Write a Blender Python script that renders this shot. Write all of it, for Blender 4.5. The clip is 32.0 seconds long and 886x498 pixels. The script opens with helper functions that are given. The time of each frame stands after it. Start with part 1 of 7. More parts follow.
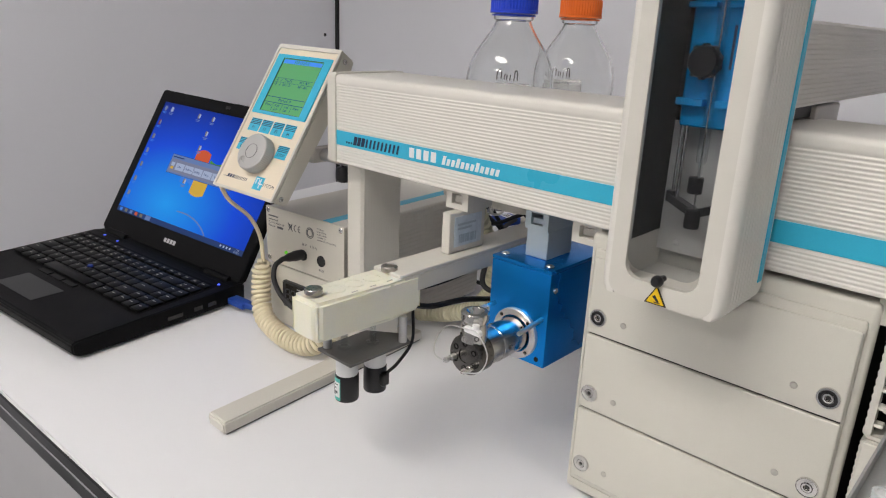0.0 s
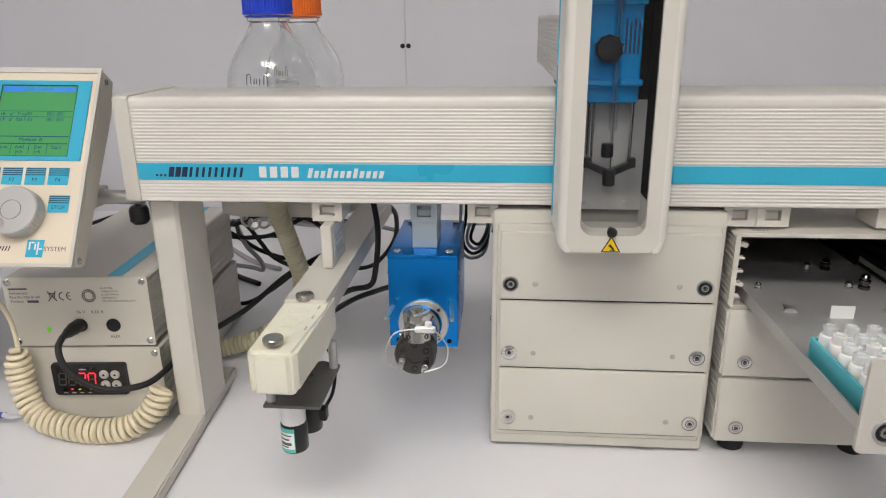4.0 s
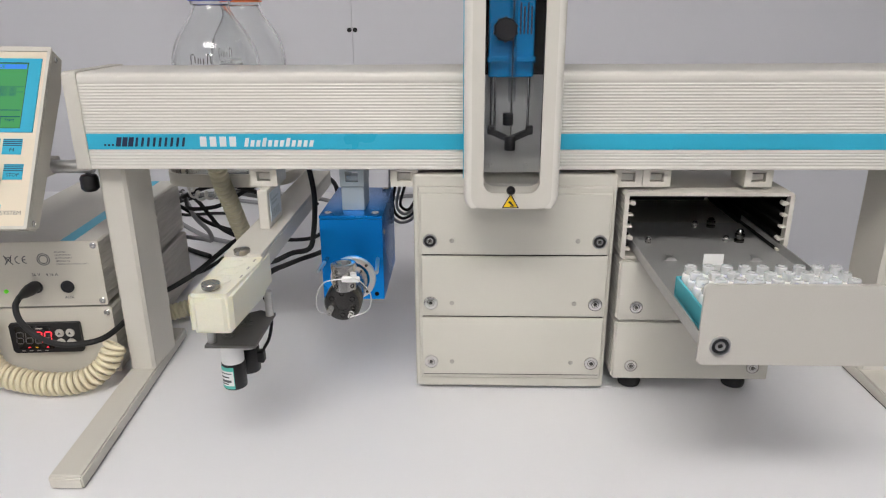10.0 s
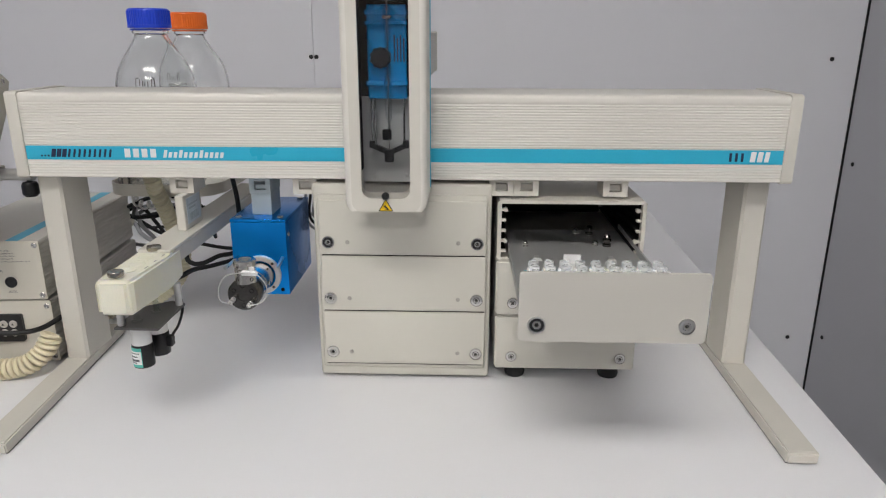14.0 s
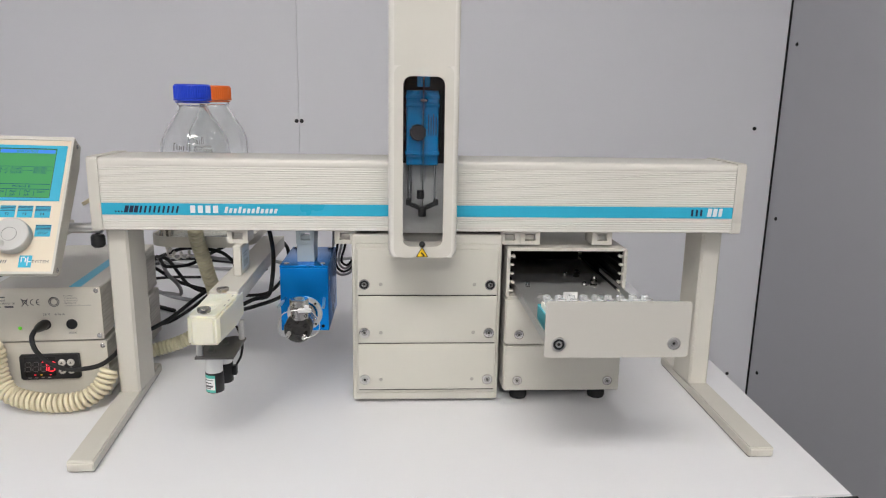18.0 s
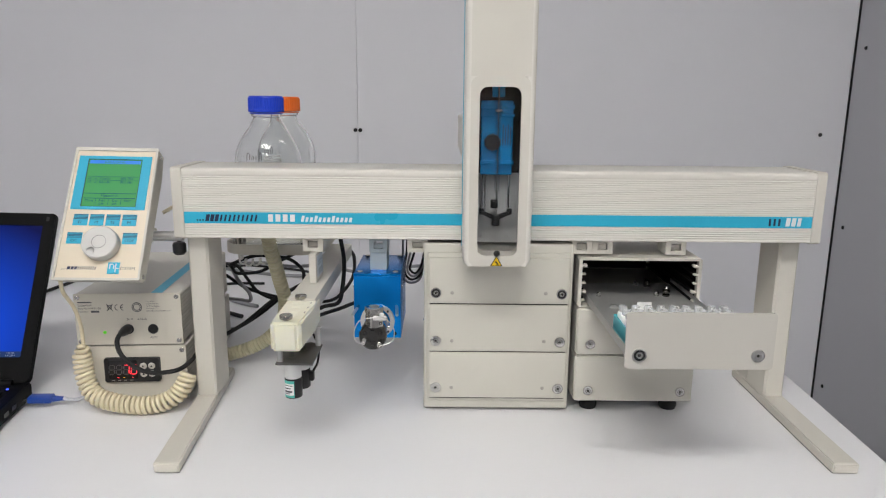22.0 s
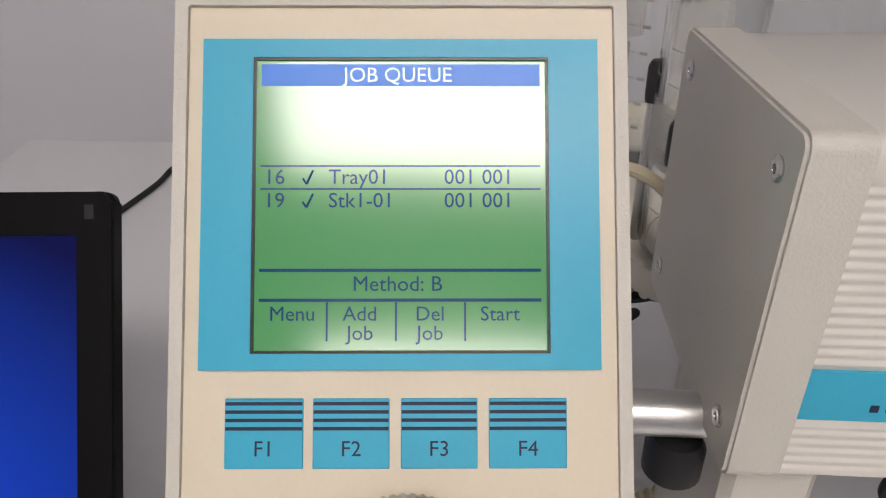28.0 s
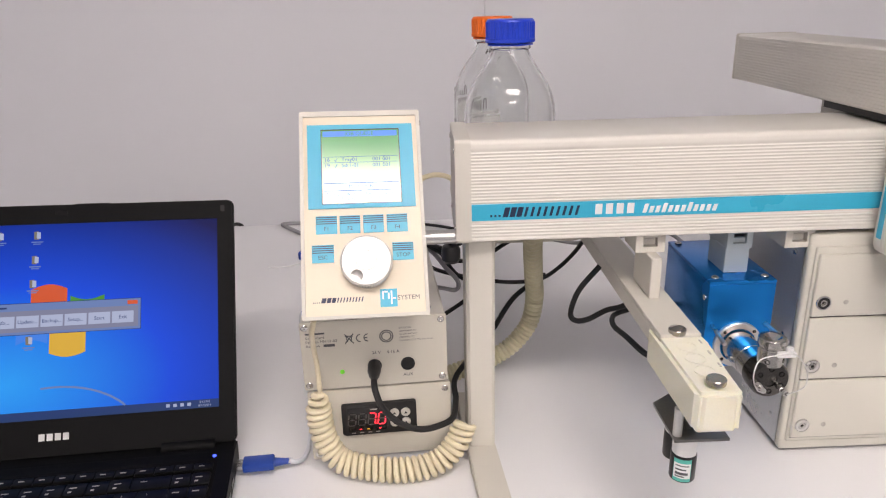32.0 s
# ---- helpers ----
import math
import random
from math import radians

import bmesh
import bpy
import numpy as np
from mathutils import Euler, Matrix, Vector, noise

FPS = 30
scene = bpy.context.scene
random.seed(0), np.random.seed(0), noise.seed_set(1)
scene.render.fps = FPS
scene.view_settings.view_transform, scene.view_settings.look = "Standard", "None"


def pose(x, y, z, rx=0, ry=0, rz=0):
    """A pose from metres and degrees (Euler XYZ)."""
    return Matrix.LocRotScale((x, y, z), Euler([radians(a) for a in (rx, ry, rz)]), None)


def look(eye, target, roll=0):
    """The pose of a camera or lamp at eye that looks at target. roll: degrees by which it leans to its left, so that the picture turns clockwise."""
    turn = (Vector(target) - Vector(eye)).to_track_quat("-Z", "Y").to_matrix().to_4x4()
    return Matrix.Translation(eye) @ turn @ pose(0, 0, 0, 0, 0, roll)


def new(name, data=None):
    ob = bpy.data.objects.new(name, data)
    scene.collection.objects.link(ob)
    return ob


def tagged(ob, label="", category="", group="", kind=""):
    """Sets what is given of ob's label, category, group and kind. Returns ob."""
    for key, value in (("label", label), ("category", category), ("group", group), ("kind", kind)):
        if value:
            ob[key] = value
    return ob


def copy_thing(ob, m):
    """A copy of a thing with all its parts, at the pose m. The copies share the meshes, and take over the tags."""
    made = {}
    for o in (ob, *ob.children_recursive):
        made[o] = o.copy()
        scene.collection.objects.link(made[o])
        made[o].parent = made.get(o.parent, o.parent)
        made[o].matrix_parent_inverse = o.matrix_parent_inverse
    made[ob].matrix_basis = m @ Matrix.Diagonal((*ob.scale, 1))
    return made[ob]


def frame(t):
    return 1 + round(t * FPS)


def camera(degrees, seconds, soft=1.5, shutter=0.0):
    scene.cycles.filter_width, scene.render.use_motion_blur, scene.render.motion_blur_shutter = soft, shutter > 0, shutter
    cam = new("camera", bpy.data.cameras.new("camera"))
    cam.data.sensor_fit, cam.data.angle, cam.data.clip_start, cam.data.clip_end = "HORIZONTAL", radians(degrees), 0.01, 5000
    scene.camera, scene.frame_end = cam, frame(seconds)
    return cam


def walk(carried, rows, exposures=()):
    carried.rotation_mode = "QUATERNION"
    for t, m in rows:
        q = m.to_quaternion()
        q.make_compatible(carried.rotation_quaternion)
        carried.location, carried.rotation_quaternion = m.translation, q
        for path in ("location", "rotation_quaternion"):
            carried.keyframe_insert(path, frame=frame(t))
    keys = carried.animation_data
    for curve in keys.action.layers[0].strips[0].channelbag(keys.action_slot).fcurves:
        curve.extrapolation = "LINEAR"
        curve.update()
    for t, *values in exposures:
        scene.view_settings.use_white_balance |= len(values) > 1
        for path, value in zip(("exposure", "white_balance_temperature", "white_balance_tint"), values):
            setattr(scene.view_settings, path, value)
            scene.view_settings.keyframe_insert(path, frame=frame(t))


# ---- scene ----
cam = camera(65.3, 32.0, soft=1.15)
PATH = [
    (0, (0.026, 0.041, 0.374), (-1.252, 1.451, -0.242), 2.5),
    (0.5, (0.0, 0.003, 0.372), (-1.179, 1.498, -0.242), 1.5),
    (1, (-0.021, -0.035, 0.365), (-1.06, 1.548, -0.279), 0.7),
    (1.5, (-0.042, -0.037, 0.352), (-1.062, 1.562, -0.283), 1.1),
    (2, (-0.085, -0.02, 0.344), (-1.027, 1.622, -0.299), 0.8),
    (2.5, (-0.133, -0.023, 0.349), (-0.915, 1.693, -0.315), -0.3),
    (3, (-0.138, -0.041, 0.362), (-0.749, 1.743, -0.305), 0.4),
    (3.5, (-0.181, -0.059, 0.373), (-0.548, 1.799, -0.269), -0.1),
    (5.5, (-0.279, -0.106, 0.384), (-0.163, 1.802, -0.204), 0.1),
    (6, (-0.291, -0.122, 0.388), (-0.132, 1.788, -0.182), 0.5),
    (6.5, (-0.296, -0.131, 0.388), (-0.073, 1.778, -0.167), 0.9),
    (7, (-0.281, -0.129, 0.388), (-0.049, 1.779, -0.163), 0.7),
    (7.5, (-0.228, -0.136, 0.392), (-0.105, 1.778, -0.174), 0.5),
    (8, (-0.183, -0.139, 0.389), (-0.16, 1.773, -0.197), 0.1),
    (8.5, (-0.167, -0.135, 0.386), (-0.195, 1.771, -0.217), -0.2),
    (9, (-0.172, -0.136, 0.382), (-0.216, 1.765, -0.238), -0.5),
    (9.5, (-0.177, -0.141, 0.377), (-0.238, 1.753, -0.262), -0.4),
    (10, (-0.181, -0.145, 0.376), (-0.238, 1.743, -0.279), -0.3),
    (10.5, (-0.181, -0.149, 0.379), (-0.217, 1.743, -0.268), -0.1),
    (11, (-0.174, -0.15, 0.382), (-0.188, 1.75, -0.243), -0.1),
    (11.5, (-0.161, -0.151, 0.385), (-0.129, 1.752, -0.229), -0.2),
    (12, (-0.153, -0.151, 0.386), (-0.092, 1.754, -0.218), -0.2),
    (12.5, (-0.145, -0.151, 0.388), (-0.037, 1.752, -0.218), -0.1),
    (13, (-0.123, -0.165, 0.388), (-0.07, 1.742, -0.21), -0.4),
    (13.5, (-0.08, -0.195, 0.383), (-0.107, 1.72, -0.192), 0.1),
    (14, (-0.064, -0.231, 0.379), (-0.127, 1.68, -0.207), 0.1),
    (14.5, (-0.11, -0.275, 0.388), (-0.068, 1.646, -0.168), -0.5),
    (15, (-0.15, -0.339, 0.394), (-0.085, 1.593, -0.12), 0.1),
    (15.5, (-0.155, -0.363, 0.401), (-0.075, 1.584, -0.05), 0.5),
    (17.5, (-0.163, -0.375, 0.402), (-0.037, 1.573, -0.035), 0.8),
    (18, (-0.166, -0.372, 0.402), (-0.044, 1.578, -0.029), 1.0),
    (18.5, (-0.169, -0.369, 0.402), (-0.044, 1.579, -0.033), 1.2),
    (19, (-0.167, -0.372, 0.405), (-0.052, 1.578, -0.024), 1.1),
    (19.5, (-0.163, -0.373, 0.406), (-0.043, 1.579, -0.014), 0.9),
    (20, (-0.161, -0.374, 0.405), (-0.046, 1.579, -0.012), 0.9),
    (20.5, (-0.159, -0.377, 0.404), (-0.038, 1.575, -0.015), 0.7),
    (21, (-0.167, -0.376, 0.404), (-0.048, 1.576, -0.015), 0.8),
    (21.5, (-0.182, -0.375, 0.405), (-0.096, 1.58, -0.011), 0.7),
    (22, (-0.204, -0.375, 0.405), (-0.204, 1.582, -0.008), 0.5),
    (22.5, (-0.217, -0.376, 0.403), (-0.229, 1.577, -0.025), 0.8),
    (23, (-0.249, -0.359, 0.403), (-0.35, 1.582, -0.067), 0.7),
    (23.5, (-0.3, -0.294, 0.396), (-0.571, 1.62, -0.118), 0.0),
    (24, (-0.375, -0.159, 0.399), (-0.861, 1.689, -0.19), -1.4),
    (24.5, (-0.473, -0.058, 0.4), (-1.037, 1.747, -0.252), -1.2),
    (25, (-0.621, 0.037, 0.397), (-0.962, 1.882, -0.296), -1.8),
    (25.5, (-0.716, 0.096, 0.394), (-0.861, 1.943, -0.36), 0.0),
    (26, (-0.699, 0.178, 0.403), (-0.799, 1.986, -0.444), -1.1),
    (26.5, (-0.657, 0.262, 0.398), (-0.749, 2.069, -0.455), -0.2),
    (28.5, (-0.603, 0.362, 0.368), (-0.746, 2.061, -0.677), -1.4),
    (29, (-0.603, 0.358, 0.387), (-0.737, 2.043, -0.681), -1.2),
    (29.5, (-0.606, 0.336, 0.405), (-0.742, 2.025, -0.659), -1.2),
    (30, (-0.602, 0.313, 0.41), (-0.723, 2.024, -0.617), -0.9),
    (30.5, (-0.6, 0.274, 0.419), (-0.724, 2.028, -0.535), -1.1),
    (31, (-0.613, 0.173, 0.425), (-0.679, 1.975, -0.44), -1.9),
    (31.5, (-0.619, 0.032, 0.421), (-0.534, 1.871, -0.36), -1.8),
    (32, (-0.569, -0.08, 0.432), (-0.528, 1.803, -0.241), -1.5),
]
walk(cam, [(t, look(eye, target, roll)) for t, eye, target, roll in PATH], exposures=[(0.0, 0.0, 6620, 11), (3.0, -0.02, 6720, 12), (6.0, 0.0, 6520, 11), (11.0, 0.0, 6510, 11), (12.0, -0.06, 6510, 11), (14.0, -0.12, 6500, 10), (15.0, -0.05, 6500, 10), (18.0, 0.05, 6500, 10), (23.0, -0.03, 6480, 9), (25.0, 0.02, 6480, 8), (26.0, 0.14, 6500, 10), (26.5, 0.1, 6550, 12), (28.5, -0.3, 6900, 18), (29.0, -0.3, 6980, 20), (30.0, 0.15, 6950, 20), (31.0, 0.42, 6900, 20), (32.0, 0.2, 6900, 18)])

# ---------------------------------------------------------------- world and light
world = bpy.data.worlds.new("room_world")
scene.world = world
world.use_nodes = True
world.node_tree.nodes["Background"].inputs[0].default_value = (0.75, 0.8, 0.9, 1)
world.node_tree.nodes["Background"].inputs[1].default_value = 0.05
CEIL = 1.78          # ceiling above the bench top, which is z = 0
FLOOR = -0.90
LAMP = 17.5          # glow of the ceiling lights
scene.view_settings.exposure = 0.0

# ---------------------------------------------------------------- materials
def mat(name, col, rough=0.5, metal=0.0, spread=0.06, grain=400.0, bump=0.0, blotch=6.0, coat=0.0, trans=0.0, ior=1.45, rvar=0.1, sss=0.0, stretch=(1, 1, 1), spec=0.5):
    """A surface with colour variation at two scales, varied gloss and a fine relief."""
    m = bpy.data.materials.new(name)
    m.use_nodes = True
    nt = m.node_tree
    b = nt.nodes["Principled BSDF"]
    L = nt.links.new
    tc = nt.nodes.new("ShaderNodeTexCoord")
    mp = nt.nodes.new("ShaderNodeMapping")
    mp.inputs["Scale"].default_value = stretch
    L(tc.outputs["Object"], mp.inputs[0])
    n1 = nt.nodes.new("ShaderNodeTexNoise")
    n1.inputs["Scale"].default_value, n1.inputs["Detail"].default_value = blotch, 5
    n2 = nt.nodes.new("ShaderNodeTexNoise")
    n2.inputs["Scale"].default_value, n2.inputs["Detail"].default_value = grain, 3
    L(mp.outputs[0], n1.inputs["Vector"]), L(mp.outputs[0], n2.inputs["Vector"])
    add = nt.nodes.new("ShaderNodeMath")
    add.operation = "MULTIPLY_ADD"
    L(n2.outputs[0], add.inputs[0])
    add.inputs[1].default_value = 0.5
    L(n1.outputs[0], add.inputs[2])
    ramp = nt.nodes.new("ShaderNodeMapRange")
    ramp.inputs[1].default_value, ramp.inputs[2].default_value = 0.5, 1.0
    ramp.inputs[3].default_value, ramp.inputs[4].default_value = 1 - spread, 1 + spread
    L(add.outputs[0], ramp.inputs[0])
    mul = nt.nodes.new("ShaderNodeVectorMath")
    mul.operation = "MULTIPLY"
    mul.inputs[0].default_value = col[:3]
    L(ramp.outputs[0], mul.inputs[1])
    L(mul.outputs[0], b.inputs["Base Color"])
    rr = nt.nodes.new("ShaderNodeMapRange")
    rr.inputs[1].default_value, rr.inputs[2].default_value = 0.3, 0.7
    rr.inputs[3].default_value, rr.inputs[4].default_value = max(rough - rvar, 0.02), min(rough + rvar, 1)
    L(n1.outputs[0], rr.inputs[0]), L(rr.outputs[0], b.inputs["Roughness"])
    b.inputs["Metallic"].default_value = metal
    b.inputs["Coat Weight"].default_value = coat
    b.inputs["Specular IOR Level"].default_value = spec
    b.inputs["Transmission Weight"].default_value = trans
    b.inputs["IOR"].default_value = ior
    if sss:
        b.inputs["Subsurface Weight"].default_value = sss
        b.inputs["Subsurface Radius"].default_value = (0.01, 0.009, 0.006)
    if bump:
        bp = nt.nodes.new("ShaderNodeBump")
        bp.inputs["Strength"].default_value, bp.inputs["Distance"].default_value = bump, 0.0006
        L(n2.outputs[0], bp.inputs["Height"]), L(bp.outputs[0], b.inputs["Normal"])
    return m


def glow(name, col, strength, base=None, spec=0.5):
    m = bpy.data.materials.new(name)
    m.use_nodes = True
    b = m.node_tree.nodes["Principled BSDF"]
    b.inputs["Base Color"].default_value = (*(base or col), 1)
    b.inputs["Specular IOR Level"].default_value = spec
    b.inputs["Emission Color"].default_value = (*col, 1)
    b.inputs["Emission Strength"].default_value = strength
    b.inputs["Roughness"].default_value = 0.35
    return m


CREAM = mat("cream_powder_coat", (0.61, 0.585, 0.525), 0.42, spread=0.04, grain=1500, bump=0.25)
CREAM_B = mat("cream_beam_paint", (0.685, 0.66, 0.605), 0.40, spread=0.03, grain=1200)
CREAM_P = mat("cream_moulded_plastic", (0.60, 0.57, 0.495), 0.38, spread=0.04, grain=900, bump=0.08)
GREIGE = mat("greige_drawer_front", (0.605, 0.585, 0.52), 0.45, spread=0.04, grain=1800, bump=0.3)
GREIGE2 = mat("grey_beige_panel", (0.525, 0.505, 0.46), 0.4, spread=0.035, grain=1500, bump=0.2)
TEAL = mat("turquoise_film", (0.03, 0.42, 0.62), 0.36, spread=0.04, grain=800)
TEAL_P = mat("turquoise_plastic", (0.08, 0.47, 0.55), 0.4, spread=0.05, grain=600)
BLUE = mat("blue_anodised_aluminium", (0.003, 0.215, 0.64), 0.27, metal=0.85, spread=0.07, grain=2500, bump=0.08, rvar=0.07)
BLUE_D = mat("blue_anodised_carrier", (0.004, 0.30, 0.70), 0.26, metal=0.35, spread=0.07, grain=2500, bump=0.06)
STEEL = mat("brushed_stainless_steel", (0.60, 0.59, 0.57), 0.23, metal=1.0, spread=0.08, grain=2200, bump=0.12)
CHROME = mat("turned_bright_steel", (0.50, 0.485, 0.46), 0.14, metal=1.0, spread=0.1, grain=2200, bump=0.06)
STEEL_D = mat("dark_polished_steel", (0.11, 0.105, 0.10), 0.13, metal=1.0, spread=0.12, grain=900)
DIALM = mat("satin_dial_metal", (0.50, 0.495, 0.48), 0.44, metal=0.5, spread=0.04, grain=1800)
BACKP = mat("pale_back_plate", (0.58, 0.575, 0.56), 0.42, metal=0.3, spread=0.06, grain=900)
ALU = mat("satin_aluminium", (0.63, 0.63, 0.62), 0.35, metal=0.9, spread=0.05, grain=1800, bump=0.1)
PLATEM = mat("dull_dark_steel_plate", (0.17, 0.165, 0.16), 0.42, metal=0.7, spread=0.12, grain=700, blotch=20)
TRAYM = mat("bare_drawer_tray_metal", (0.46, 0.46, 0.45), 0.40, metal=0.45, spread=0.1, grain=700, bump=0.05, blotch=14)
GALV = mat("galvanised_sheet", (0.60, 0.61, 0.62), 0.36, metal=0.75, spread=0.08, grain=500, bump=0.05, blotch=18)
KNOBM = mat("turned_steel_knob", (0.34, 0.32, 0.30), 0.22, metal=1.0, spread=0.1, grain=1800, bump=0.1)
FADED = mat("faded_blue_label", (0.56, 0.62, 0.66), 0.4, spread=0.12, blotch=90)
DISCM = mat("satin_chrome_disc", (0.66, 0.65, 0.63), 0.24, metal=1.0, spread=0.06, grain=1500)
STICKER = mat("sea_green_sticker", (0.10, 0.50, 0.42), 0.45, spread=0.06)
BLACK = mat("black_plastic", (0.012, 0.012, 0.013), 0.38, spread=0.2, grain=900, bump=0.1)
BLACK_M = mat("matt_black_rubber", (0.014, 0.014, 0.015), 0.62, spread=0.2, grain=700, bump=0.15)
BLACK_IN = mat("black_lining_and_shade", (0.006, 0.0055, 0.0055), 0.7, spread=0.2, spec=0.12)
LAPTOP = mat("black_laptop_shell", (0.0045, 0.0045, 0.005), 0.5, spread=0.2, grain=2500, bump=0.1, spec=0.10)
KEYCAP = mat("black_key_plastic", (0.005, 0.005, 0.0055), 0.45, spread=0.15, grain=1500, spec=0.15)
WHITE_INK = mat("white_ink", (0.78, 0.78, 0.78), 0.5, spread=0.03)
NAVY_INK = mat("navy_ink", (0.012, 0.02, 0.06), 0.5, spread=0.08)
GREY_INK = mat("grey_print", (0.10, 0.10, 0.105), 0.6, spread=0.1)
PALE_INK = mat("pale_grey_print", (0.42, 0.40, 0.36), 0.6, spread=0.1)
BENCHTOP = mat("white_laminate_worktop", (0.80, 0.80, 0.815), 0.36, spread=0.02, grain=900, bump=0.04, blotch=3, rvar=0.03)
BENCHSIDE = mat("grey_bench_panel", (0.40, 0.395, 0.40), 0.45, spread=0.03)
EDGE = mat("black_edge_strip", (0.015, 0.015, 0.016), 0.4, spread=0.15)
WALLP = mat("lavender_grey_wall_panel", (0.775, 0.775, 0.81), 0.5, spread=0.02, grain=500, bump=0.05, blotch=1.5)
# WALLP's tone darkened: the right wall's shade is put into its colour
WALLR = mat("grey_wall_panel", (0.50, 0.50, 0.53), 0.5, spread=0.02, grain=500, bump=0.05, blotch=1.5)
CEILM = mat("white_ceiling_tile", (0.78, 0.78, 0.78), 0.8, spread=0.03, grain=300, bump=0.3)
FRONTW = mat("grey_room_wall", (0.42, 0.42, 0.43), 0.6, spread=0.04)
FLOORM = mat("grey_vinyl_floor", (0.34, 0.35, 0.37), 0.45, spread=0.08, grain=200)
NYLON = mat("natural_nylon_block", (0.78, 0.765, 0.64), 0.42, spread=0.05, grain=900, bump=0.1, sss=0.6)
COIL = mat("cream_cord_sheath", (0.74, 0.66, 0.47), 0.4, spread=0.05)
HOSE = mat("olive_cream_ribbed_hose", (0.56, 0.52, 0.36), 0.42, spread=0.06)
WHITE_P = mat("white_plastic", (0.78, 0.78, 0.77), 0.4, spread=0.03)
BLUECAP = mat("royal_blue_screw_cap", (0.012, 0.055, 0.62), 0.4, spread=0.05)
ORANGECAP = mat("orange_screw_cap", (0.85, 0.16, 0.015), 0.4, spread=0.05)
YELLOW = mat("yellow_label", (0.80, 0.52, 0.01), 0.45, spread=0.03)
GREYCABLE = mat("grey_cable_sheath", (0.30, 0.30, 0.31), 0.45, spread=0.06)
CLEARCABLE = mat("pale_clear_cable", (0.62, 0.64, 0.68), 0.25, spread=0.08)
BLUEPLUG = mat("blue_usb_plug", (0.015, 0.06, 0.32), 0.35, spread=0.1)
CLAMPM = mat("grey_blue_clamp_metal", (0.40, 0.46, 0.49), 0.38, metal=0.3, spread=0.05, grain=1500)
LCD_FRAME = mat("black_lcd_gasket", (0.02, 0.03, 0.025), 0.3, spread=0.1)
LCD_INK = mat("lcd_ink", (0.004, 0.06, 0.16), 0.15, spread=0.05)
BEIGE = mat("beige_terminal_face", (0.74, 0.655, 0.515), 0.42, spread=0.03, grain=900, bump=0.06)
DARKGLASS = mat("smoked_display_glass", (0.012, 0.012, 0.013), 0.12, spread=0.1)
BLUETAPE = mat("blue_tape", (0.05, 0.16, 0.42), 0.5, spread=0.15, blotch=40)
LEDRED = glow("red_led_segment", (1.0, 0.03, 0.05), 1.7)
LEDGREEN = glow("green_led", (0.12, 0.6, 0.02), 0.3)
LEDYELLOW = glow("yellow_led", (0.9, 0.5, 0.03), 0.7)
LEDBLUE = glow("blue_led", (0.05, 0.1, 1.0), 2.0)
LEDOFF = mat("unlit_segment", (0.09, 0.085, 0.085), 0.3, spread=0.05)
DIFFUSER = glow("ceiling_light_diffuser", (1.0, 0.97, 0.93), LAMP)


def clear(name, col=(0.97, 0.98, 0.98), rough=0.03, low=0.035, high=0.5):
    """Thin clear stuff: mostly straight through, with a skin that shines more at a slant."""
    m = bpy.data.materials.new(name)
    m.use_nodes = True
    nt = m.node_tree
    nt.nodes.clear()
    out = nt.nodes.new("ShaderNodeOutputMaterial")
    mix = nt.nodes.new("ShaderNodeMixShader")
    tr = nt.nodes.new("ShaderNodeBsdfTransparent")
    gl = nt.nodes.new("ShaderNodeBsdfGlossy")
    lw = nt.nodes.new("ShaderNodeLayerWeight")
    lw.inputs["Blend"].default_value = 0.5
    pw = nt.nodes.new("ShaderNodeMath")
    pw.operation = "POWER"
    pw.inputs[1].default_value = 3.5
    rg = nt.nodes.new("ShaderNodeMapRange")
    rg.inputs[3].default_value, rg.inputs[4].default_value = low, high
    tr.inputs[0].default_value = (*col, 1)
    gl.inputs["Roughness"].default_value = rough
    nt.links.new(lw.outputs["Facing"], pw.inputs[0])
    nt.links.new(pw.outputs[0], rg.inputs[0])
    nt.links.new(rg.outputs[0], mix.inputs[0])
    nt.links.new(tr.outputs[0], mix.inputs[1])
    nt.links.new(gl.outputs[0], mix.inputs[2])
    nt.links.new(mix.outputs[0], out.inputs[0])
    return m


PANE = clear("acrylic_pane", (0.88, 0.89, 0.90), 0.03, 0.02, 0.4)
GLASS = mat("borosilicate_glass", (0.965, 0.975, 0.972), 0.02, trans=1.0, ior=1.47, spread=0.0, rvar=0.0)
FROST = mat("frosted_print", (0.62, 0.60, 0.57), 0.7, spread=0.08, trans=0.0)
FROST.node_tree.nodes["Principled BSDF"].inputs["Alpha"].default_value = 0.2
VIALGLASS = mat("vial_glass", (0.78, 0.80, 0.80), 0.08, spread=0.05, coat=0.6)
VIALGLASS.node_tree.nodes["Principled BSDF"].inputs["Alpha"].default_value = 0.42
VIALWHITE = mat("white_vial_plastic", (0.86, 0.86, 0.85), 0.35, spread=0.02, sss=0.3)
SYRGLASS = clear("syringe_glass", (0.9, 0.92, 0.92), 0.03, 0.05, 0.6)


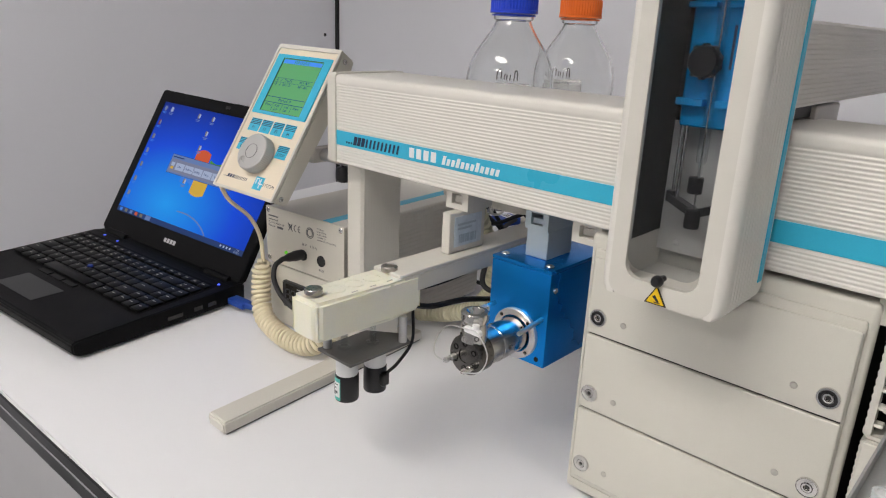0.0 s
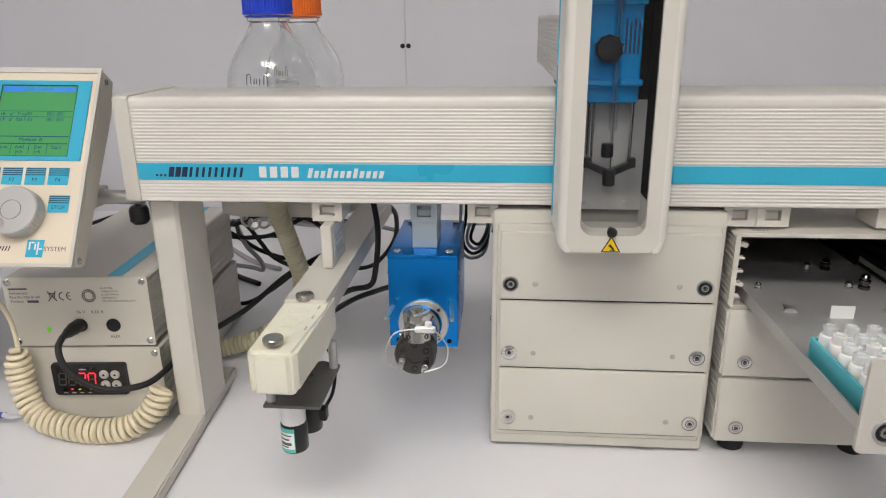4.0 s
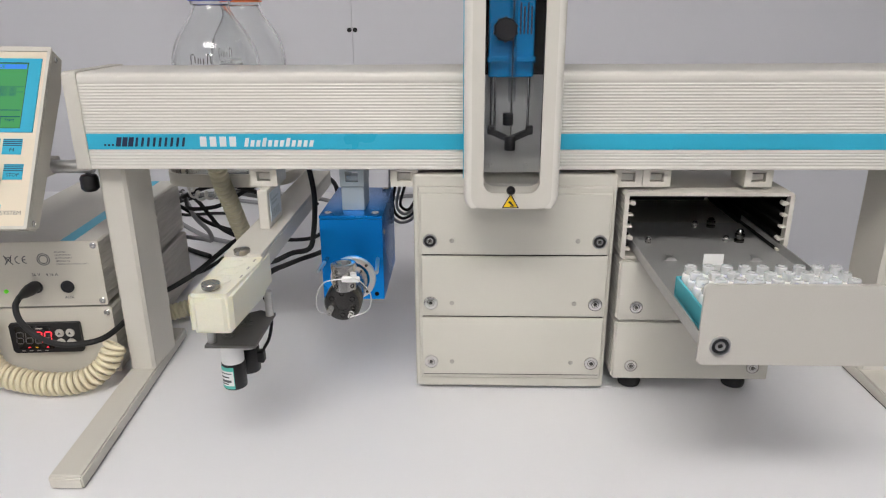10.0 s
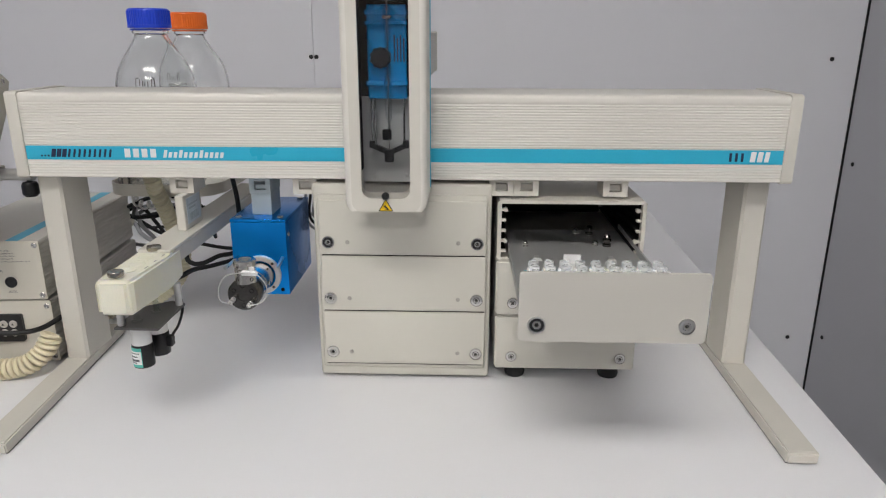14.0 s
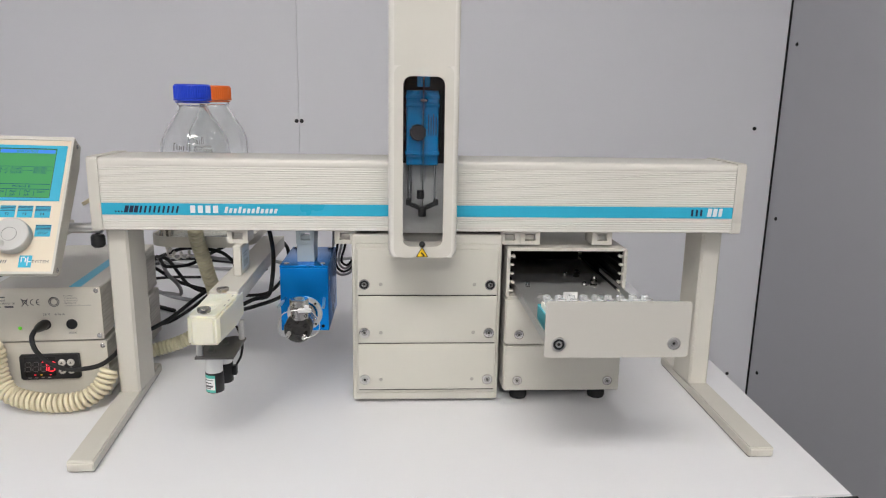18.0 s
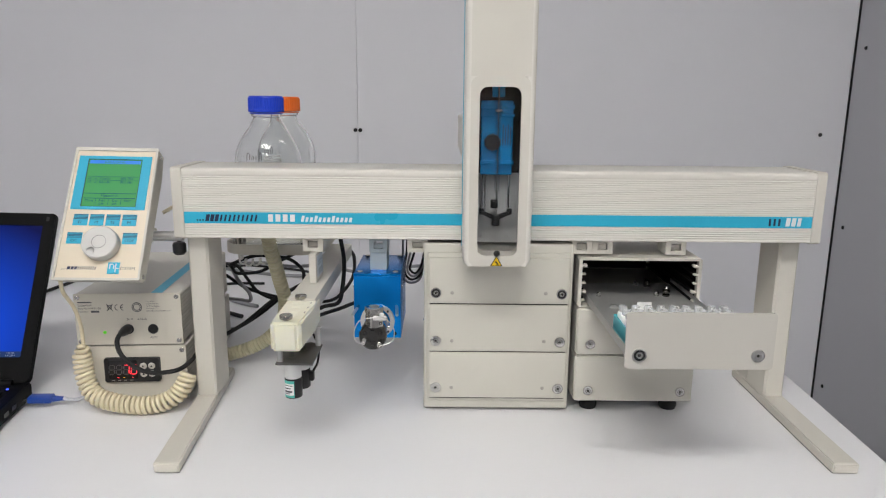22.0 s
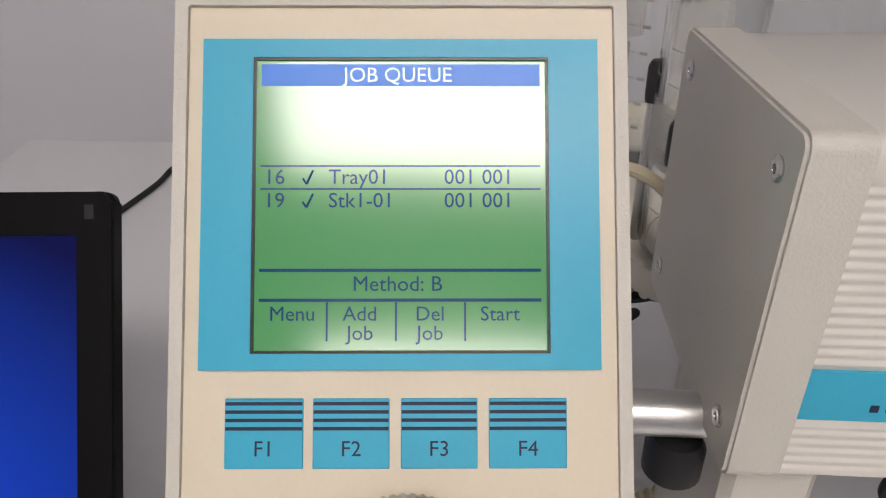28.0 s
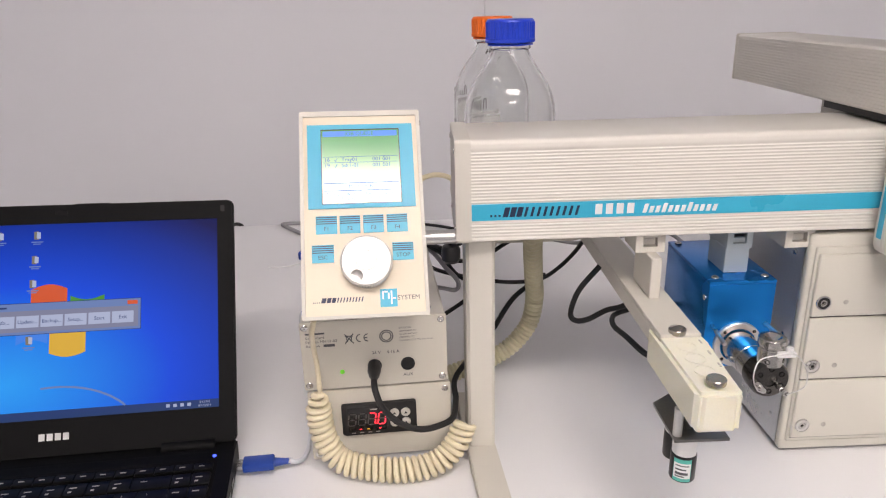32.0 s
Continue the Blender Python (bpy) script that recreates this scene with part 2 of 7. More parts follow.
def screen_material():
    """A lit laptop screen: a blue field, paler at the lower left, with soft rays."""
    m = bpy.data.materials.new("lit_laptop_screen")
    m.use_nodes = True
    nt = m.node_tree
    b = nt.nodes["Principled BSDF"]
    L = nt.links.new
    tc = nt.nodes.new("ShaderNodeTexCoord")
    sep = nt.nodes.new("ShaderNodeSeparateXYZ")
    L(tc.outputs["UV"], sep.inputs[0])
    grad = nt.nodes.new("ShaderNodeValToRGB")
    e = grad.color_ramp.elements
    e[0].position, e[0].color = 0.0, (0.01, 0.36, 1.0, 1)
    e[1].position, e[1].color = 1.0, (0.001, 0.004, 0.09, 1)
    mid = e.new(0.5)
    mid.color = (0.004, 0.075, 0.78, 1)
    dist = nt.nodes.new("ShaderNodeVectorMath")
    dist.operation = "DISTANCE"
    L(tc.outputs["UV"], dist.inputs[0])
    dist.inputs[1].default_value = (0.35, 0.18, 0)
    L(dist.outputs["Value"], grad.inputs[0])
    b.inputs["Base Color"].default_value = (0.004, 0.004, 0.005, 1)
    b.inputs["Roughness"].default_value = 0.35
    L(grad.outputs[0], b.inputs["Emission Color"])
    b.inputs["Specular IOR Level"].default_value = 0.05
    b.inputs["Emission Strength"].default_value = 0.80
    return m


SCREEN = screen_material()
SCREEN_LIGHT = glow("screen_pale_blue", (0.16, 0.26, 0.55), 0.70, (0.008, 0.008, 0.01), 0.05)
SCREEN_GREY = glow("screen_grey", (0.25, 0.28, 0.42), 0.66, (0.008, 0.008, 0.01), 0.05)
SCREEN_ICON = glow("screen_icon_fawn", (0.34, 0.32, 0.24), 0.45, (0.008, 0.008, 0.01), 0.05)
SCREEN_WHITE = glow("screen_white", (0.42, 0.50, 0.70), 0.76, (0.008, 0.008, 0.01), 0.05)
SCREEN_RED = glow("screen_red", (0.75, 0.12, 0.04), 0.70, (0.008, 0.008, 0.01), 0.05)
SCREEN_MAROON = glow("screen_dull_red", (0.5, 0.07, 0.05), 0.4, (0.008, 0.008, 0.01), 0.05)
SCREEN_GREEN = glow("screen_green", (0.07, 0.32, 0.04), 0.72, (0.008, 0.008, 0.01), 0.05)
SCREEN_YELLOW = glow("screen_yellow", (0.8, 0.5, 0.06), 0.70, (0.008, 0.008, 0.01), 0.05)
SCREEN_BLUE = glow("screen_mid_blue", (0.05, 0.25, 0.9), 0.75, (0.008, 0.008, 0.01), 0.05)
SCREEN_DARK = glow("screen_dark_blue", (0.02, 0.06, 0.22), 0.60, (0.008, 0.008, 0.01), 0.05)
LCD = glow("green_backlit_lcd", (0.045, 0.40, 0.11), 0.54)
lcd_skin = LCD.node_tree.nodes["Principled BSDF"]
lcd_skin.inputs["Roughness"].default_value = 0.3
lcd_skin.inputs["Coat Weight"].default_value, lcd_skin.inputs["Coat IOR"].default_value, lcd_skin.inputs["Coat Roughness"].default_value = 1.0, 1.75, 0.14
LCD.node_tree.nodes["Principled BSDF"].inputs["Base Color"].default_value = (0.035, 0.13, 0.05, 1)
lcd_skin.inputs["Specular IOR Level"].default_value = 0.1
LCD_BLUE = glow("blue_lcd_bar", (0.02, 0.16, 0.55), 0.5)

# ---------------------------------------------------------------- mesh helpers
def add_box(bm, x0, x1, y0, y1, z0, z1, bev=0.0, seg=2, m=None):
    t = Matrix.Translation(((x0 + x1) / 2, (y0 + y1) / 2, (z0 + z1) / 2)) @ Matrix.Diagonal((x1 - x0, y1 - y0, z1 - z0, 1))
    if not bev:
        bmesh.ops.create_cube(bm, size=1, matrix=(m @ t) if m else t)
        return bm
    tmp = bmesh.new()
    bmesh.ops.create_cube(tmp, size=1, matrix=t)
    bmesh.ops.bevel(tmp, geom=tmp.edges[:], offset=bev, segments=seg, affect="EDGES", profile=0.5)
    if m:
        tmp.transform(m)
    join(bm, tmp)
    return bm


def join(bm, other):
    me = bpy.data.meshes.new("tmp")
    other.to_mesh(me)
    other.free()
    bm.from_mesh(me)
    bpy.data.meshes.remove(me)


def add_cyl(bm, p0, p1, r, seg=24, r2=None, bev=0.0):
    p0, p1 = Vector(p0), Vector(p1)
    d = p1 - p0
    turn = d.to_track_quat("Z", "Y").to_matrix().to_4x4()
    tmp = bmesh.new()
    bmesh.ops.create_cone(tmp, cap_ends=True, segments=seg, radius1=r, radius2=r if r2 is None else r2, depth=d.length)
    if bev:
        rim = [e for e in tmp.edges if len(e.link_faces) == 2 and min(len(f.verts) for f in e.link_faces) != max(len(f.verts) for f in e.link_faces)]
        bmesh.ops.bevel(tmp, geom=rim, offset=bev, segments=2, affect="EDGES", profile=0.5)
    tmp.transform(Matrix.Translation((p0 + p1) / 2) @ turn)
    join(bm, tmp)
    return bm


def add_lathe(bm, profile, centre, axis=(0, 0, 1), seg=32):
    """Turns rows of (radius, height) round an axis."""
    turn = Vector(axis).to_track_quat("Z", "Y").to_matrix().to_4x4()
    m = Matrix.Translation(centre) @ turn
    rings = []
    for r, h in profile:
        if r < 1e-6:
            rings.append([bm.verts.new(m @ Vector((0, 0, h)))])
        else:
            rings.append([bm.verts.new(m @ Vector((r * math.cos(a), r * math.sin(a), h))) for a in (2 * math.pi * k / seg for k in range(seg))])
    for a, b in zip(rings, rings[1:]):
        for k in range(seg):
            j = (k + 1) % seg
            if len(a) == 1 and len(b) > 1:
                bm.faces.new((a[0], b[k], b[j]))
            elif len(b) == 1 and len(a) > 1:
                bm.faces.new((a[k], a[j], b[0]))
            elif len(a) > 1:
                bm.faces.new((a[k], a[j], b[j], b[k]))
    return bm


def spline(points, n=8):
    """A smooth line through the points."""
    p = [Vector(q) for q in points]
    p = [2 * p[0] - p[1]] + p + [2 * p[-1] - p[-2]]
    out = []
    for i in range(1, len(p) - 2):
        for k in range(n):
            t = k / n
            a, b, c, d = p[i - 1], p[i], p[i + 1], p[i + 2]
            out.append(0.5 * (2 * b + (c - a) * t + (2 * a - 5 * b + 4 * c - d) * t * t + (3 * b - a - 3 * c + d) * t ** 3))
    out.append(p[-2])
    return out


def add_tube(bm, pts, r, seg=10, radii=None, up=(0.31, 0.2, 0.93)):
    """A round tube along a line of points."""
    side = None
    rings = []
    for i, p in enumerate(pts):
        d = (pts[min(i + 1, len(pts) - 1)] - pts[max(i - 1, 0)]).normalized()
        side = Vector(up).cross(d) if side is None else side - d * side.dot(d)
        side.normalize()
        other = d.cross(side)
        q = radii[i] if radii else r
        rings.append([bm.verts.new(p + q * (math.cos(a) * side + math.sin(a) * other)) for a in (2 * math.pi * k / seg for k in range(seg))])
    for a, b in zip(rings, rings[1:]):
        for k in range(seg):
            j = (k + 1) % seg
            bm.faces.new((a[k], a[j], b[j], b[k]))
    bm.faces.new(rings[0][::-1]), bm.faces.new(rings[-1])
    return bm


def resample(pts, step):
    out, left = [pts[0]], step
    for a, b in zip(pts, pts[1:]):
        d, done = (b - a).length, 0.0
        while d - done >= left:
            done += left
            out.append(a.lerp(b, done / d))
            left = step
        left -= d - done
    return out


def add_prism(bm, poly, axis, a0, a1):
    """A polygon pushed along an axis: 'x' takes (y, z), 'y' takes (x, z), 'z' takes (x, y)."""
    def at(p, a):
        return {"x": (a, p[0], p[1]), "y": (p[0], a, p[1]), "z": (p[0], p[1], a)}[axis]
    v0 = [bm.verts.new(at(p, a0)) for p in poly]
    v1 = [bm.verts.new(at(p, a1)) for p in poly]
    n = len(poly)
    for k in range(n):
        bm.faces.new((v0[k], v0[(k + 1) % n], v1[(k + 1) % n], v1[k]))
    bm.faces.new(v0[::-1]), bm.faces.new(v1)
    return bm


def rounded(x0, x1, z0, z1, r, seg=6):
    """Corners of a rounded rectangle, anticlockwise from the lower right."""
    pts = []
    for cx, cz, a in ((x1 - r, z0 + r, -90), (x1 - r, z1 - r, 0), (x0 + r, z1 - r, 90), (x0 + r, z0 + r, 180)):
        for k in range(seg + 1):
            t = radians(a + 90 * k / seg)
            pts.append((cx + r * math.cos(t), cz + r * math.sin(t)))
    return pts


def add_frame(bm, outer, inner, axis, a0, a1):
    """A plate with a hole: outer and inner outlines with the same number of corners."""
    def at(p, a):
        return {"x": (a, p[0], p[1]), "y": (p[0], a, p[1]), "z": (p[0], p[1], a)}[axis]
    rows = [[bm.verts.new(at(p, a)) for p in o] for o, a in ((outer, a0), (inner, a0), (inner, a1), (outer, a1))]
    n = len(outer)
    for i in range(4):
        a, b = rows[i], rows[(i + 1) % 4]
        for k in range(n):
            bm.faces.new((a[k], a[(k + 1) % n], b[(k + 1) % n], b[k]))
    return bm




def add_text(bm, words, size, m, depth=0.0001, align="CENTER"):
    """Flat letters of that size in the x-y plane of the pose m."""
    cu = bpy.data.curves.new("letters", "FONT")
    cu.body, cu.size, cu.extrude, cu.align_x, cu.align_y = words, size, depth, align, "CENTER"
    cu.resolution_u = 3
    ob = bpy.data.objects.new("letters", cu)
    me = bpy.data.meshes.new_from_object(ob)
    me.transform(m)
    bm.from_mesh(me)
    bpy.data.meshes.remove(me)
    bpy.data.objects.remove(ob)
    bpy.data.curves.remove(cu)
    return bm


def smooth(me, angle=35):
    me.polygons.foreach_set("use_smooth", [True] * len(me.polygons))
    me.set_sharp_from_angle(angle=radians(angle))


def place(parent):
    return parent.matrix_basis if parent.parent is None else Matrix.Identity(4)


def part(name, bm, material, parent, label="", m=None, angle=35):
    """Links a bmesh as one mesh under a thing or a part. Its places are in the world."""
    if m:
        bm.transform(m)
    bmesh.ops.recalc_face_normals(bm, faces=bm.faces[:])
    me = bpy.data.meshes.new(name)
    bm.to_mesh(me)
    bm.free()
    smooth(me, angle)
    me.materials.append(material)
    ob = new(name, me)
    if parent is not None:
        ob.parent = parent
        ob.matrix_parent_inverse = place(parent).inverted()
    if label:
        tagged(ob, label)
    return ob


def thing(name, at, label, category, group="", kind="", m=None):
    e = new(name)
    e.empty_display_size = 0.02
    e.matrix_basis = m or Matrix.Translation(at)
    return tagged(e, label, category, group, kind)


def solid(name, bm, material, label, category, kind="", group="", angle=35):
    return tagged(part(name, bm, material, None, angle=angle), label, category, group, kind)


def nb():
    return bmesh.new()

# ---------------------------------------------------------------- the room
WALL_Y, WALL_L, WALL_R, WALL_F = 1.484, -1.765, 0.858, -3.2
SEAM = -0.4325
floor_slab = nb()
add_box(floor_slab, WALL_L - 1.5, WALL_R + 2.5, WALL_F - 0.1, WALL_Y + 0.2, FLOOR - 0.08, FLOOR)
solid("floor", floor_slab, FLOORM, "grey vinyl laboratory floor", "floor", "structure")

b = nb()
add_box(b, WALL_L - 1.5, WALL_R + 2.5, WALL_F - 0.1, WALL_Y + 0.2, CEIL, CEIL + 0.08)
solid("ceiling", b, CEILM, "white tiled laboratory ceiling", "ceiling", "structure")


def rivet(parent, x, y, z, axis, r=0.0052):
    bm = nb()
    add_lathe(bm, [(r, 0), (r, 0.0012), (r * 0.7, 0.003), (0, 0.0036)], (x, y, z), axis, 14)
    return part("rivet", bm, BLACK_M, parent)


def wall(name, label):
    return thing(name, (0, 0, FLOOR), label, "wall", kind="structure")


back = wall("wall_back", "lavender-grey panelled back wall behind the bench")
b = nb()
add_box(b, WALL_L - 0.6, WALL_R + 0.6, WALL_Y + 0.012, WALL_Y + 0.1, FLOOR, CEIL)
part("backing", b, BLACK_IN, back)
for x0, x1 in ((WALL_L + 0.004, SEAM - 0.0003), (SEAM + 0.0003, WALL_R - 0.0016)):
    b = nb()
    add_box(b, x0, x1, WALL_Y, WALL_Y + 0.012, FLOOR, CEIL, 0.0008, 1)
    part("wall_panel", b, WALLP, back, "smooth lavender-grey wall panel")
for dx in (-0.0065, 0.0065):
    for z in (-0.32, 0.333, 0.97):
        rivet(back, SEAM + dx, WALL_Y, z, (0, -1, 0))
for z in (-0.38, 0.331, 1.0):
    rivet(back, 0.794, WALL_Y, z, (0, -1, 0))
for z in (-0.4, 0.25, 1.0):
    rivet(back, -1.7365, WALL_Y, z, (0, -1, 0))

right = wall("wall_right", "panelled side wall in a shaded grey, with a black corner gap")
b = nb()
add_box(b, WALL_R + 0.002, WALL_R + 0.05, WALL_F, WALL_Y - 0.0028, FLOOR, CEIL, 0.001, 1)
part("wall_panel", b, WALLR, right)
# the dark of the corner gap, built as a black strip
b = nb()
add_box(b, WALL_R - 0.0012, WALL_R + 0.05, WALL_Y - 0.0026, WALL_Y + 0.011, FLOOR, CEIL)
part("gap_strip", b, BLACK_M, right, "black strip for the shade in the corner gap")
for z in (-0.36, 0.09, 0.55):
    rivet(right, WALL_R + 0.002, WALL_Y - 0.045, z, (-1, 0, 0))
left = wall("wall_left", "grey panelled side wall beyond the laptop")
b = nb()
add_box(b, WALL_L - 0.05, WALL_L - 0.004, WALL_F, WALL_Y - 0.009, FLOOR, CEIL, 0.001, 1)
part("wall_panel", b, WALLP, left)
# same black strip here, in place of shade in the left corner
b = nb()
add_box(b, WALL_L - 0.05, WALL_L + 0.0035, WALL_Y - 0.0085, WALL_Y + 0.011, FLOOR, CEIL)
part("gap_strip", b, BLACK_M, left, "black strip for the shade in the corner gap")
for z in (0.07, 0.33, 0.6):
    rivet(left, WALL_L - 0.004, WALL_Y - 0.05, z, (1, 0, 0))
b = nb()
add_box(b, WALL_L - 0.6, WALL_R + 0.6, WALL_F - 0.1, WALL_F - 0.001, FLOOR, CEIL)
solid("wall_front", b, FRONTW, "plain grey wall on the far side of the room", "wall", "structure")


def ceiling_light(x, y, sx, sy):
    e = thing("ceiling_light", (x, y, CEIL), "white rectangular ceiling light with an opal diffuser, out of view", "ceiling light", "ceiling lights")
    bm = nb()
    o = [(x - sx, y - sy), (x + sx, y - sy), (x + sx, y + sy), (x - sx, y + sy)]
    i = [(x - sx + 0.02, y - sy + 0.02), (x + sx - 0.02, y - sy + 0.02), (x + sx - 0.02, y + sy - 0.02), (x - sx + 0.02, y + sy - 0.02)]
    add_frame(bm, o, i, "z", CEIL - 0.025, CEIL - 0.0005)
    part("frame", bm, WHITE_P, e)
    bm = nb()
    add_box(bm, x - sx + 0.021, x + sx - 0.021, y - sy + 0.021, y + sy - 0.021, CEIL - 0.018, CEIL - 0.004)
    part("diffuser", bm, DIFFUSER, e)


ceiling_light(-0.36, -0.83, 0.62, 0.27)
# added unseen light, assumed here to brighten the front faces
ceiling_light(-0.36, -2.50, 0.62, 0.24)

# ---------------------------------------------------------------- the bench
bench = thing("lab_bench", (-0.4, 0.76, FLOOR), "white laminate laboratory bench with a black edge strip", "bench")
top_outline = [(-1.165, 0.178), (0.312, 0.255), (0.357, 1.316), (-1.313, 1.316)]
b = nb()
add_prism(b, top_outline, "z", -0.028, 0)
bmesh.ops.bevel(b, geom=[e for e in b.edges if all(v.co.z > -0.001 for v in e.verts)], offset=0.003, segments=2, affect="EDGES")
part("worktop", b, BENCHTOP, bench, "white laminate worktop")
b = nb()
add_prism(b, [(-1.167, 0.1755), (0.314, 0.2525), (0.314, 0.2548), (-1.167, 0.1778)], "z", -0.030, -0.0008)
part("edge_strip", b, EDGE, bench, "black plastic edge strip")
b = nb()
add_prism(b, [(-1.167, 0.1746), (0.314, 0.2516), (0.314, 0.2524), (-1.167, 0.1754)], "z", -0.0135, -0.0120)
part("edge_bead", b, GREYCABLE, bench, "thin grey bead on the edge strip")
b = nb()
add_prism(b, [(-1.16, 0.183), (0.307, 0.2595), (0.350, 1.306), (-1.303, 1.306)], "z", -0.040, -0.0285)
part("under_strip", b, EDGE, bench)
b = nb()
add_prism(b, [(-1.15, 0.188), (0.295, 0.2635), (0.294, 0.2815), (-1.151, 0.206)], "z", -0.20, -0.041)
part("apron", b, BENCHSIDE, bench, "pale grey apron panel")
for x, y in ((-1.13, 0.212), (0.24, 0.285), (-1.24, 1.25), (0.29, 1.25)):
    b = nb()
    add_box(b, x, x + 0.045, y, y + 0.045, FLOOR, -0.041, 0.002, 1)
    part("leg", b, BENCHSIDE, bench)

# ---------------------------------------------------------------- the autosampler's frame
BX0, BX1, BY0, BY1, BZ0, BZ1 = -0.5450, 0.2745, 0.487, 0.580, 0.2345, 0.3235
robot = thing("autosampler", (-0.13, 0.52, 0), "cream laboratory autosampler, ribbed beam on two legs, sampling arm", "autosampler")


def ribbed(y_face, spans, pitch=0.0028, deep=0.00052):
    """The ribbed front of an extruded beam, from below upwards."""
    pts = []
    for z0, z1 in spans:
        n = round((z1 - z0) / pitch)
        p = (z1 - z0) / n
        for k in range(n):
            z = z0 + k * p
            pts += [(y_face + deep * 0.5 * (1 - math.cos(2 * math.pi * q)), z + p * q) for q in (0.0, 0.14, 0.28, 0.40, 0.5, 0.60, 0.72, 0.86)]
    return pts


profile = [(BY0 + 0.002, BZ0)] + [(BY0, BZ0 + 0.001)] + ribbed(BY0, ((0.237, 0.2515),)) + [(BY0 + 0.0008, 0.2535), (BY0 + 0.0008, 0.2685)]
profile += ribbed(BY0, ((0.270, 0.3150),)) + [(BY0, 0.3165), (BY0, 0.3192), (BY0 + 0.0005, 0.3212), (BY0 + 0.0018, 0.3226), (BY0 + 0.0038, 0.3233), (BY0 + 0.0065, BZ1)]
profile += [(BY1 - 0.006, BZ1), (BY1, BZ1 - 0.005), (BY1, BZ0)]
b = nb()
add_prism(b, profile, "x", BX0 + 0.0135, BX1 - 0.0125)
beam = part("beam", b, CREAM_B, robot, "cream ribbed aluminium beam", angle=40)
b = nb()
add_box(b, BX0 + 0.0138, BX1 - 0.0128, BY0 - 0.0002, BY0 + 0.0007, 0.2538, 0.2682)
stripe = part("stripe", b, TEAL, beam, "turquoise stripe along the beam")


def slant_bars(bm, x, z, rows, slant=0.25, y=BY0 - 0.0006):
    """A lettering mark drawn as plain slanted bars: rows of (start, end, low, high)."""
    for x0, x1, z0, z1 in rows:
        q = [(x + x0 + slant * z0, z + z0), (x + x1 + slant * z0, z + z0), (x + x1 + slant * z1, z + z1), (x + x0 + slant * z1, z + z1)]
        add_prism(bm, q, "y", y, y + 0.0005)


MARK_Z = 0.2566
b = nb()
for k in range(3):
    add_box(b, -0.5155 + 0.0036 * k, -0.5137 + 0.0036 * k, BY0 - 0.0006, BY0 - 0.0001, 0.2570, 0.2588)
slant_bars(b, -0.5048, MARK_Z, [(0.0058 * k, 0.0058 * k + 0.0046, 0, 0.0086) for k in range(3)])
part("maker_mark", b, NAVY_INK, beam, "navy maker's mark, drawn as plain bars")
b = nb()
slant_bars(b, -0.4866, MARK_Z, [(0.0055 * k, 0.0055 * k + 0.0022, 0, 0.0084) for k in range(9)])
part("maker_mark", b, NAVY_INK, beam, "thin navy mark, drawn as plain bars")
b = nb()
slant_bars(b, -0.4250, MARK_Z, [(0.0092 * k, 0.0092 * k + 0.0060, 0, 0.0092) for k in range(4)], slant=0.02)
part("seller_mark", b, WHITE_INK, beam, "white mark, drawn as plain bars")
b = nb()
slant_bars(b, -0.3840, MARK_Z, [(0.0055 * k, 0.0055 * k + 0.0034, 0, 0.0080 if k in (0, 3, 7) else 0.0058) for k in range(12)])
part("seller_mark", b, WHITE_INK, beam, "small white mark, drawn as plain bars")
b = nb()
slant_bars(b, 0.2070, MARK_Z, [(0.0060 * k, 0.0060 * k + 0.0026, 0, 0.0088) for k in range(3)], slant=0)
part("model_mark", b, NAVY_INK, beam)
b = nb()
slant_bars(b, 0.2282, 0.2562, [(0, 0.0052, 0, 0.0105), (0.0072, 0.0124, 0, 0.0105), (0.0146, 0.0190, 0, 0.0105)], slant=0.1)
part("model_mark", b, WHITE_INK, beam, "white model mark, drawn as plain bars")

cap_side = rounded(BY0 - 0.0012, BY1 + 0.001, BZ0 - 0.0012, BZ1 + 0.001, 0.004, 4)
for x0, x1, face, sgn in ((BX0, BX0 + 0.0134, BX0, -1), (BX1 - 0.0124, BX1, BX1, 1)):
    b = nb()
    add_prism(b, cap_side, "x", x0, x1)
    bmesh.ops.bevel(b, geom=[e for e in b.edges if all(abs(v.co.x - face) < 1e-5 for v in e.verts)], offset=0.0009, segments=2, affect="EDGES")
    cap = part("end_cap", b, CREAM, robot, "cream end cap of the beam")
    for y, z in ((BY0 + 0.009, BZ1 - 0.010), (BY0 + 0.009, BZ0 + 0.011), (BY1 - 0.010, BZ1 - 0.010), (BY1 - 0.010, BZ0 + 0.011)):
        b = nb()
        add_lathe(b, [(0.0030, -0.001), (0.0030, 0.0004), (0.0025, 0.0009), (0.0011, 0.0009), (0.0009, 0.0001), (0, 0.0001)], (face, y, z), (sgn, 0, 0), 18)
        part("screw", b, STEEL, cap, "small steel cross-head screw")


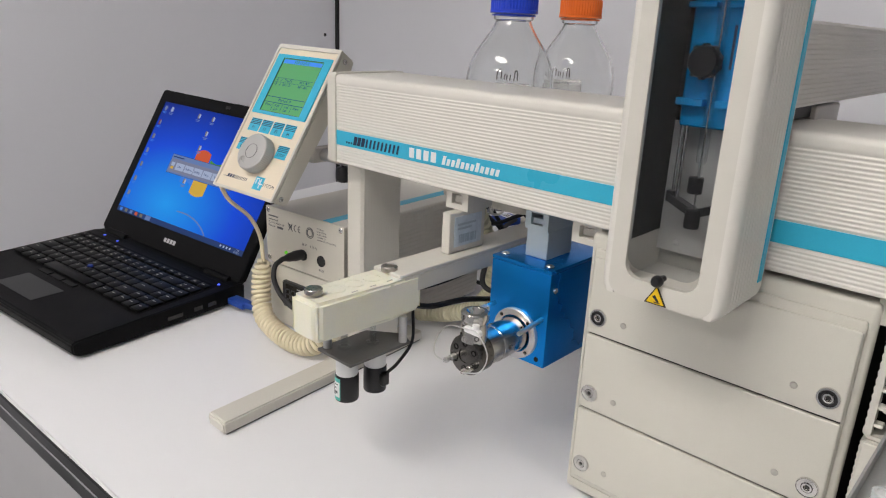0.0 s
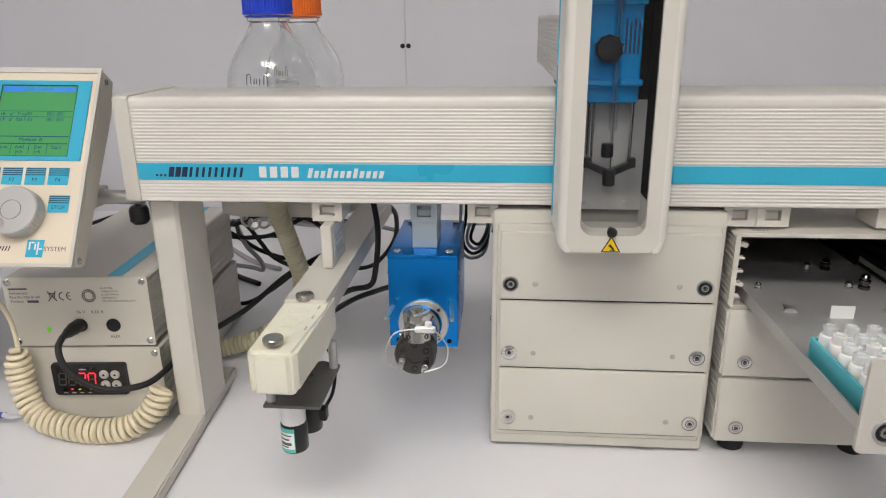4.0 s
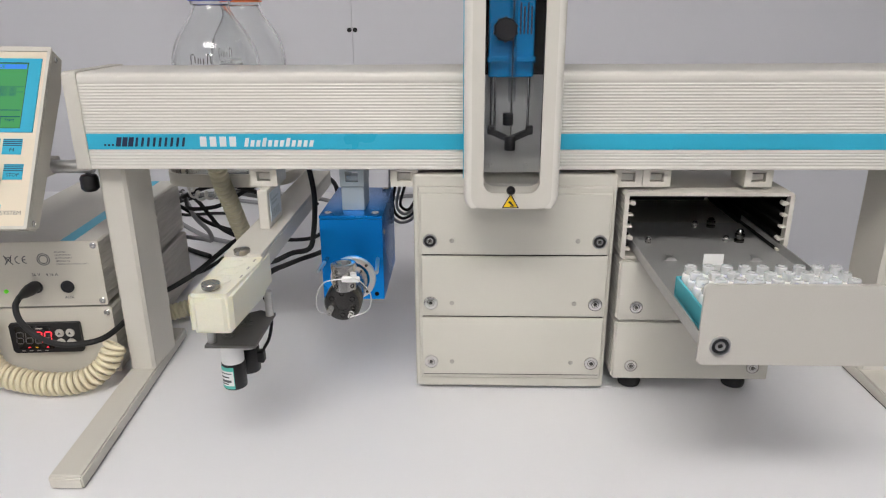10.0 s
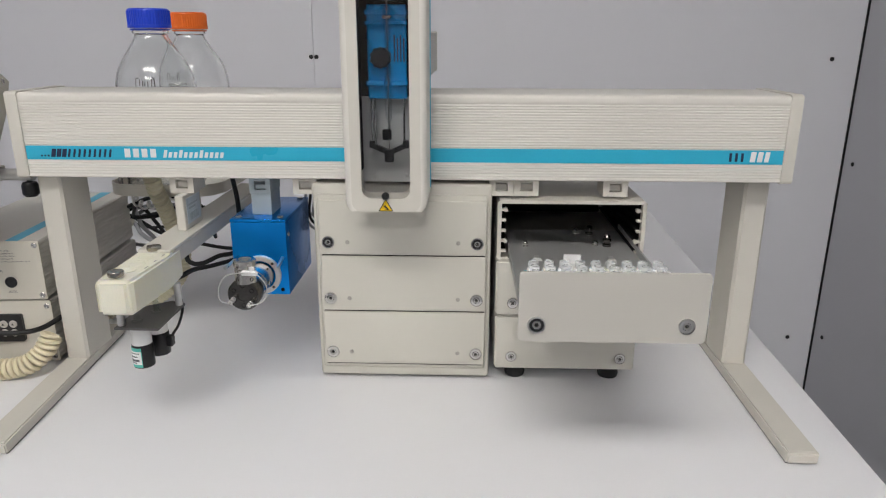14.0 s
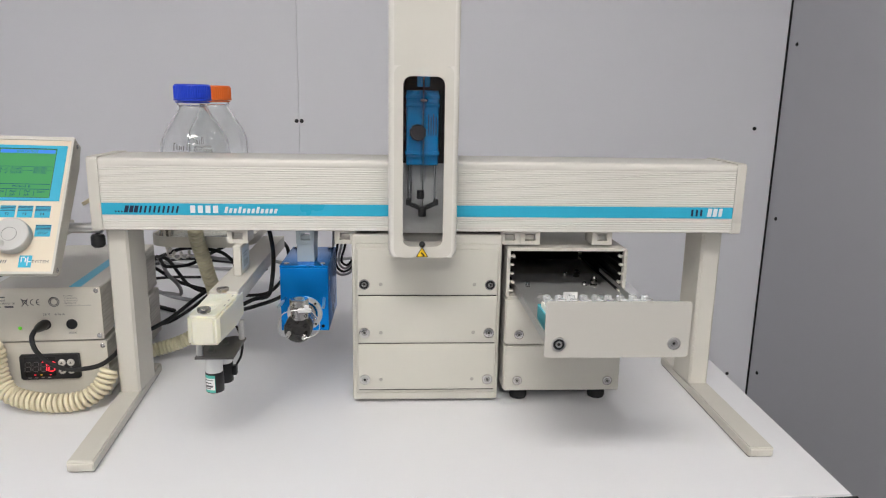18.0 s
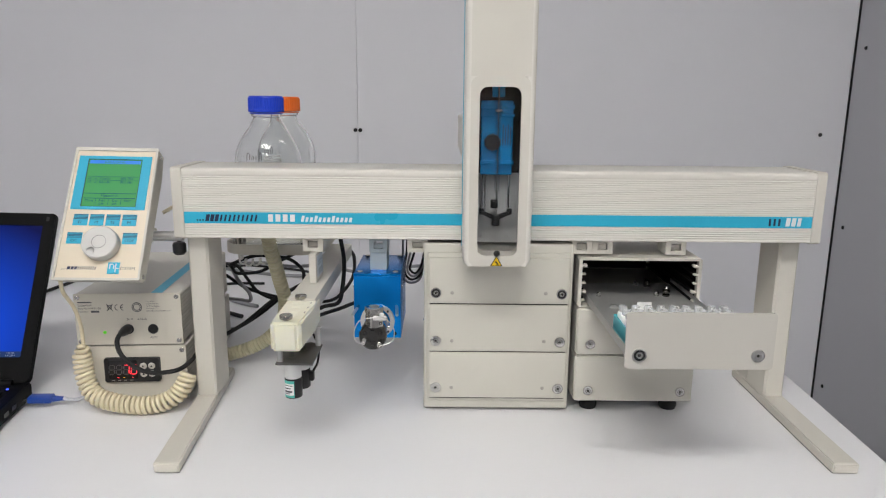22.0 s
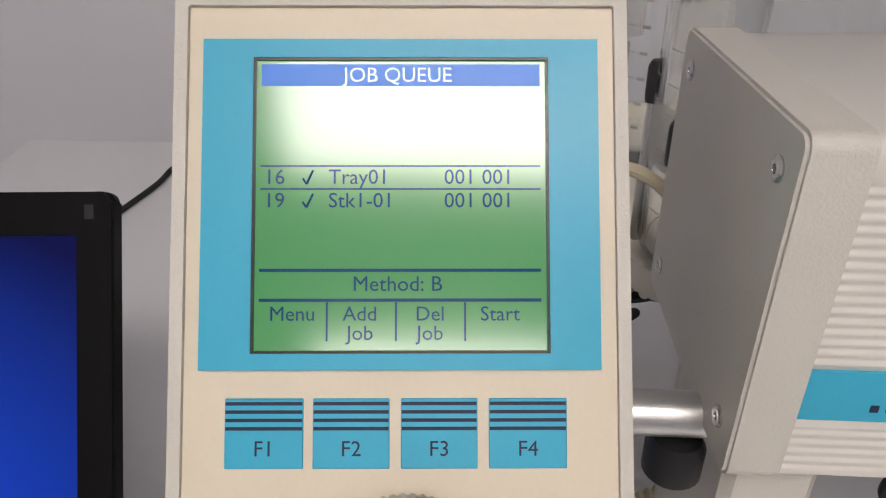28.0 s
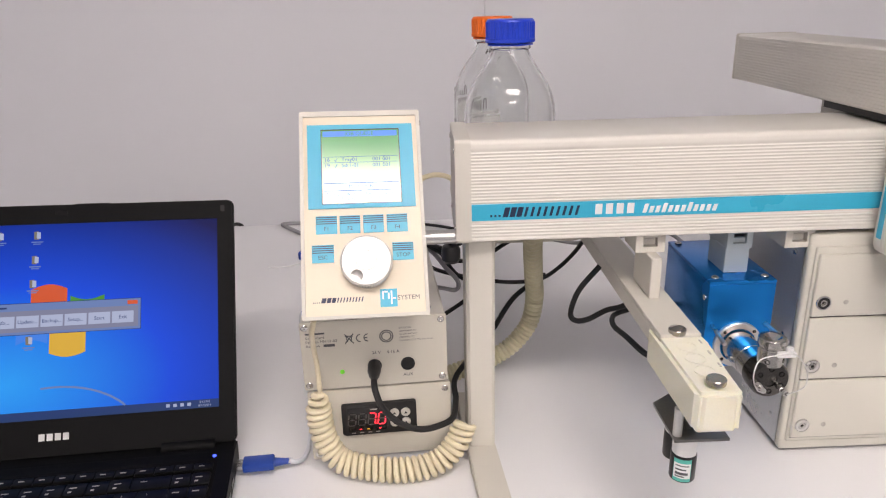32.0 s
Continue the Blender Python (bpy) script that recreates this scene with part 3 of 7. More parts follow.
def leg(x0, x1, y0, toe_y, toe_x):
    """An upright on a long foot bar, whose toe lies at toe_y and is shifted by toe_x."""
    y1 = y0 + 0.057
    side = [(x0, y0 + 0.003), (x0 + 0.003, y0), (x1 - 0.003, y0), (x1, y0 + 0.003)]
    n = 14
    p = (y1 - y0 - 0.006) / n
    for k in range(n):
        y = y0 + 0.003 + k * p
        side += [(x1, y + p * 0.55), (x1 - 0.0006, y + p * 0.7), (x1 - 0.0006, y + p * 0.95)]
    side += [(x1, y1 - 0.002), (x1 - 0.002, y1), (x0 + 0.002, y1), (x0, y1 - 0.002)]
    for k in reversed(range(n)):
        y = y0 + 0.003 + k * p
        side += [(x0 + 0.0006, y + p * 0.95), (x0 + 0.0006, y + p * 0.7), (x0, y + p * 0.55)]
    bm = nb()
    add_prism(bm, side, "z", 0.0136, BZ0)
    part("leg", bm, CREAM, robot, "cream ribbed upright leg", angle=20)
    bm = nb()
    skew = Matrix.Identity(4)
    skew[0][1] = toe_x / (toe_y - y0)
    skew[0][3] = -y0 * skew[0][1]
    y0, y1 = toe_y, y0 + 0.106
    add_prism(bm, [(y0 + 0.001, 0.002), (y1, 0.002), (y1, 0.009), (y1 - 0.003, 0.0135), (y0 + 0.002, 0.0135), (y0, 0.0115)], "x", x0 - 0.001, x1 + 0.001)
    bmesh.ops.bevel(bm, geom=[e for e in bm.edges if max(v.co.z for v in e.verts) > 0.0085], offset=0.0015, segments=2, affect="EDGES")
    foot = part("foot", bm, CREAM, robot, "long cream foot bar on the bench", skew)
    bm = nb()
    add_box(bm, x0, x1, y0 + 0.004, y1 - 0.004, 0, 0.0021)
    part("foot_pad", bm, BLACK_M, foot, "", skew)


leg(-0.5360, -0.5095, 0.503, 0.322, 0.0145)
leg(0.2390, 0.2660, 0.516, 0.333, -0.002)


def clamp(x, w=0.026):
    """A square hanger under the beam with a recessed mouth."""
    bm = nb()
    y0, y1, z0, z1 = 0.4955, 0.530, 0.2165, BZ0
    add_frame(bm, [(x - w / 2, z0), (x + w / 2, z0), (x + w / 2, z1), (x - w / 2, z1)], [(x - w / 4, z0 + 0.005), (x + w / 4, z0 + 0.005), (x + w / 4, z1 - 0.004), (x - w / 4, z1 - 0.004)], "y", y0, y0 + 0.008)
    add_box(bm, x - w / 2, x + w / 2, y0 + 0.0081, y1, z0, z1)
    c = part("clamp", bm, CREAM, robot, "cream hanger clamp under the beam")
    bm = nb()
    add_box(bm, x - w / 4 + 0.001, x + w / 4 - 0.001, y0 + 0.004, y0 + 0.0079, z0 + 0.006, z1 - 0.006)
    part("clamp_lever", bm, GREIGE2, c)


for x in (-0.3715, -0.2370, -0.0255, 0.0010, 0.0955):
    clamp(x)

# ---------------------------------------------------------------- the sampling arm
AX, AY0, AY1, AZ0, AZ1 = -0.1405, 0.420, 0.4805, 0.2165, 0.650
HW = 0.040
ch = 0.0065
lo = 0.011
# front plate with a rounded window
WX0, WX1, WZ0, WZ1 = AX - 0.0235, AX + 0.0235, 0.2295, 0.4235
hole = rounded(WX0, WX1, WZ0, WZ1, 0.0095)
FX = HW - ch
front_outline = rounded(AX - FX, AX + FX, AZ0, 0.4350, 0.0095)
b = nb()
add_frame(b, front_outline, hole, "y", AY0, AY0 + 0.004)
add_prism(b, [(AX - FX, 0.4349), (AX + FX, 0.4349), (AX + FX, AZ1), (AX - FX, AZ1)], "y", AY0, AY0 + 0.004)
housing = part("arm_housing", b, CREAM, robot, "tall cream arm housing with a rounded window", angle=25)
# rounded side walls, drawn in towards the foot
for s in (-1, 1):
    b = nb()
    x_in, x_out = AX + s * FX, AX + s * HW
    side = [(x_in - s * 0.004, AY0 + 0.0005), (x_in, AY0)] + [(x_in + s * ch * math.sin(q), AY0 + ch - ch * math.cos(q)) for q in np.linspace(0.2, 1.5, 7)]
    n = 9
    p = (AY1 - AY0 - ch - 0.012) / n
    for k in range(n):
        y = AY0 + ch + 0.001 + k * p
        side += [(x_out, y + 0.1 * p), (x_out, y + 0.6 * p), (x_out - s * 0.0005, y + 0.72 * p), (x_out - s * 0.0005, y + 0.95 * p)]
    side += [(x_out, AY1 - 0.01), (x_out, AY1), (x_in - s * 0.004, AY1)]
    add_prism(b, side if s > 0 else side[::-1], "z", AZ0 + lo, AZ1)
    rings = []
    for q in np.linspace(0, 1.55, 8):
        f = math.cos(q)
        rings.append([b.verts.new((x_in + (x - x_in) * f if (x - x_in) * s > 0 else x, y, AZ0 + lo - lo * math.sin(q))) for x, y in side])
    for low, high in zip(rings[1:], rings):
        for k in range(len(side)):
            b.faces.new((low[k], low[(k + 1) % len(side)], high[(k + 1) % len(side)], high[k]))
    bmesh.ops.recalc_face_normals(b, faces=b.faces[:])
    part("side_wall", b, CREAM_B, housing, "cream ribbed side wall of the arm", angle=20)
b = nb()
add_box(b, AX - FX, AX + FX, AY0 + 0.0041, AY1, AZ0, WZ0 - 0.006)
part("arm_floor", b, CREAM_B, housing)
b = nb()
add_box(b, AX - FX, AX + FX, AY0 + 0.0041, AY1, AZ1 - 0.004, AZ1)
add_box(b, AX - FX, AX + FX, AY0 + 0.0041, AY0 + 0.008, WZ1 + 0.003, AZ1 - 0.0041)
part("arm_top", b, CREAM_B, housing)
b = nb()
add_box(b, AX - FX + 0.0042, AX + FX - 0.0042, AY1 - 0.006, AY1 - 0.002, 0.322, AZ1 - 0.005)
part("lining", b, BLACK_IN, housing, "black lining behind the window")
for s in (-1, 1):
    b = nb()
    x = AX + s * (FX - 0.0046)
    add_box(b, x - 0.0003, x + 0.0003, AY0 + 0.0085, AY1 - 0.0068, WZ0 + 0.02, AZ1 - 0.005)
    part("black_side", b, BLACK_IN, housing)
b = nb()
add_box(b, AX - FX + 0.0042, AX + FX - 0.0042, AY1 - 0.0065, AY1 - 0.0025, WZ0 + 0.0060, 0.3218)
for sx in (-0.016, 0.016):
    add_lathe(b, [(0.0022, 0), (0.0022, 0.0008), (0.0012, 0.0014), (0, 0.0014)], (AX + sx, AY1 - 0.0065, 0.2420), (0, -1, 0), 12)
part("back_plate", b, BACKP, housing, "bare metal back plate")
for s in (-1, 1):
    b = nb()
    x = AX + s * HW
    add_box(b, min(x - s * 0.0002, x + s * 0.0007), max(x - s * 0.0002, x + s * 0.0007), AY1 - 0.0095, AY1 - 0.0035, AZ0 + 0.014, AZ1 - 0.002)
    part("stripe", b, TEAL, housing, "upright turquoise stripe")
b = nb()
add_prism(b, rounded(WX0 + 0.0002, WX1 - 0.0002, WZ0 + 0.006, WZ1 - 0.0002, 0.0092), "y", AY0 + 0.0012, AY0 + 0.0026)
pane = part("window_pane", b, PANE, housing, "clear acrylic window")
pane.visible_shadow = False
# syringe carrier behind the window
carrier_y = 0.4585
b = nb()
add_box(b, AX - 0.0195, AX + 0.0185, carrier_y, carrier_y + 0.008, 0.321, 0.4085, 0.001, 1)
for z0, z1 in ((0.399, 0.4035), (0.390, 0.3932), (0.334, 0.3385)):
    add_box(b, AX - 0.0205, AX - 0.0035, carrier_y - 0.007, carrier_y, z0, z1, 0.0005, 1)
    add_box(b, AX + 0.0035, AX + 0.0195, carrier_y - 0.007, carrier_y, z0, z1, 0.0005, 1)
part("syringe_carrier", b, BLUE_D, housing, "blue anodised syringe carrier")
b = nb()
for k in range(4):
    add_box(b, AX + 0.006 + 0.003 * k, AX + 0.0075 + 0.003 * k, carrier_y - 0.0004, carrier_y, 0.356, 0.381 - 0.003 * (k % 2))
part("carrier_print", b, NAVY_INK, housing)
b = nb()
add_lathe(b, [(0.0014, -0.06), (0.0014, -0.045), (0.0033, -0.043), (0.0033, 0.058), (0.0046, 0.0585), (0.0046, 0.062), (0.0015, 0.0625), (0.0015, 0.075)], (AX + 0.0005, carrier_y - 0.005, 0.345), (0, 0, 1), 18)
syr = part("syringe", b, SYRGLASS, housing, "slim glass syringe")
b = nb()
add_cyl(b, (AX + 0.0005, carrier_y - 0.005, 0.402), (AX + 0.0005, carrier_y - 0.005, 0.4235), 0.0009, 10)
add_cyl(b, (AX + 0.0005, carrier_y - 0.005, 0.272), (AX + 0.0005, carrier_y - 0.005, 0.401), 0.0005, 8)
add_box(b, AX - 0.004, AX + 0.005, carrier_y - 0.009, carrier_y - 0.001, 0.3955, 0.3985, 0.0008, 1)
part("plunger_rod", b, STEEL, housing)
b = nb()
add_box(b, AX - 0.007, AX + 0.008, carrier_y - 0.002, carrier_y + 0.006, 0.4125, 0.432, 0.001, 1)
part("plunger_holder", b, BLUE_D, housing)
b = nb()
add_lathe(b, [(0, -0.006), (0.0085, -0.006), (0.0095, -0.004), (0.0095, 0.001), (0.006, 0.002), (0.006, 0.006)], (AX - 0.0060, carrier_y - 0.005, 0.3600), (0, 1, 0), 22)
for k in range(10):
    a = 2 * math.pi * k / 10
    add_box(b, -0.001, 0.001, -0.0055, 0.0005, 0.0088, 0.0103, m=Matrix.Translation((AX - 0.0060, carrier_y - 0.005, 0.3600)) @ Matrix.Rotation(a, 4, "Y"))
part("clamp_knob", b, BLACK, housing, "black knurled clamp knob")
for sx in (-0.0165, -0.0135, 0.0150):
    b = nb()
    add_cyl(b, (AX + sx, carrier_y, 0.2765), (AX + sx, carrier_y, 0.3215), 0.0011, 10)
    part("guide_rod", b, STEEL, housing)
b = nb()
for s in (-1, 1):
    add_prism(b, [(AX, 0.2655), (AX + s * 0.0175, 0.2735), (AX + s * 0.0175, 0.2785), (AX, 0.2710)][:: s], "y", carrier_y - 0.0045, carrier_y + 0.003)
    add_box(b, AX + s * 0.0165 - 0.003, AX + s * 0.0165 + 0.003, carrier_y - 0.004, carrier_y + 0.003, 0.273, 0.2805, 0.0006, 1)
add_cyl(b, (AX, carrier_y - 0.004, 0.2595), (AX, carrier_y - 0.004, 0.2720), 0.0048, 18, bev=0.0008)
add_cyl(b, (AX - 0.002, carrier_y - 0.002, 0.2810), (AX - 0.002, carrier_y - 0.002, 0.2915), 0.0046, 16, bev=0.0008)
part("needle_guide", b, BLACK, housing, "black forked needle guide")
b = nb()
add_lathe(b, [(0, 0.009), (0.0025, 0.0082), (0.0038, 0.0055), (0.0036, 0.003), (0.002, 0.001), (0.002, -0.004)], (AX - 0.0005, AY0 + 0.003, 0.2325), (0, -1, 0), 18)
part("catch_knob", b, BLACK, housing, "small black ball knob")
tri_z, tri_x = 0.2172, AX - 0.0005
b = nb()
add_prism(b, [(tri_x - 0.0072, tri_z), (tri_x + 0.0072, tri_z), (tri_x, tri_z + 0.0125)], "y", AY0 - 0.0005, AY0 - 0.0001)
warn = part("warning_label", b, BLACK, housing, "yellow and black hand-hazard warning triangle")
b = nb()
add_prism(b, [(tri_x - 0.0058, tri_z + 0.0008), (tri_x + 0.0058, tri_z + 0.0008), (tri_x, tri_z + 0.0109)], "y", AY0 - 0.0009, AY0 - 0.0006)
part("warning_label", b, YELLOW, housing)
b = nb()
add_prism(b, [(tri_x - 0.0022, tri_z + 0.0052), (tri_x + 0.0016, tri_z + 0.0018), (tri_x + 0.0026, tri_z + 0.0026), (tri_x - 0.0004, tri_z + 0.0062)], "y", AY0 - 0.0012, AY0 - 0.0010)
add_box(b, tri_x - 0.0006, tri_x + 0.0032, AY0 - 0.0012, AY0 - 0.0010, tri_z + 0.0014, tri_z + 0.0020)
part("warning_label", b, BLACK, housing)
# the cross beam that carries the arm
YX0, YX1, YZ0, YZ1 = AX - 0.0395, AX + 0.0330, 0.3325, 0.3860
prof = [(YX0 + 0.002, YZ0)]
n, p = 16, (YZ1 - YZ0 - 0.006) / 16
for s, x in ((1, YX1), (-1, YX0)):
    rows = range(n) if s > 0 else reversed(range(n))
    for k in rows:
        z = YZ0 + 0.002 + k * p
        q = [(x, z), (x, z + p * 0.55), (x - s * 0.0006, z + p * 0.68), (x - s * 0.0006, z + p * 0.95)]
        prof += q if s > 0 else q[::-1]
    if s > 0:
        prof += [(x, YZ1 - 0.002), (x - 0.003, YZ1), (YX0 + 0.003, YZ1), (YX0, YZ1 - 0.002)]
b = nb()
add_prism(b, prof, "y", AY1 + 0.0005, 0.797)
ybeam = part("cross_beam", b, CREAM_B, robot, "cream ribbed cross beam of the arm", angle=20)
b = nb()
add_box(b, YX0 - 0.0006, YX1 + 0.0006, 0.7972, 0.803, YZ0 - 0.0006, YZ1 + 0.0006, 0.002, 2)
part("end_cap", b, CREAM, ybeam)
b = nb()
add_box(b, YX0 + 0.006, YX1 - 0.006, 0.491, 0.60, 0.3252, YZ0)
part("carriage", b, BLACK, robot, "dark sliding carriage between the beams")
b = nb()
add_box(b, YX0 + 0.012, YX1 - 0.002, 0.56, 0.615, 0.300, YZ0 - 0.0002, 0.001, 1)
part("carriage_bracket", b, GREIGE2, robot)

# ---------------------------------------------------------------- closed drawer stack
def lock(parent, x, y, z, dark, r=0.0070):
    """A round quarter-turn lock: chrome ring, disc, inner ring and hexagon socket, with narrow grooves between."""
    rim = 0.79 if dark else 0.93
    bm = nb()
    add_lathe(bm, [(r, -0.001), (r, 0.0009), (r * 0.97, 0.0014), (r * (rim + 0.02), 0.0014), (r * rim, 0.0005)], (x, y, z), (0, -1, 0), 32)
    part("lock", bm, DISCM, parent, "round chrome drawer lock")
    bm = nb()
    add_lathe(bm, [(r * rim, 0.0003), (r * (rim - 0.04), 0.0004), (r * (rim - 0.05), 0.0011), (r * 0.53, 0.0013), (r * 0.51, 0.0005)], (x, y, z), (0, -1, 0), 32)
    part("lock_disc", bm, BLACK if dark else DISCM, parent)
    bm = nb()
    add_lathe(bm, [(r * 0.93, 0.0002), (r * 0.48, 0.0003), (r * 0.46, 0.0002)], (x, y, z), (0, -1, 0), 24)
    part("lock_groove", bm, STEEL_D, parent)
    bm = nb()
    add_lathe(bm, [(r * 0.47, 0.0004), (r * 0.45, 0.0015), (r * 0.30, 0.0016), (r * 0.25, 0.0007)], (x, y, z), (0, -1, 0), 24)
    part("lock_core", bm, DISCM, parent)
    bm = nb()
    add_lathe(bm, [(r * 0.25, 0.0005), (r * 0.16, 0.0008), (0, 0.0008)], (x, y, z), (0, -1, 0), 6)
    part("lock_socket", bm, STEEL_D, parent)


def dimple(parent, x, y, z):
    bm = nb()
    add_lathe(bm, [(0.0024, -0.0003), (0.0024, 0.0003), (0.0018, 0.0006), (0, 0.0006)], (x, y, z), (0, -1, 0), 16)
    part("pin_plug", bm, PALE_INK, parent, "small grey pin plug")


S1X0, S1X1, S1Y, S1B = -0.2285, -0.0355, 0.4905, 0.70
stack = thing("drawer_stack", (-0.132, 0.6, 0), "beige three-drawer cooled stack, all drawers shut", "drawer stack")
b = nb()
add_box(b, S1X0 + 0.0015, S1X1 - 0.0015, S1Y + 0.010, S1B, 0.004, 0.2290, 0.002, 2)
body = part("body", b, GREIGE2, stack, "pale grey cabinet body")
b = nb()
add_box(b, S1X0 + 0.0008, S1X0 + 0.0014, S1Y + 0.0104, S1B, 0.006, 0.2260)
part("side_sheet", b, GALV, stack, "bare galvanised side sheet")
# added black sheet: darkens the gap between the two stacks
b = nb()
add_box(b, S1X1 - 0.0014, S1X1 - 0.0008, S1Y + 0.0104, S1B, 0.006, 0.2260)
part("gap_shade", b, BLACK_IN, stack, "added black sheet for the shade between the stacks")
b = nb()
add_box(b, S1X0, S1X1, S1Y, S1Y + 0.0098, 0.004, 0.2300, 0.0035, 3)
part("front_frame", b, GREIGE, stack, "beige moulded front frame")
b = nb()
add_box(b, S1X0 + 0.0045, S1X1 - 0.0045, S1Y - 0.0024, S1Y + 0.0005, 0.0155, 0.2185, 0.0022, 3)
part("front_panel", b, GREIGE, stack)
for x, y in ((-0.21, 0.53), (-0.055, 0.53), (-0.21, 0.68), (-0.055, 0.68)):
    b = nb()
    add_cyl(b, (x, y, 0), (x, y, 0.0041), 0.009, 18)
    part("rubber_foot", b, BLACK_M, stack)
for k, (z0, z1) in enumerate(((0.1515, 0.2125), (0.0865, 0.1500), (0.0215, 0.0850))):
    b = nb()
    add_box(b, S1X0 + 0.0068, S1X1 - 0.0052, S1Y - 0.0058, S1Y - 0.0022, z0, z1, 0.0016, 3)
    dr = part("drawer", b, GREIGE, stack, "shut beige drawer front")
    zc = (0.166, 0.101, 0.036)[k]
    lock(dr, -0.2125, S1Y - 0.0058, zc, k == 0)
    lock(dr, -0.0505, S1Y - 0.0058, zc - 0.0005, k == 0)
    dimple(dr, -0.1915, S1Y - 0.0058, zc)
    dimple(dr, -0.0710, S1Y - 0.0058, zc)
    b = nb()
    add_box(b, S1X0 + 0.0080, S1X1 - 0.0064, S1Y - 0.0028, S1Y - 0.0020, z0 - 0.0016, z0 + 0.0002)
    part("gap", b, BLACK_IN, dr)
b = nb()
add_lathe(b, [(0.0011, 0), (0.0011, 0.0003), (0, 0.0003)], (-0.137, S1Y - 0.0058, 0.207), (0, -1, 0), 8)
part("chip_mark", b, GREY_INK, stack)
b = nb()
add_prism(b, [(0.520, 0.055), (0.533, 0.050), (0.541, 0.105), (0.529, 0.112)], "x", S1X0 + 0.0003, S1X0 + 0.0007)
part("tape", b, BLUETAPE, stack, "strip of blue tape on the metal side")
for y, z in ((0.515, 0.205), (0.515, 0.12), (0.515, 0.03), (0.68, 0.205), (0.68, 0.03)):
    b = nb()
    add_lathe(b, [(0.003, 0), (0.003, 0.001), (0.002, 0.002), (0, 0.002)], (S1X0 + 0.0008, y, z), (-1, 0, 0), 12)
    part("screw", b, STEEL, stack)

# ---------------------------------------------------------------- open drawer stack
S2X0, S2X1, S2Y, S2B = -0.0295, 0.1285, 0.4870, 0.70
tower = thing("drawer_stack", (0.05, 0.6, 0), "beige three-drawer stack with its top drawer pulled open", "drawer stack")


def ribbed_case(z0, z1, name, label):
    """An extruded case: open at the front, with ribbed flanks and slotted inner walls."""
    bm = nb()
    t = 0.0045
    out = []
    n = 11
    p = (z1 - z0 - 0.008) / n
    out += [(S2X0 + 0.003, z0), (S2X1 - 0.003, z0), (S2X1, z0 + 0.003)]
    for k in range(n):
        z = z0 + 0.004 + k * p
        out += [(S2X1, z + 0.5 * p), (S2X1 - 0.0006, z + 0.62 * p), (S2X1 - 0.0006, z + 0.92 * p)]
    out += [(S2X1, z1 - 0.003), (S2X1 - 0.003, z1), (S2X0 + 0.003, z1), (S2X0, z1 - 0.003)]
    for k in reversed(range(n)):
        z = z0 + 0.004 + k * p
        out += [(S2X0 + 0.0006, z + 0.92 * p), (S2X0 + 0.0006, z + 0.62 * p), (S2X0, z + 0.5 * p)]
    out += [(S2X0, z0 + 0.003)]
    inner = [(min(max(x, S2X0 + t), S2X1 - t), min(max(z, z0 + 0.0022), z1 - 0.0035)) for x, z in out]
    add_frame(bm, out, inner, "y", S2Y, S2B)
    add_box(bm, S2X0 + t, S2X1 - t, S2B - 0.003, S2B, z0 + 0.002, z1 - 0.003)
    case = part(name, bm, CREAM, tower, label, angle=20)
    return case


case = ribbed_case(0.1475, 0.2135, "open_case", "open cream case with ribbed flanks")
# slotted guide ribs inside the open case
for s, x in ((1, S2X0 + 0.0045), (-1, S2X1 - 0.0045)):
    for k in range(5):
        z = 0.1555 + k * 0.0115
        xa, xb = min(x, x + s * 0.0050), max(x, x + s * 0.0050)
        # cream rib coloured black past its front end, for the shade inside
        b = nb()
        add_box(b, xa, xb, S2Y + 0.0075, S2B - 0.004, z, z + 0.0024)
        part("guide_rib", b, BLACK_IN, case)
        b = nb()
        add_box(b, xa, xb, S2Y + 0.0008, S2Y + 0.0074, z, z + 0.0024, 0.0005, 1)
        if k in (1, 4):
            add_cyl(b, (x + s * 0.0045, S2Y + 0.0008, z + 0.0012), (x + s * 0.0045, S2Y + 0.0074, z + 0.0012), 0.0021, 10)
        part("guide_rib", b, CREAM, case)
# black sheets at rear, sides and top: the case's inner shade as colour
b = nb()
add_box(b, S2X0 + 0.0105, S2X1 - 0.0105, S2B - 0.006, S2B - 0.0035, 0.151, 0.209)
part("rear_shade", b, BLACK_IN, case)
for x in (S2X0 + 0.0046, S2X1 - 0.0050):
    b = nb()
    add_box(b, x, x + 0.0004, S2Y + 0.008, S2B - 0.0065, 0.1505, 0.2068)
    part("black_side", b, BLACK_IN, case)
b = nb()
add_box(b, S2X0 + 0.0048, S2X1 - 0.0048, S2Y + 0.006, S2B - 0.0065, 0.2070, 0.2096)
part("ceiling_shade", b, BLACK_IN, case)
b = nb()
add_text(b, "Stack 1", 0.0048, Matrix.Translation((-0.0080, S2Y + 0.0075, 0.2136)), 0.00005)
part("lettering", b, GREY_INK, case)
for (z0, z1), zc in (((0.0835, 0.1455), 0.0985), ((0.0185, 0.0815), 0.034)):
    c = ribbed_case(z0, z1 + 0.0012, "case", "cream case with ribbed flanks")
    b = nb()
    add_box(b, S2X0 + 0.0015, S2X1 - 0.0012, S2Y - 0.0036, S2Y - 0.0002, z0 + 0.0008, z1 + 0.0002, 0.0014, 3)
    dr = part("drawer", b, GREIGE, tower, "shut beige drawer front")
    lock(dr, -0.0105, S2Y - 0.0036, zc, False, 0.0064)
    lock(dr, 0.1115, S2Y - 0.0036, zc - 0.001, False, 0.0064)
b = nb()
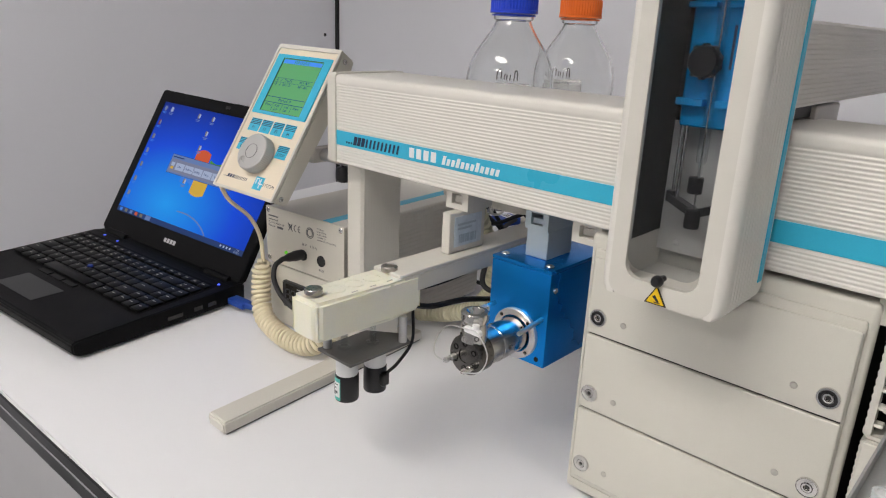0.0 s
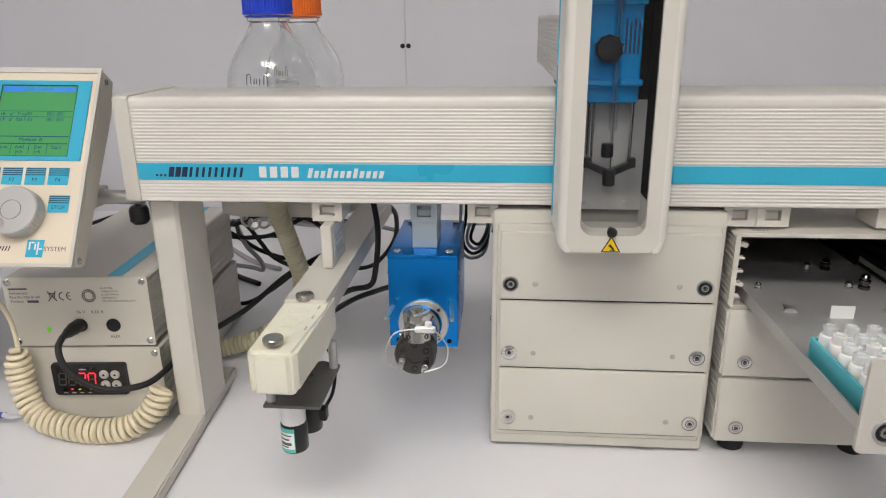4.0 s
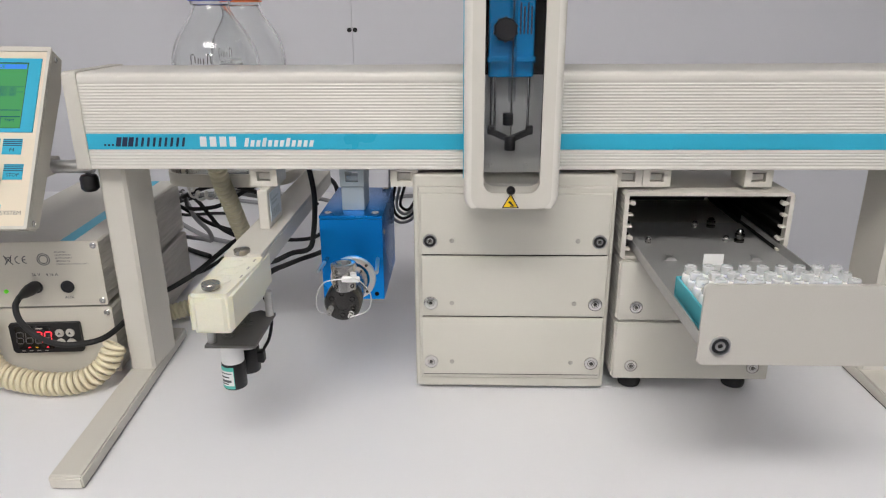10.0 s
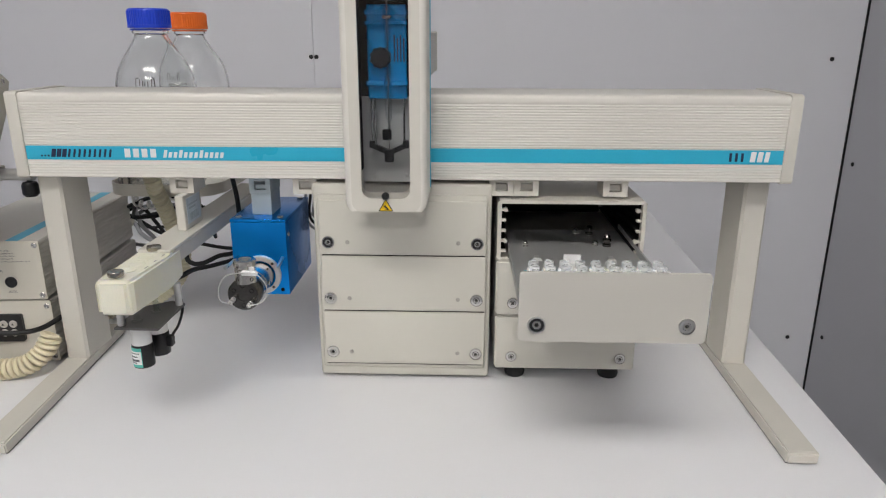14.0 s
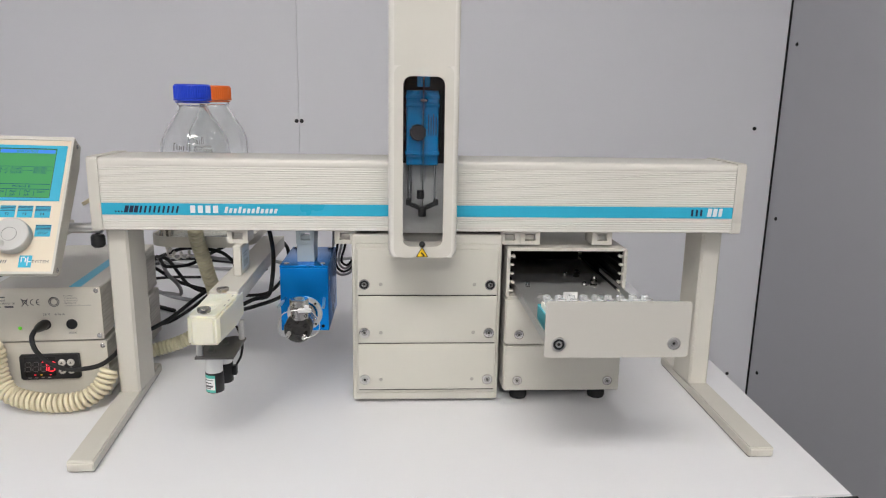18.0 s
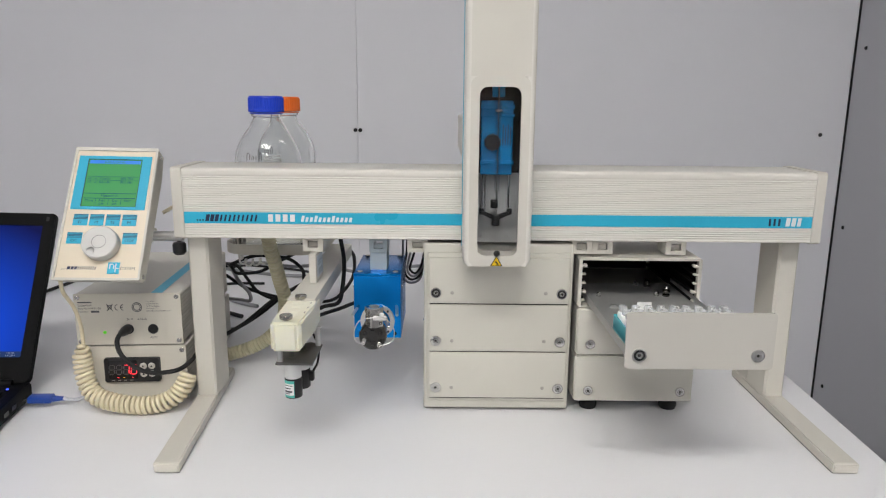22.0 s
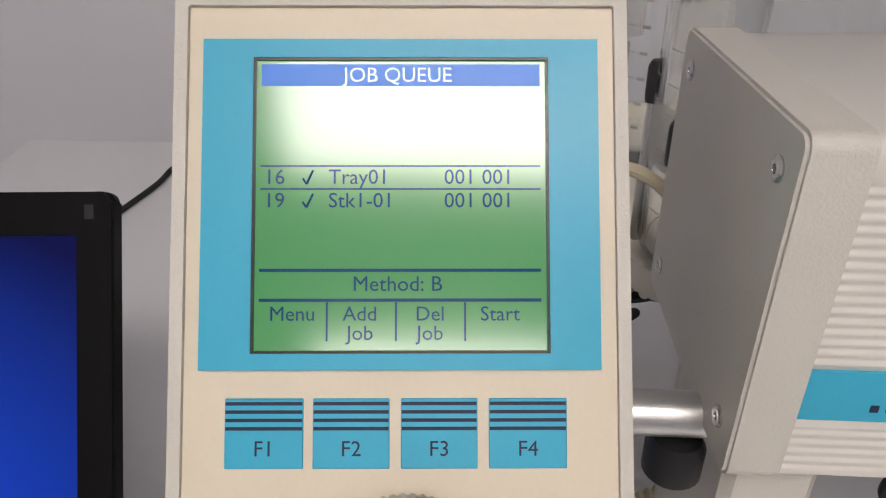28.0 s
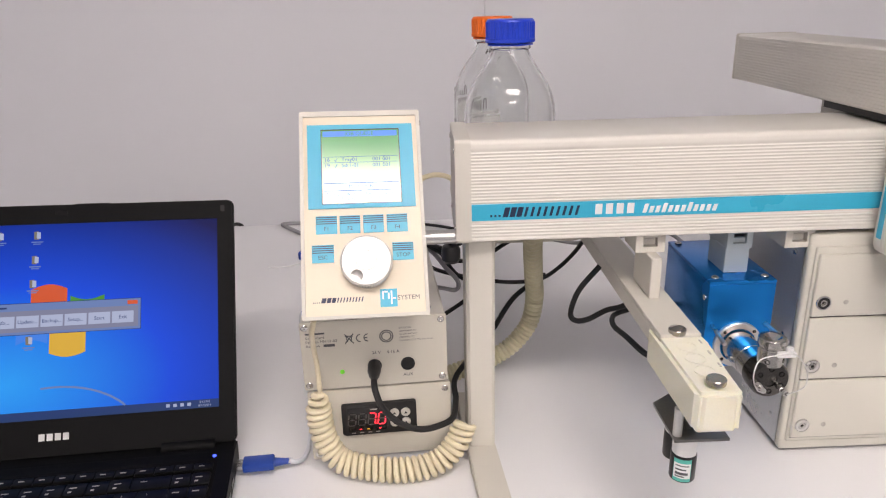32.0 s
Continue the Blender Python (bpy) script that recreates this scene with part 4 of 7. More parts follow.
add_box(b, S2X0 + 0.010, S2X1 - 0.010, S2Y + 0.030, S2B - 0.010, 0.0113, 0.0184)
part("base_plate", b, BLACK, tower)
for x, y in ((-0.004, 0.510), (0.105, 0.510), (-0.004, 0.68), (0.105, 0.68)):
    b = nb()
    add_lathe(b, [(0.011, 0), (0.012, 0.004), (0.0115, 0.0112)], (x, y, 0), seg=20)
    part("rubber_foot", b, BLACK_M, tower, "round black rubber foot")
# the pulled-out drawer
OY = 0.2825
TX0, TX1, TZ = -0.0165, 0.1225, 0.1545
b = nb()
add_prism(b, rounded(-0.0205, 0.1290, 0.1445, 0.2035, 0.003), "y", OY, OY + 0.0028)
bmesh.ops.bevel(b, geom=[e for e in b.edges if all(abs(v.co.y - OY) < 1e-6 for v in e.verts)], offset=0.0006, segments=2, affect="EDGES")
opened = part("open_drawer", b, GREIGE2, tower, "pulled-out drawer front of the top drawer")
b = nb()
add_prism(b, [(TX0, TZ - 0.0014), (TX1, TZ - 0.0014), (TX1, TZ + 0.0085), (TX1 - 0.0014, TZ + 0.0085), (TX1 - 0.0014, TZ), (TX0 + 0.0014, TZ), (TX0 + 0.0014, TZ + 0.0085), (TX0, TZ + 0.0085)], "y", OY + 0.0029, 0.585)
part("tray", b, TRAYM, opened, "bare metal drawer tray")
lock(opened, -0.0060, OY, 0.1590, True, 0.0074)
lock(opened, 0.1130, OY, 0.1595, False, 0.0066)
b = nb()
add_box(b, 0.038, 0.056, 0.4525, 0.4535, TZ, TZ + 0.0105)
part("white_tab", b, WHITE_P, opened, "small white upright tab")
for x, y, r, h in ((0.0955, 0.520, 0.0048, 0.013), (0.083, 0.521, 0.0035, 0.006), (0.004, 0.515, 0.003, 0.006), (0.068, 0.572, 0.0035, 0.006), (0.084, 0.570, 0.0045, 0.010)):
    b = nb()
    add_lathe(b, [(r, 0), (r, h * 0.2), (r * 0.7, h * 0.25), (r * 0.7, h * 0.4), (r, h * 0.42), (r, h * 0.62), (r * 0.6, h * 0.66), (r * 0.6, h * 0.8), (r * 0.8, h * 0.82), (r * 0.5, h), (0, h)], (x, y, TZ), seg=18)
    part("spring_stud", b, STEEL_D if h > 0.008 else STEEL, opened, "small metal spring stud")
for x in (0.012, 0.090):
    b = nb()
    add_prism(b, [(x - 0.0055, TZ), (x + 0.0055, TZ), (x + 0.003, TZ + 0.0032), (x - 0.003, TZ + 0.0032)], "y", 0.463, 0.4645)
    add_box(b, x - 0.0025, x + 0.0025, 0.4646, 0.472, TZ + 0.002, TZ + 0.0032)
    part("spring_clip", b, ALU, opened, "bent metal clip")

# vial rack and vials
RX0, RX1, RY0, RY1 = -0.0095, 0.1195, 0.2925, 0.3785
rack = thing("vial_rack", (0.05, 0.33, TZ), "turquoise plastic rack full of vials in the drawer", "vial rack")
b = nb()
add_box(b, RX0, RX1, RY0, RY1, TZ + 0.0002, TZ + 0.0024, 0.0006, 2)
part("base", b, TEAL_P, rack)
for x0, x1, y0, y1 in ((RX0, RX1, RY0, RY0 + 0.0022), (RX0, RX1, RY1 - 0.0022, RY1), (RX0, RX0 + 0.0022, RY0 + 0.0023, RY1 - 0.0023), (RX1 - 0.0022, RX1, RY0 + 0.0023, RY1 - 0.0023)):
    b = nb()
    add_box(b, x0, x1, y0, y1, TZ + 0.0025, TZ + 0.0180, 0.0006, 1)
    part("rim", b, TEAL_P, rack)


def vial(x, y):
    v = thing("vial", (x, y, TZ + 0.0025), "small clear glass vial with a white body, in the rack", "vial", "vials in the rack")
    bm = nb()
    add_lathe(bm, [(0, 0), (0.0054, 0), (0.0058, 0.0006), (0.0058, 0.0186), (0.0055, 0.0200), (0.0046, 0.0208), (0, 0.0208)], (x, y, TZ + 0.0025), seg=18)
    part("body", bm, VIALWHITE, v, "white vial body")
    bm = nb()
    add_lathe(bm, [(0.0043, 0.0209), (0.0042, 0.0222), (0.0047, 0.0228), (0.0047, 0.0268), (0.0042, 0.0275), (0.0028, 0.0275), (0.0025, 0.0262), (0, 0.0258)], (x, y, TZ + 0.0025), seg=18)
    part("neck", bm, VIALGLASS, v, "clear glass vial neck")
    return v


first = None
for i in range(9):
    for j in range(6):
        x, y = RX0 + 0.0082 + i * 0.01408, RY0 + 0.0080 + j * 0.01400
        if first is None:
            first = vial(x, y)
        else:
            copy_thing(first, pose(x, y, TZ + 0.0025, 0, 0, (i * 37 + j * 61) % 360))

# ---------------------------------------------------------------- wash station
wash = thing("wash_station", (-0.372, 0.50, 0.178), "nylon wash station on a cream bar under the beam", "wash station")
b = nb()
BARX0, BARX1 = -0.3870, -0.3540
add_box(b, BARX0, BARX1, 0.410, 0.735, 0.1745, 0.1780, 0.0006, 1)
add_box(b, BARX1 - 0.0025, BARX1, 0.41, 0.735, 0.160, 0.1744)
add_box(b, BARX0, BARX0 + 0.0025, 0.41, 0.735, 0.160, 0.1744)
part("bar", b, CREAM, wash, "cream folded metal bar")
b = nb()
add_box(b, -0.3745, -0.3650, 0.4800, 0.5290, 0.1782, 0.2162, 0.0008, 1)
post = part("post", b, CREAM, wash, "cream hanger post")
b = nb()
add_box(b, -0.3648, -0.3642, 0.486, 0.523, 0.184, 0.212)
lab = part("label", b, FADED, post, "faded blue-grey barcode label")
b = nb()
for k in range(11):
    add_box(b, -0.3641, -0.3639, 0.492 + 0.0022 * k, 0.4932 + 0.0022 * k + 0.0005 * (k % 3), 0.187, 0.195)
for k in range(2):
    add_box(b, -0.3641, -0.3639, 0.490, 0.515 - 0.006 * k, 0.2035 - 0.004 * k, 0.2055 - 0.004 * k)
part("barcode", b, CLAMPM, post)
b = nb()
blk = [(-0.3885, 0.329), (-0.385, 0.326), (-0.3585, 0.326), (-0.355, 0.329), (-0.3525, 0.400), (-0.3525, 0.432), (-0.356, 0.436), (-0.386, 0.436), (-0.3895, 0.432)]
add_prism(b, blk, "z", 0.1425, 0.1750)
bmesh.ops.bevel(b, geom=b.edges[:], offset=0.0030, segments=4, affect="EDGES")
block = part("block", b, NYLON, wash, "translucent ivory nylon block")
for y in (0.357, 0.376, 0.395):
    b = nb()
    add_frame(b, [(-0.3715 + 0.0080 * math.cos(a), y + 0.0080 * math.sin(a)) for a in np.linspace(0, 6.283, 25)[:-1]], [(-0.3715 + 0.0073 * math.cos(a), y + 0.0073 * math.sin(a)) for a in np.linspace(0, 6.283, 25)[:-1]], "z", 0.1749, 0.1754)
    part("well_ring", b, NYLON, block, "thin ring of a covered well")
for k, y in enumerate((0.362, 0.381, 0.399)):
    b = nb()
    for j in range(3):
        add_box(b, -0.3585 + 0.0, -0.3570, y + 0.0022 * j, y + 0.0015 + 0.0022 * j, 0.1751, 0.1753)
    part("print", b, PALE_INK, block)
for y in (0.3365, 0.4145):
    b = nb()
    add_lathe(b, [(0.0030, 0), (0.0030, 0.0015), (0.0066, 0.0018), (0.0070, 0.0026), (0.0070, 0.0056), (0.0064, 0.0063), (0, 0.0064)], (-0.3720, y, 0.175), seg=26)
    part("thumb_screw", b, KNOBM, wash, "knurled steel thumb screw")
PZ = 0.1170
b = nb()
add_prism(b, [(-0.3900, 0.353), (-0.3485, 0.353), (-0.3485, 0.418), (-0.3640, 0.424), (-0.3900, 0.405)], "z", PZ, PZ + 0.0022)
plate = part("valve_plate", b, PLATEM, wash, "thin dark steel valve plate")
for x, y in ((-0.3860, 0.360), (-0.3525, 0.413)):
    b = nb()
    add_cyl(b, (x, y, PZ + 0.0023), (x, y, 0.1426), 0.0035, 16)
    part("standoff", b, ALU, wash, "metal stand-off")
for x, y in ((-0.3755, 0.369), (-0.3665, 0.392)):
    b = nb()
    add_lathe(b, [(0.0052, PZ + 0.0023), (0.0052, PZ + 0.0042), (0.0027, PZ + 0.005), (0.0027, 0.1430)], (x, y, 0), seg=18)
    part("tube_fitting", b, SYRGLASS, wash, "clear tube fitting")


def sleeve(bm, x, y, r, a0, a1, z0, z1):
    aa = np.linspace(a0, a1, 12)
    add_frame(bm, [(x + r * math.cos(a), y + r * math.sin(a)) for a in aa], [(x + (r - 0.0002) * math.cos(a), y + (r - 0.0002) * math.sin(a)) for a in aa], "z", z0, z1)


for n_, (x, y) in enumerate(((-0.3745, 0.371), (-0.3705, 0.3985))):
    b = nb()
    add_cyl(b, (x, y, PZ - 0.0205), (x, y, PZ - 0.0001), 0.0093, 24)
    sol = part("solenoid", b, WHITE_P, wash, "solenoid with a white collar and black case")
    b = nb()
    add_cyl(b, (x, y, PZ - 0.0440), (x, y, PZ - 0.0206), 0.0099, 28, bev=0.001)
    part("case", b, BLACK, sol)
    if n_ == 0:
        b = nb()
        sleeve(b, x, y, 0.01012, 3.6, 5.0, PZ - 0.0425, PZ - 0.0225)
        part("sticker", b, STICKER, sol, "sea-green and white sticker")
        b = nb()
        sleeve(b, x, y, 0.01030, 3.65, 4.95, PZ - 0.0395, PZ - 0.0260)
        part("sticker_field", b, WHITE_P, sol)
        b = nb()
        for k, (a1, w) in enumerate(((4.8, 0.0008), (4.6, 0.0012), (4.75, 0.0022), (4.5, 0.0010))):
            z = PZ - 0.0276 - 0.0032 * k
            sleeve(b, x, y, 0.01048, 3.8, a1, z - w, z)
        part("sticker_print", b, GREY_INK, sol)
    else:
        b = nb()
        add_box(b, x + 0.0075, x + 0.0145, y - 0.004, y + 0.004, PZ - 0.036, PZ - 0.025, 0.001, 1)
        part("connector", b, BLACK, sol)
b = nb()
add_tube(b, spline([(-0.3565, 0.3990, 0.093), (-0.3530, 0.409, 0.101), (-0.3560, 0.428, 0.114), (-0.3680, 0.440, 0.135), (-0.3740, 0.448, 0.158), (-0.372, 0.47, 0.172)], 8), 0.0014, 8)
solid("valve_lead", b, BLACK_M, "thin black lead of the wash valve", "cable")

# ---------------------------------------------------------------- injection valve
VX = -0.2880
valve = thing("injection_valve", (VX, 0.5360, 0.10), "blue injection valve with a steel injection port", "injection valve")
b = nb()
add_box(b, VX - 0.0305, VX + 0.0300, 0.4845, 0.5960, 0.1045, 0.1870, 0.0008, 2)
vbox = part("actuator_box", b, BLUE, valve, "blue anodised actuator box")
b = nb()
add_box(b, VX - 0.0307, VX + 0.0302, 0.4843, 0.5965, 0.1872, 0.1905, 0.0008, 2)
part("lid", b, BLUE, valve, "blue anodised lid plate")
for x, y in ((VX - 0.023, 0.4930), (VX + 0.0225, 0.4930), (VX - 0.023, 0.5880), (VX + 0.0225, 0.5880)):
    b = nb()
    add_lathe(b, [(0.0036, 0), (0.0036, 0.0009), (0.0030, 0.0016), (0.0016, 0.0016), (0.0014, 0.0006), (0, 0.0006)], (x, y, 0.1905), seg=16)
    part("screw", b, STEEL, valve)
for s in (-1, 1):
    b = nb()
    add_lathe(b, [(0.0026, 0), (0.0026, 0.001), (0.0018, 0.0016), (0, 0.0016)], (VX + (0.0300 if s > 0 else -0.0305), 0.4920, 0.1725), (s, 0, 0), 14)
    part("screw", b, STEEL, valve)
    b = nb()
    add_lathe(b, [(0.0022, 0), (0.0022, 0.0003), (0, 0.0003)], (VX + s * 0.0225, 0.4845, 0.1105), (0, -1, 0), 12)
    part("screw_hole", b, BLACK_IN, valve)
b = nb()
add_box(b, VX - 0.0110, VX + 0.0110, 0.5040, 0.5410, 0.1906, 0.2150, 0.0006, 1)
hang = part("hanger_block", b, CLAMPM, valve, "grey-blue hanger block")
b = nb()
add_frame(b, [(VX - 0.0115, 0.2152), (VX + 0.0115, 0.2152), (VX + 0.0115, 0.2344), (VX - 0.0115, 0.2344)], [(VX - 0.006, 0.2195), (VX + 0.006, 0.2195), (VX + 0.006, 0.2295), (VX - 0.006, 0.2295)], "y", 0.5015, 0.5420)
part("hanger_clamp", b, CLAMPM, valve, "grey-blue hanger clamp")
b = nb()
add_box(b, VX - 0.0055, VX + 0.0055, 0.5040, 0.5090, 0.2200, 0.2250, 0.0005, 1)
part("clamp_lever", b, CLAMPM, hang)
FZ = 0.1280
b = nb()
add_lathe(b, [(0.0222, -0.0005), (0.0222, 0.0028), (0.0214, 0.0036), (0.0165, 0.0036)], (VX, 0.4844, FZ), (0, -1, 0), 40)
part("flange", b, ALU, valve, "round metal flange")
for k in range(4):
    a = radians(45 + 90 * k)
    b = nb()
    add_lathe(b, [(0.0016, 0), (0.0016, 0.0006), (0.0008, 0.0010), (0, 0.0010)], (VX + 0.0192 * math.cos(a), 0.4808, FZ + 0.0192 * math.sin(a)), (0, -1, 0), 10)
    part("screw", b, STEEL_D, valve)
b = nb()
add_lathe(b, [(0.0150, 0), (0.0150, 0.022), (0.0155, 0.0225), (0.0155, 0.030), (0.0150, 0.0305), (0.0150, 0.0455)], (VX, 0.4810, FZ), (0, -1, 0), 40)
add_cyl(b, (VX - 0.0153, 0.4580, FZ), (VX - 0.0170, 0.4580, FZ), 0.0022, 12)
add_cyl(b, (VX + 0.0153, 0.4580, FZ), (VX + 0.0170, 0.4580, FZ), 0.0022, 12)
part("neck", b, CHROME, valve, "brushed steel valve neck")
b = nb()
add_lathe(b, [(0.0153, 0), (0.0166, 0.0012), (0.0166, 0.0155), (0.0152, 0.0178), (0.006, 0.0180), (0.006, 0.0172), (0, 0.0172)], (VX, 0.4358, FZ), (0, -1, 0), 40)
head = part("stator_head", b, STEEL_D, valve, "dark polished stator head")
for k in range(6):
    a = radians(30 + 60 * k)
    b = nb()
    add_lathe(b, [(0.0024, 0), (0.0024, 0.0004), (0.0018, 0.0005), (0.0015, -0.001), (0, -0.001)], (VX + 0.0105 * math.cos(a), 0.4179, FZ + 0.0105 * math.sin(a)), (0, -1, 0), 12)
    part("port", b, BLACK_IN, head)
for a in (200, 322):
    x, z = VX + 0.0108 * math.cos(radians(a)), FZ + 0.0108 * math.sin(radians(a))
    b = nb()
    add_lathe(b, [(0.0026, 0), (0.0026, 0.005), (0.0018, 0.0055), (0.0018, 0.0085), (0.0024, 0.0088), (0.0024, 0.011), (0.0009, 0.0115), (0.0009, 0.013)], (x, 0.4182, z), (0, -1, 0), 12)
    part("fitting", b, STEEL, valve, "steel tube fitting")
PY = 0.4265
b = nb()
add_lathe(b, [(0.0106, 0.0140), (0.0106, 0.0285), (0.0098, 0.0292), (0.0098, 0.0305), (0.0110, 0.0312), (0.0113, 0.0330), (0.0113, 0.0372), (0.0103, 0.0382), (0.0071, 0.0384), (0.0039, 0.0352), (0.0014, 0.0345), (0, 0.0330)], (VX + 0.0015, PY, FZ - 0.0018), seg=32)
port = part("injection_port", b, CHROME, valve, "turned steel injection port")
for a in (235, 320):
    x, y = VX + 0.0015 + 0.0104 * math.cos(radians(a)), PY + 0.0104 * math.sin(radians(a))
    b = nb()
    add_lathe(b, [(0.0021, -0.0005), (0.0021, 0.0005), (0.0015, 0.0006), (0.0013, -0.0008), (0, -0.0008)], (x, y, FZ + 0.0170), (math.cos(radians(a)), math.sin(radians(a)), 0), 12)
    part("set_screw", b, STEEL_D, port)
for s in (-1, 1):
    x = VX + s * 0.0245
    b = nb()
    add_cyl(b, (x, 0.4850, 0.1475), (x + s * 0.003, 0.4490, 0.1465), 0.0019, 12, bev=0.0004)
    part("handle_pin", b, STEEL, valve, "slanting steel pin")
b = nb()
add_box(b, VX + 0.001, VX + 0.017, 0.4135, 0.4180, 0.1505, 0.1555, 0.001, 1)
add_cyl(b, (VX + 0.0115, 0.4158, 0.1556), (VX + 0.0115, 0.4158, 0.1590), 0.0028, 14)
part("tube_clip", b, WHITE_P, valve, "white plastic tube clip")
f1 = (VX + 0.0108 * math.cos(radians(200)), 0.4055, FZ + 0.0108 * math.sin(radians(200)))
f2 = (VX + 0.0108 * math.cos(radians(322)), 0.4055, FZ + 0.0108 * math.sin(radians(322)))
b = nb()
add_tube(b, spline([f1, (VX - 0.018, 0.4030, 0.1285), (VX - 0.0205, 0.4070, 0.1390), (VX - 0.014, 0.4120, 0.1510), (VX + 0.004, 0.4125, 0.1545), (VX + 0.016, 0.4130, 0.1535), (VX + 0.0262, 0.4130, 0.1400), (VX + 0.0240, 0.4080, 0.1270), f2], 9), 0.00055, 8)
part("sample_loop", b, ALU, valve, "thin steel sample loop tube")

# ---------------------------------------------------------------- control terminal
KW, KH, KD = 0.0985, 0.1725, 0.0245
lean = radians(32.9)
# local frame of the face: x to the right, y up along the face, z out of it; the origin is its upper left corner
KM = Matrix.Translation((-0.6790, 0.5225, 0.3440)) @ Matrix.Rotation(radians(5), 4, "Z") @ Matrix.Rotation(math.pi / 2 - lean, 4, "X") @ Matrix.Translation((0.06, -0.10, 0)) @ Matrix.Rotation(radians(-1.3), 4, "Z") @ Matrix.Translation((-0.06, 0.10, 0)) @ Matrix.Scale(1.045, 4)
term = thing("control_terminal", (-0.61, 0.52, 0.2), "beige hand terminal with a green screen, tilted on a rod", "control terminal")


def face_box(bm, u0, u1, v0, v1, w0, w1, bev=0.0, seg=2):
    """A box on the terminal: u to the right and v down its face in millimetres, w out of it in metres."""
    return add_box(bm, u0 / 1000, u1 / 1000, -v1 / 1000, -v0 / 1000, w0, w1, bev, seg)


b = nb()
add_prism(b, [(0, 0.0), (0, -KD + 0.004), (-0.03, -KD), (-KH + 0.004, -KD * 0.8), (-KH, 0.0)], "x", 0, KW)
bmesh.ops.bevel(b, geom=b.edges[:], offset=0.0022, segments=3, affect="EDGES")
shell = part("case", b, CREAM_P, term, "cream terminal case", KM)
b = nb()
add_frame(b, rounded(0, KW, -KH, 0, 0.0015), rounded(0.0028, KW - 0.0028, -KH + 0.0028, -0.0045, 0.0008), "z", -0.001, 0.0016)
part("rim", b, CREAM, term, "raised cream rim", KM)
b = nb()
face_box(b, 2.9, KW * 1000 - 2.9, 4.6, KH * 1000 - 2.9, -0.001, 0.0004)
part("face_plate", b, BEIGE, term, "beige face plate", KM)
b = nb()
add_frame(b, [(0.0063, -0.0836), (0.0920, -0.0836), (0.0920, -0.0120), (0.0063, -0.0120)], [(0.0172, -0.0801), (0.0812, -0.0801), (0.0812, -0.0160), (0.0172, -0.0160)], "z", 0.0004, 0.0016)
part("screen_border", b, TEAL, term, "turquoise screen border", KM)
b = nb()
add_frame(b, [(0.0172, -0.0801), (0.0812, -0.0801), (0.0812, -0.0160), (0.0172, -0.0160)], [(0.0178, -0.0795), (0.0806, -0.0795), (0.0806, -0.0166), (0.0178, -0.0166)], "z", 0.0004, 0.0014)
part("screen_gasket", b, LCD_FRAME, term, "", KM)
b = nb()
face_box(b, 17.8, 80.6, 16.6, 79.5, 0.0004, 0.0008)
lcd = part("screen", b, LCD, term, "green backlit liquid crystal screen", KM)
b = nb()
face_box(b, 18.8, 79.4, 17.4, 22.2, 0.00082, 0.00088)
part("title_bar", b, LCD_BLUE, lcd, "", KM)
b = nb()
for v in (39.6, 44.6, 62.0, 68.4):
    face_box(b, 18.8, 79.4, v, v + (0.35 if v < 50 else 0.7), 0.00082, 0.00088)
for u in (33.2, 48.0, 62.8):
    face_box(b, u, u + 0.4, 69.2, 77.5, 0.00082, 0.00088)
part("screen_grid", b, LCD_INK, lcd, "", KM)


def screen_words(rows, material):
    bm = nb()
    for words, u, v, size, align in rows:
        add_text(bm, words, size, Matrix.Translation((u / 1000, -v / 1000, 0.00092)), 0.00002, align)
    part("screen_text", bm, material, lcd, "", KM)


screen_words([("JOB QUEUE", 48.5, 19.9, 0.0046, "CENTER")], LCD)
screen_words([("16", 19.6, 42.3, 0.0046, "LEFT"), ("Tray01", 33.5, 42.3, 0.0046, "LEFT"), ("001 001", 58.5, 42.3, 0.0046, "LEFT"),
              ("19", 19.6, 47.4, 0.0046, "LEFT"), ("Stk1-01", 33.5, 47.4, 0.0046, "LEFT"), ("001 001", 58.5, 47.4, 0.0046, "LEFT"),
              ("Method: B", 48.5, 65.4, 0.0046, "CENTER"), ("Menu", 26.0, 71.8, 0.0044, "CENTER"), ("Add", 40.5, 71.8, 0.0044, "CENTER"),
              ("Job", 40.5, 75.9, 0.0044, "CENTER"), ("Del", 55.5, 71.8, 0.0044, "CENTER"), ("Job", 55.5, 75.9, 0.0044, "CENTER"), ("Start", 70.5, 71.8, 0.0044, "CENTER")], LCD_INK)
b = nb()
for v in (42.3, 47.4):
    for p0, p1 in (((28.0, v + 0.2), (28.8, v + 1.4)), ((28.8, v + 1.4), (30.2, v - 1.6))):
        add_cyl(b, (p0[0] / 1000, -p0[1] / 1000, 0.0008), (p1[0] / 1000, -p1[1] / 1000, 0.0008), 0.00025, 6)
part("tick_marks", b, LCD_INK, lcd, "", KM)
